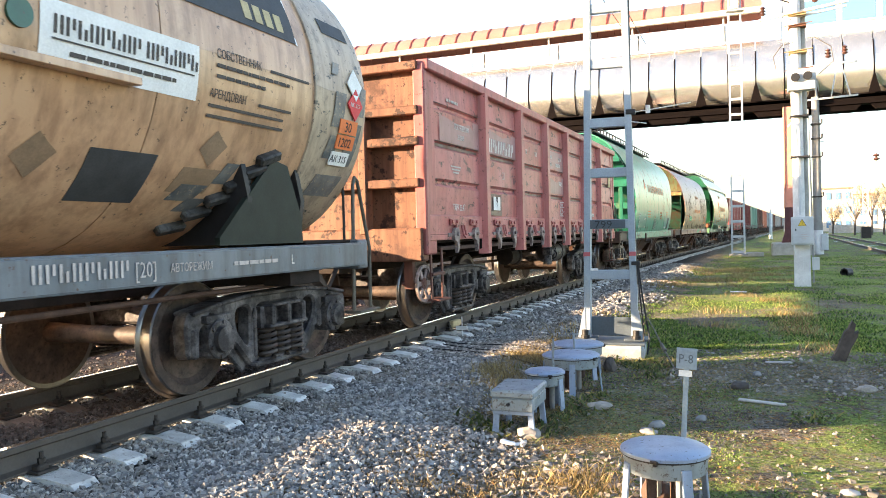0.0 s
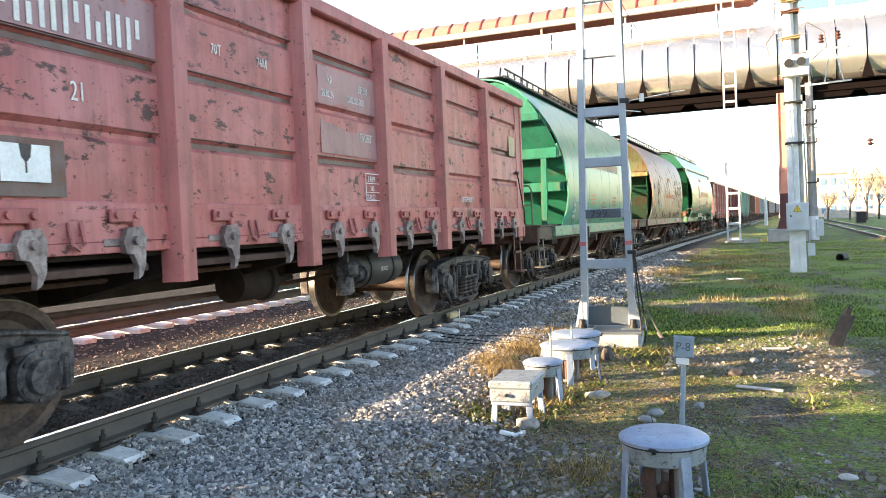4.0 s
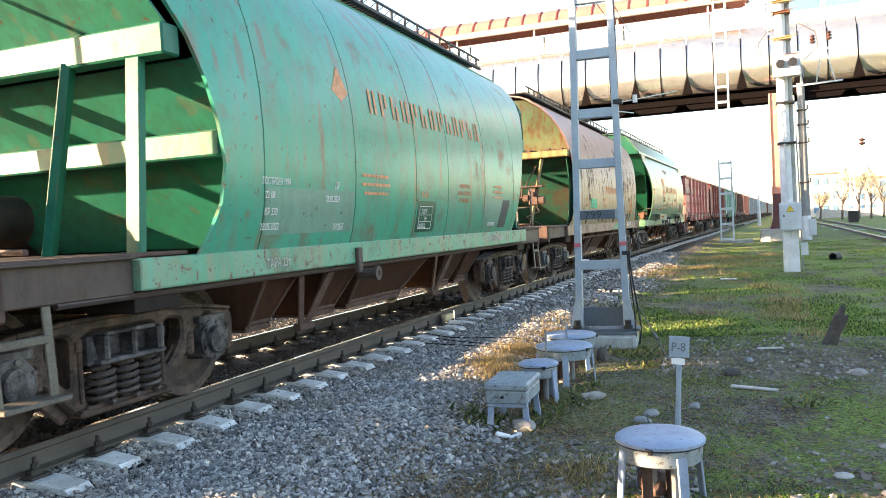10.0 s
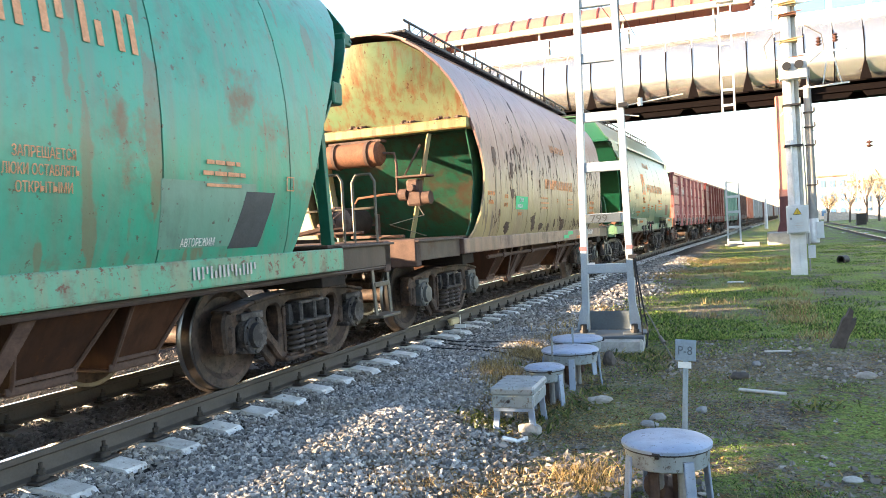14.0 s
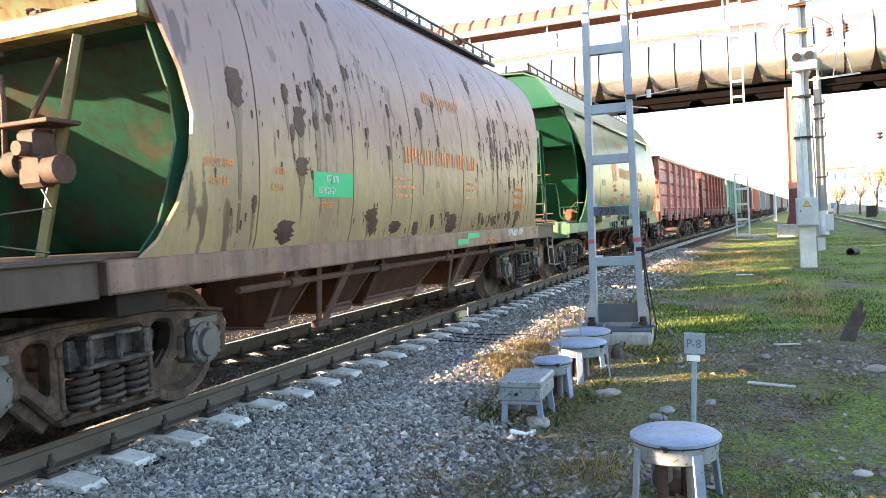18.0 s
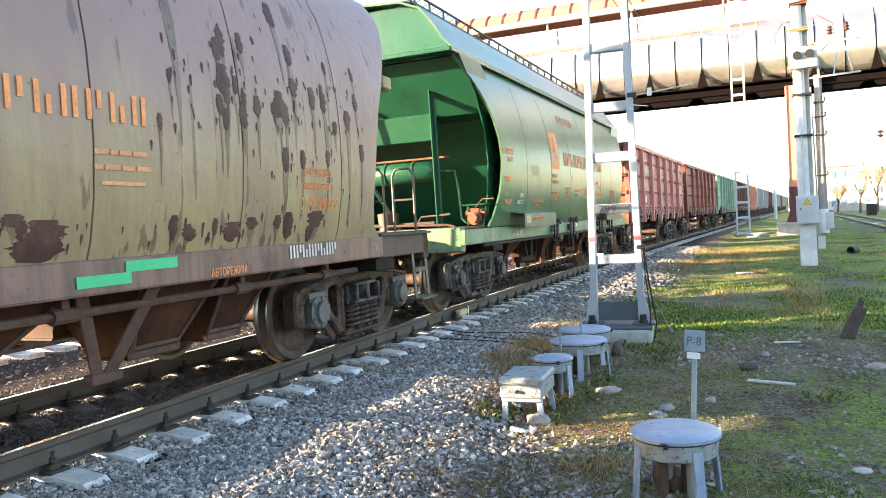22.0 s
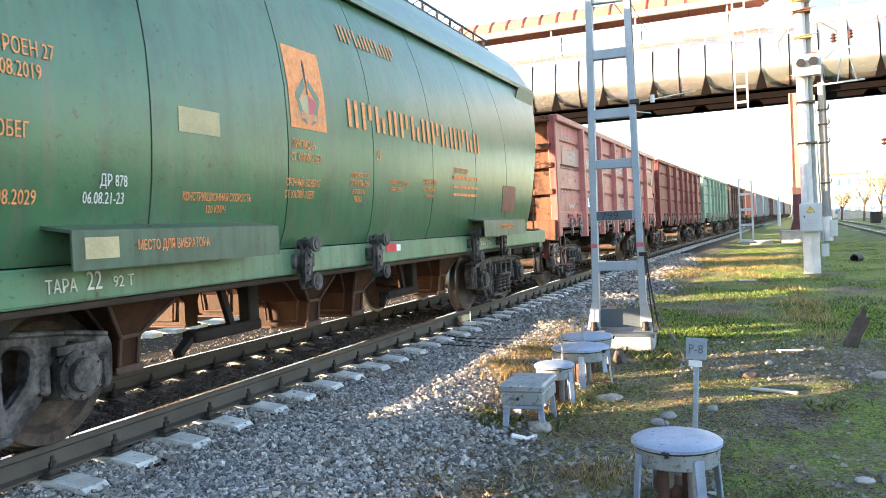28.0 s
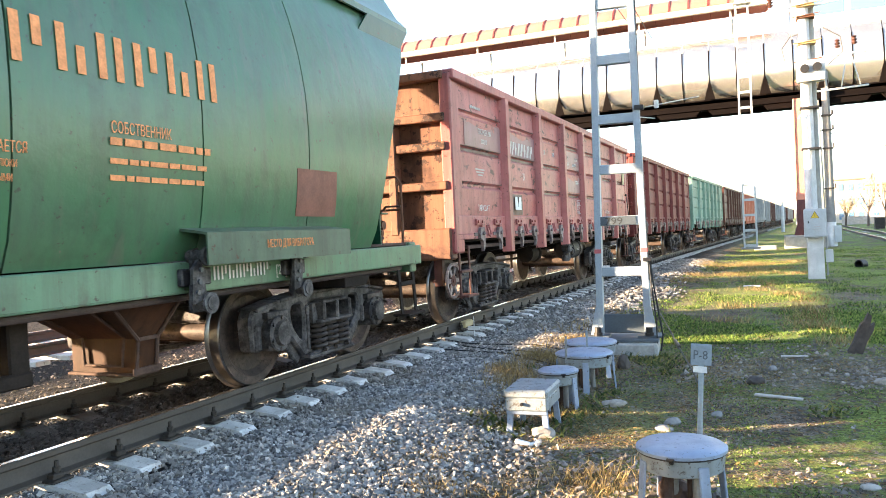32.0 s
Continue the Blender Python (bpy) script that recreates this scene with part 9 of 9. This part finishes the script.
def rock(name, label, s, mat, seed):
    bm = bmesh.new()
    bmesh.ops.create_icosphere(bm, subdivisions=2, radius=1)
    for v in bm.verts:
        k = 1 + 0.28 * noise.noise(v.co * 1.3 + Vector((seed, 0, 0))) + 0.12 * noise.noise(v.co * 4 + Vector((0, seed, 0)))
        v.co = Vector((v.co.x * s[0], v.co.y * s[1], v.co.z * s[2])) * k
    me = bpy.data.meshes.new(name)
    bm.to_mesh(me)
    bm.free()
    me.materials.append(mat)
    return tagged(new(name, me), label, "stone")


def drop(ob, x, y, lift, rz=0.0):
    ob.matrix_basis = pose(x, y, gz(x, y) + lift, 0, 0, rz)
    return ob


drop(rock("stone", "pale broken stone under the box's foot", (0.11, 0.08, 0.06), M["pale_stone"], 3), -1.70, 5.98, 0.02)
for i, (x, y, s, mt, lb) in enumerate(((1.05, 8.5, (0.09, 0.06, 0.05), "pale_stone", "pale stone lying in the grass"), (-0.42, 6.9, (0.05, 0.04, 0.035), "concrete_dark", "dark round stone in the grass"), (-0.75, 6.55, (0.08, 0.05, 0.04), "concrete_dark", "dark stone in the weeds"),
                                       (-1.55, 9.0, (0.09, 0.07, 0.12), "wood_dark", "dark block beside the pad"), (0.05, 9.1, (0.06, 0.05, 0.04), "concrete_dark", "small grey stone in grass"), (-0.55, 4.75, (0.15, 0.10, 0.11), "rust_dark", "brown stone under the round box"),
                                       (-0.8, 6.35, (0.09, 0.06, 0.03), "concrete_dark", "flat dark stone in the weeds"), (0.9, 6.05, (0.05, 0.035, 0.02), "pale_stone", "pale stone chip on the ground"), (0.55, 5.3, (0.06, 0.04, 0.025), "concrete", "pale stone chip on the ground"), (0.75, 5.0, (0.045, 0.035, 0.02), "pale_stone", "pale stone chip on the ground"))):
    drop(rock("stone", lb, s, M[mt], 10 + i), x, y, s[2] * 0.35, 23 * i)
drop(rock("concrete_chunk", "broken white concrete chunk among weeds", (0.12, 0.055, 0.045), M["pale_stone"], 71), -1.32, 7.05, 0.03, 12)
drop(rock("brick_block", "dark broken block in the grass", (0.10, 0.07, 0.05), M["wood_dark"], 72), -0.12, 8.3, 0.025, 30)
drop(solo("plank", Geo().box((0, 0, 0.02), (0.42, 0.06, 0.022), Matrix.Rotation(0.04, 3, "Y"), 0.006), M["wood_pale"], "bleached broken plank on the grass", "plank"), 0.08, 7.72, 0.0, -10)
drop(solo("plank", Geo().box((0, 0, 0.015), (0.30, 0.05, 0.02), None, 0.006), M["wood_pale"], "pale splinter of wood", "plank"), 0.30, 10.0, 0.0, 8)
drop(solo("litter", Geo().box((0, 0, 0.03), (0.12, 0.05, 0.03), Matrix.Rotation(0.25, 3, "Y"), 0.012).box((0.08, 0.02, 0.015), (0.08, 0.05, 0.02), Matrix.Rotation(-0.3, 3, "Y"), 0.01), M["white"], "crumpled white litter", "litter"), -1.78, 5.66, 0.0, 15)
drop(solo("litter", Geo().box((0, 0, 0.02), (0.40, 0.09, 0.03), None, 0.012), M["white"], "white scrap lying in the grass", "litter"), -0.28, 20.6, 0.0, -8)
post = thing("wooden_stump", "leaning weathered dark wooden post", "post", pose(0.95, 10.4, -0.44, 0, 22, 0))
part("timber", Geo().prism([(-0.075, 0), (0.085, 0), (0.07, 0.25), (0.085, 0.40), (0.07, 0.49), (0.035, 0.44), (0.01, 0.56), (-0.035, 0.58), (-0.04, 0.47), (-0.065, 0.42), (-0.06, 0.2)], (0, 0, 0), (1, 0, 0), (0, 0, 1), 0.13), M["wood_dark"], post)
# marker post lettered P-8
mk = thing("marker_post", "grey marker post with a small plate lettered P-8", "sign", pose(-0.455, 5.32, -0.42, 0, 3.2, 0))
part("stake", Geo().box((0, 0, 0.40), (0.034, 0.03, 0.80)), M["sign"], mk)
part("white_band", Geo().box((-0.005, -0.02, 0.735), (0.085, 0.006, 0.042)), M["white"], mk, "white band")
pl = part("plate", Geo().box((0, -0.02, 0.835), (0.132, 0.008, 0.142), None, 0.003), M["sign"], mk, "grey plate")
part("lettering", words("P-8", 0.085, M["sign_text"], wide=0.85), None, pl, at=Matrix.Translation((-0.052, -0.0255, 0.805)) @ pose(0, 0, 0, 90))
# thin white stakes by the boxes
for x, y, h, t in ((-1.86, 7.45, 0.62, 1.5), (-1.78, 8.2, 0.58, -2.0)):
    st = thing("thin_stake", "thin white-painted stake beside a junction box", "stake", pose(x, y, -0.4, 0, t, 0))
    part("rod", Geo().box((0, 0, h / 2), (0.022, 0.015, h)), M["can_grey"], st)
# sleeve cable along the ballast and small rail-side clutter
for k, (y0, y1, x1) in enumerate(((9.3, 8.75, -1.95), (9.75, 9.2, -2.05), (10.15, 9.5, -2.1))):
    run = []
    for i in range(15):
        t = i / 14
        x, y = -4.25 + (x1 + 4.25) * t, y0 + (y1 - y0) * t + 0.12 * math.sin(5 * t + 2 * k)
        run.append((x, y, gz(x, y) + 0.022))
    solo("ground_cable", Geo().tube(run, 0.009, 6), M["cable"], "black cable snaking over the ballast to the boxes", "cable")
solo("rail_lug", Geo().box((-4.26, 11.0, -0.1), (0.10, 0.34, 0.10), None, 0.02), M["tan_patch"], "sandy-coloured lug on the rail's foot", "clamp")
solo("white_tag", Geo().box((-4.0, 10.6, -0.12), (0.18, 0.02, 0.06)).beam((-4.0, 10.62, -0.3), (-4.0, 10.62, 0.05), 0.012, 0.012), M["white"], "small white tag on a wire", "tag")
solo("pipe_end", Geo().lathe([(0, 0.14), (0.28, 0.14), (0.28, 0.11), (0.02, 0.1)], (2.95, 27.5, -0.28), (-0.6, -0.8, 0), 16), M["black"], "dark rubber ring on the gravel", "debris")
solo("kerb_log", Geo().box((0.15, 43.5, -0.22), (1.1, 0.25, 0.24), None, 0.03), M["concrete"], "pale concrete kerb on the verge", "kerb")


# ---- what moves: the train rolls towards the camera, slowing down ----
def travel(t):
    """Metres the train has rolled after t seconds."""
    return 2.16068 * t - 0.0219161 * t ** 2 + 0.00019121 * t ** 3 + 2.6e-7 * t ** 4


def wagon_pose(at, base, t):
    y = at - travel(t)
    a, b = line_pose(y - base / 2).translation, line_pose(y + base / 2).translation
    return Matrix.Translation((a + b) / 2) @ pose(0, 0, 0, 0, 0, -math.degrees(math.atan2(b.x - a.x, b.y - a.y)))


def motions():
    for w, at, base in WAGONS:
        walk(w, [(t, wagon_pose(at, base, t)) for t in range(33)])
    for w, at, base in WAGONS[:6]:
        for ws, yc in WHEELSETS[w.name]:
            rows = []
            for k in range(108):
                t = min(32.0, 0.3 * k)
                rows.append((t, Matrix.Translation((0, yc, R_WHEEL)) @ Matrix.Rotation(travel(t) / R_WHEEL, 4, "X")))
            walk(ws, rows)


motions()
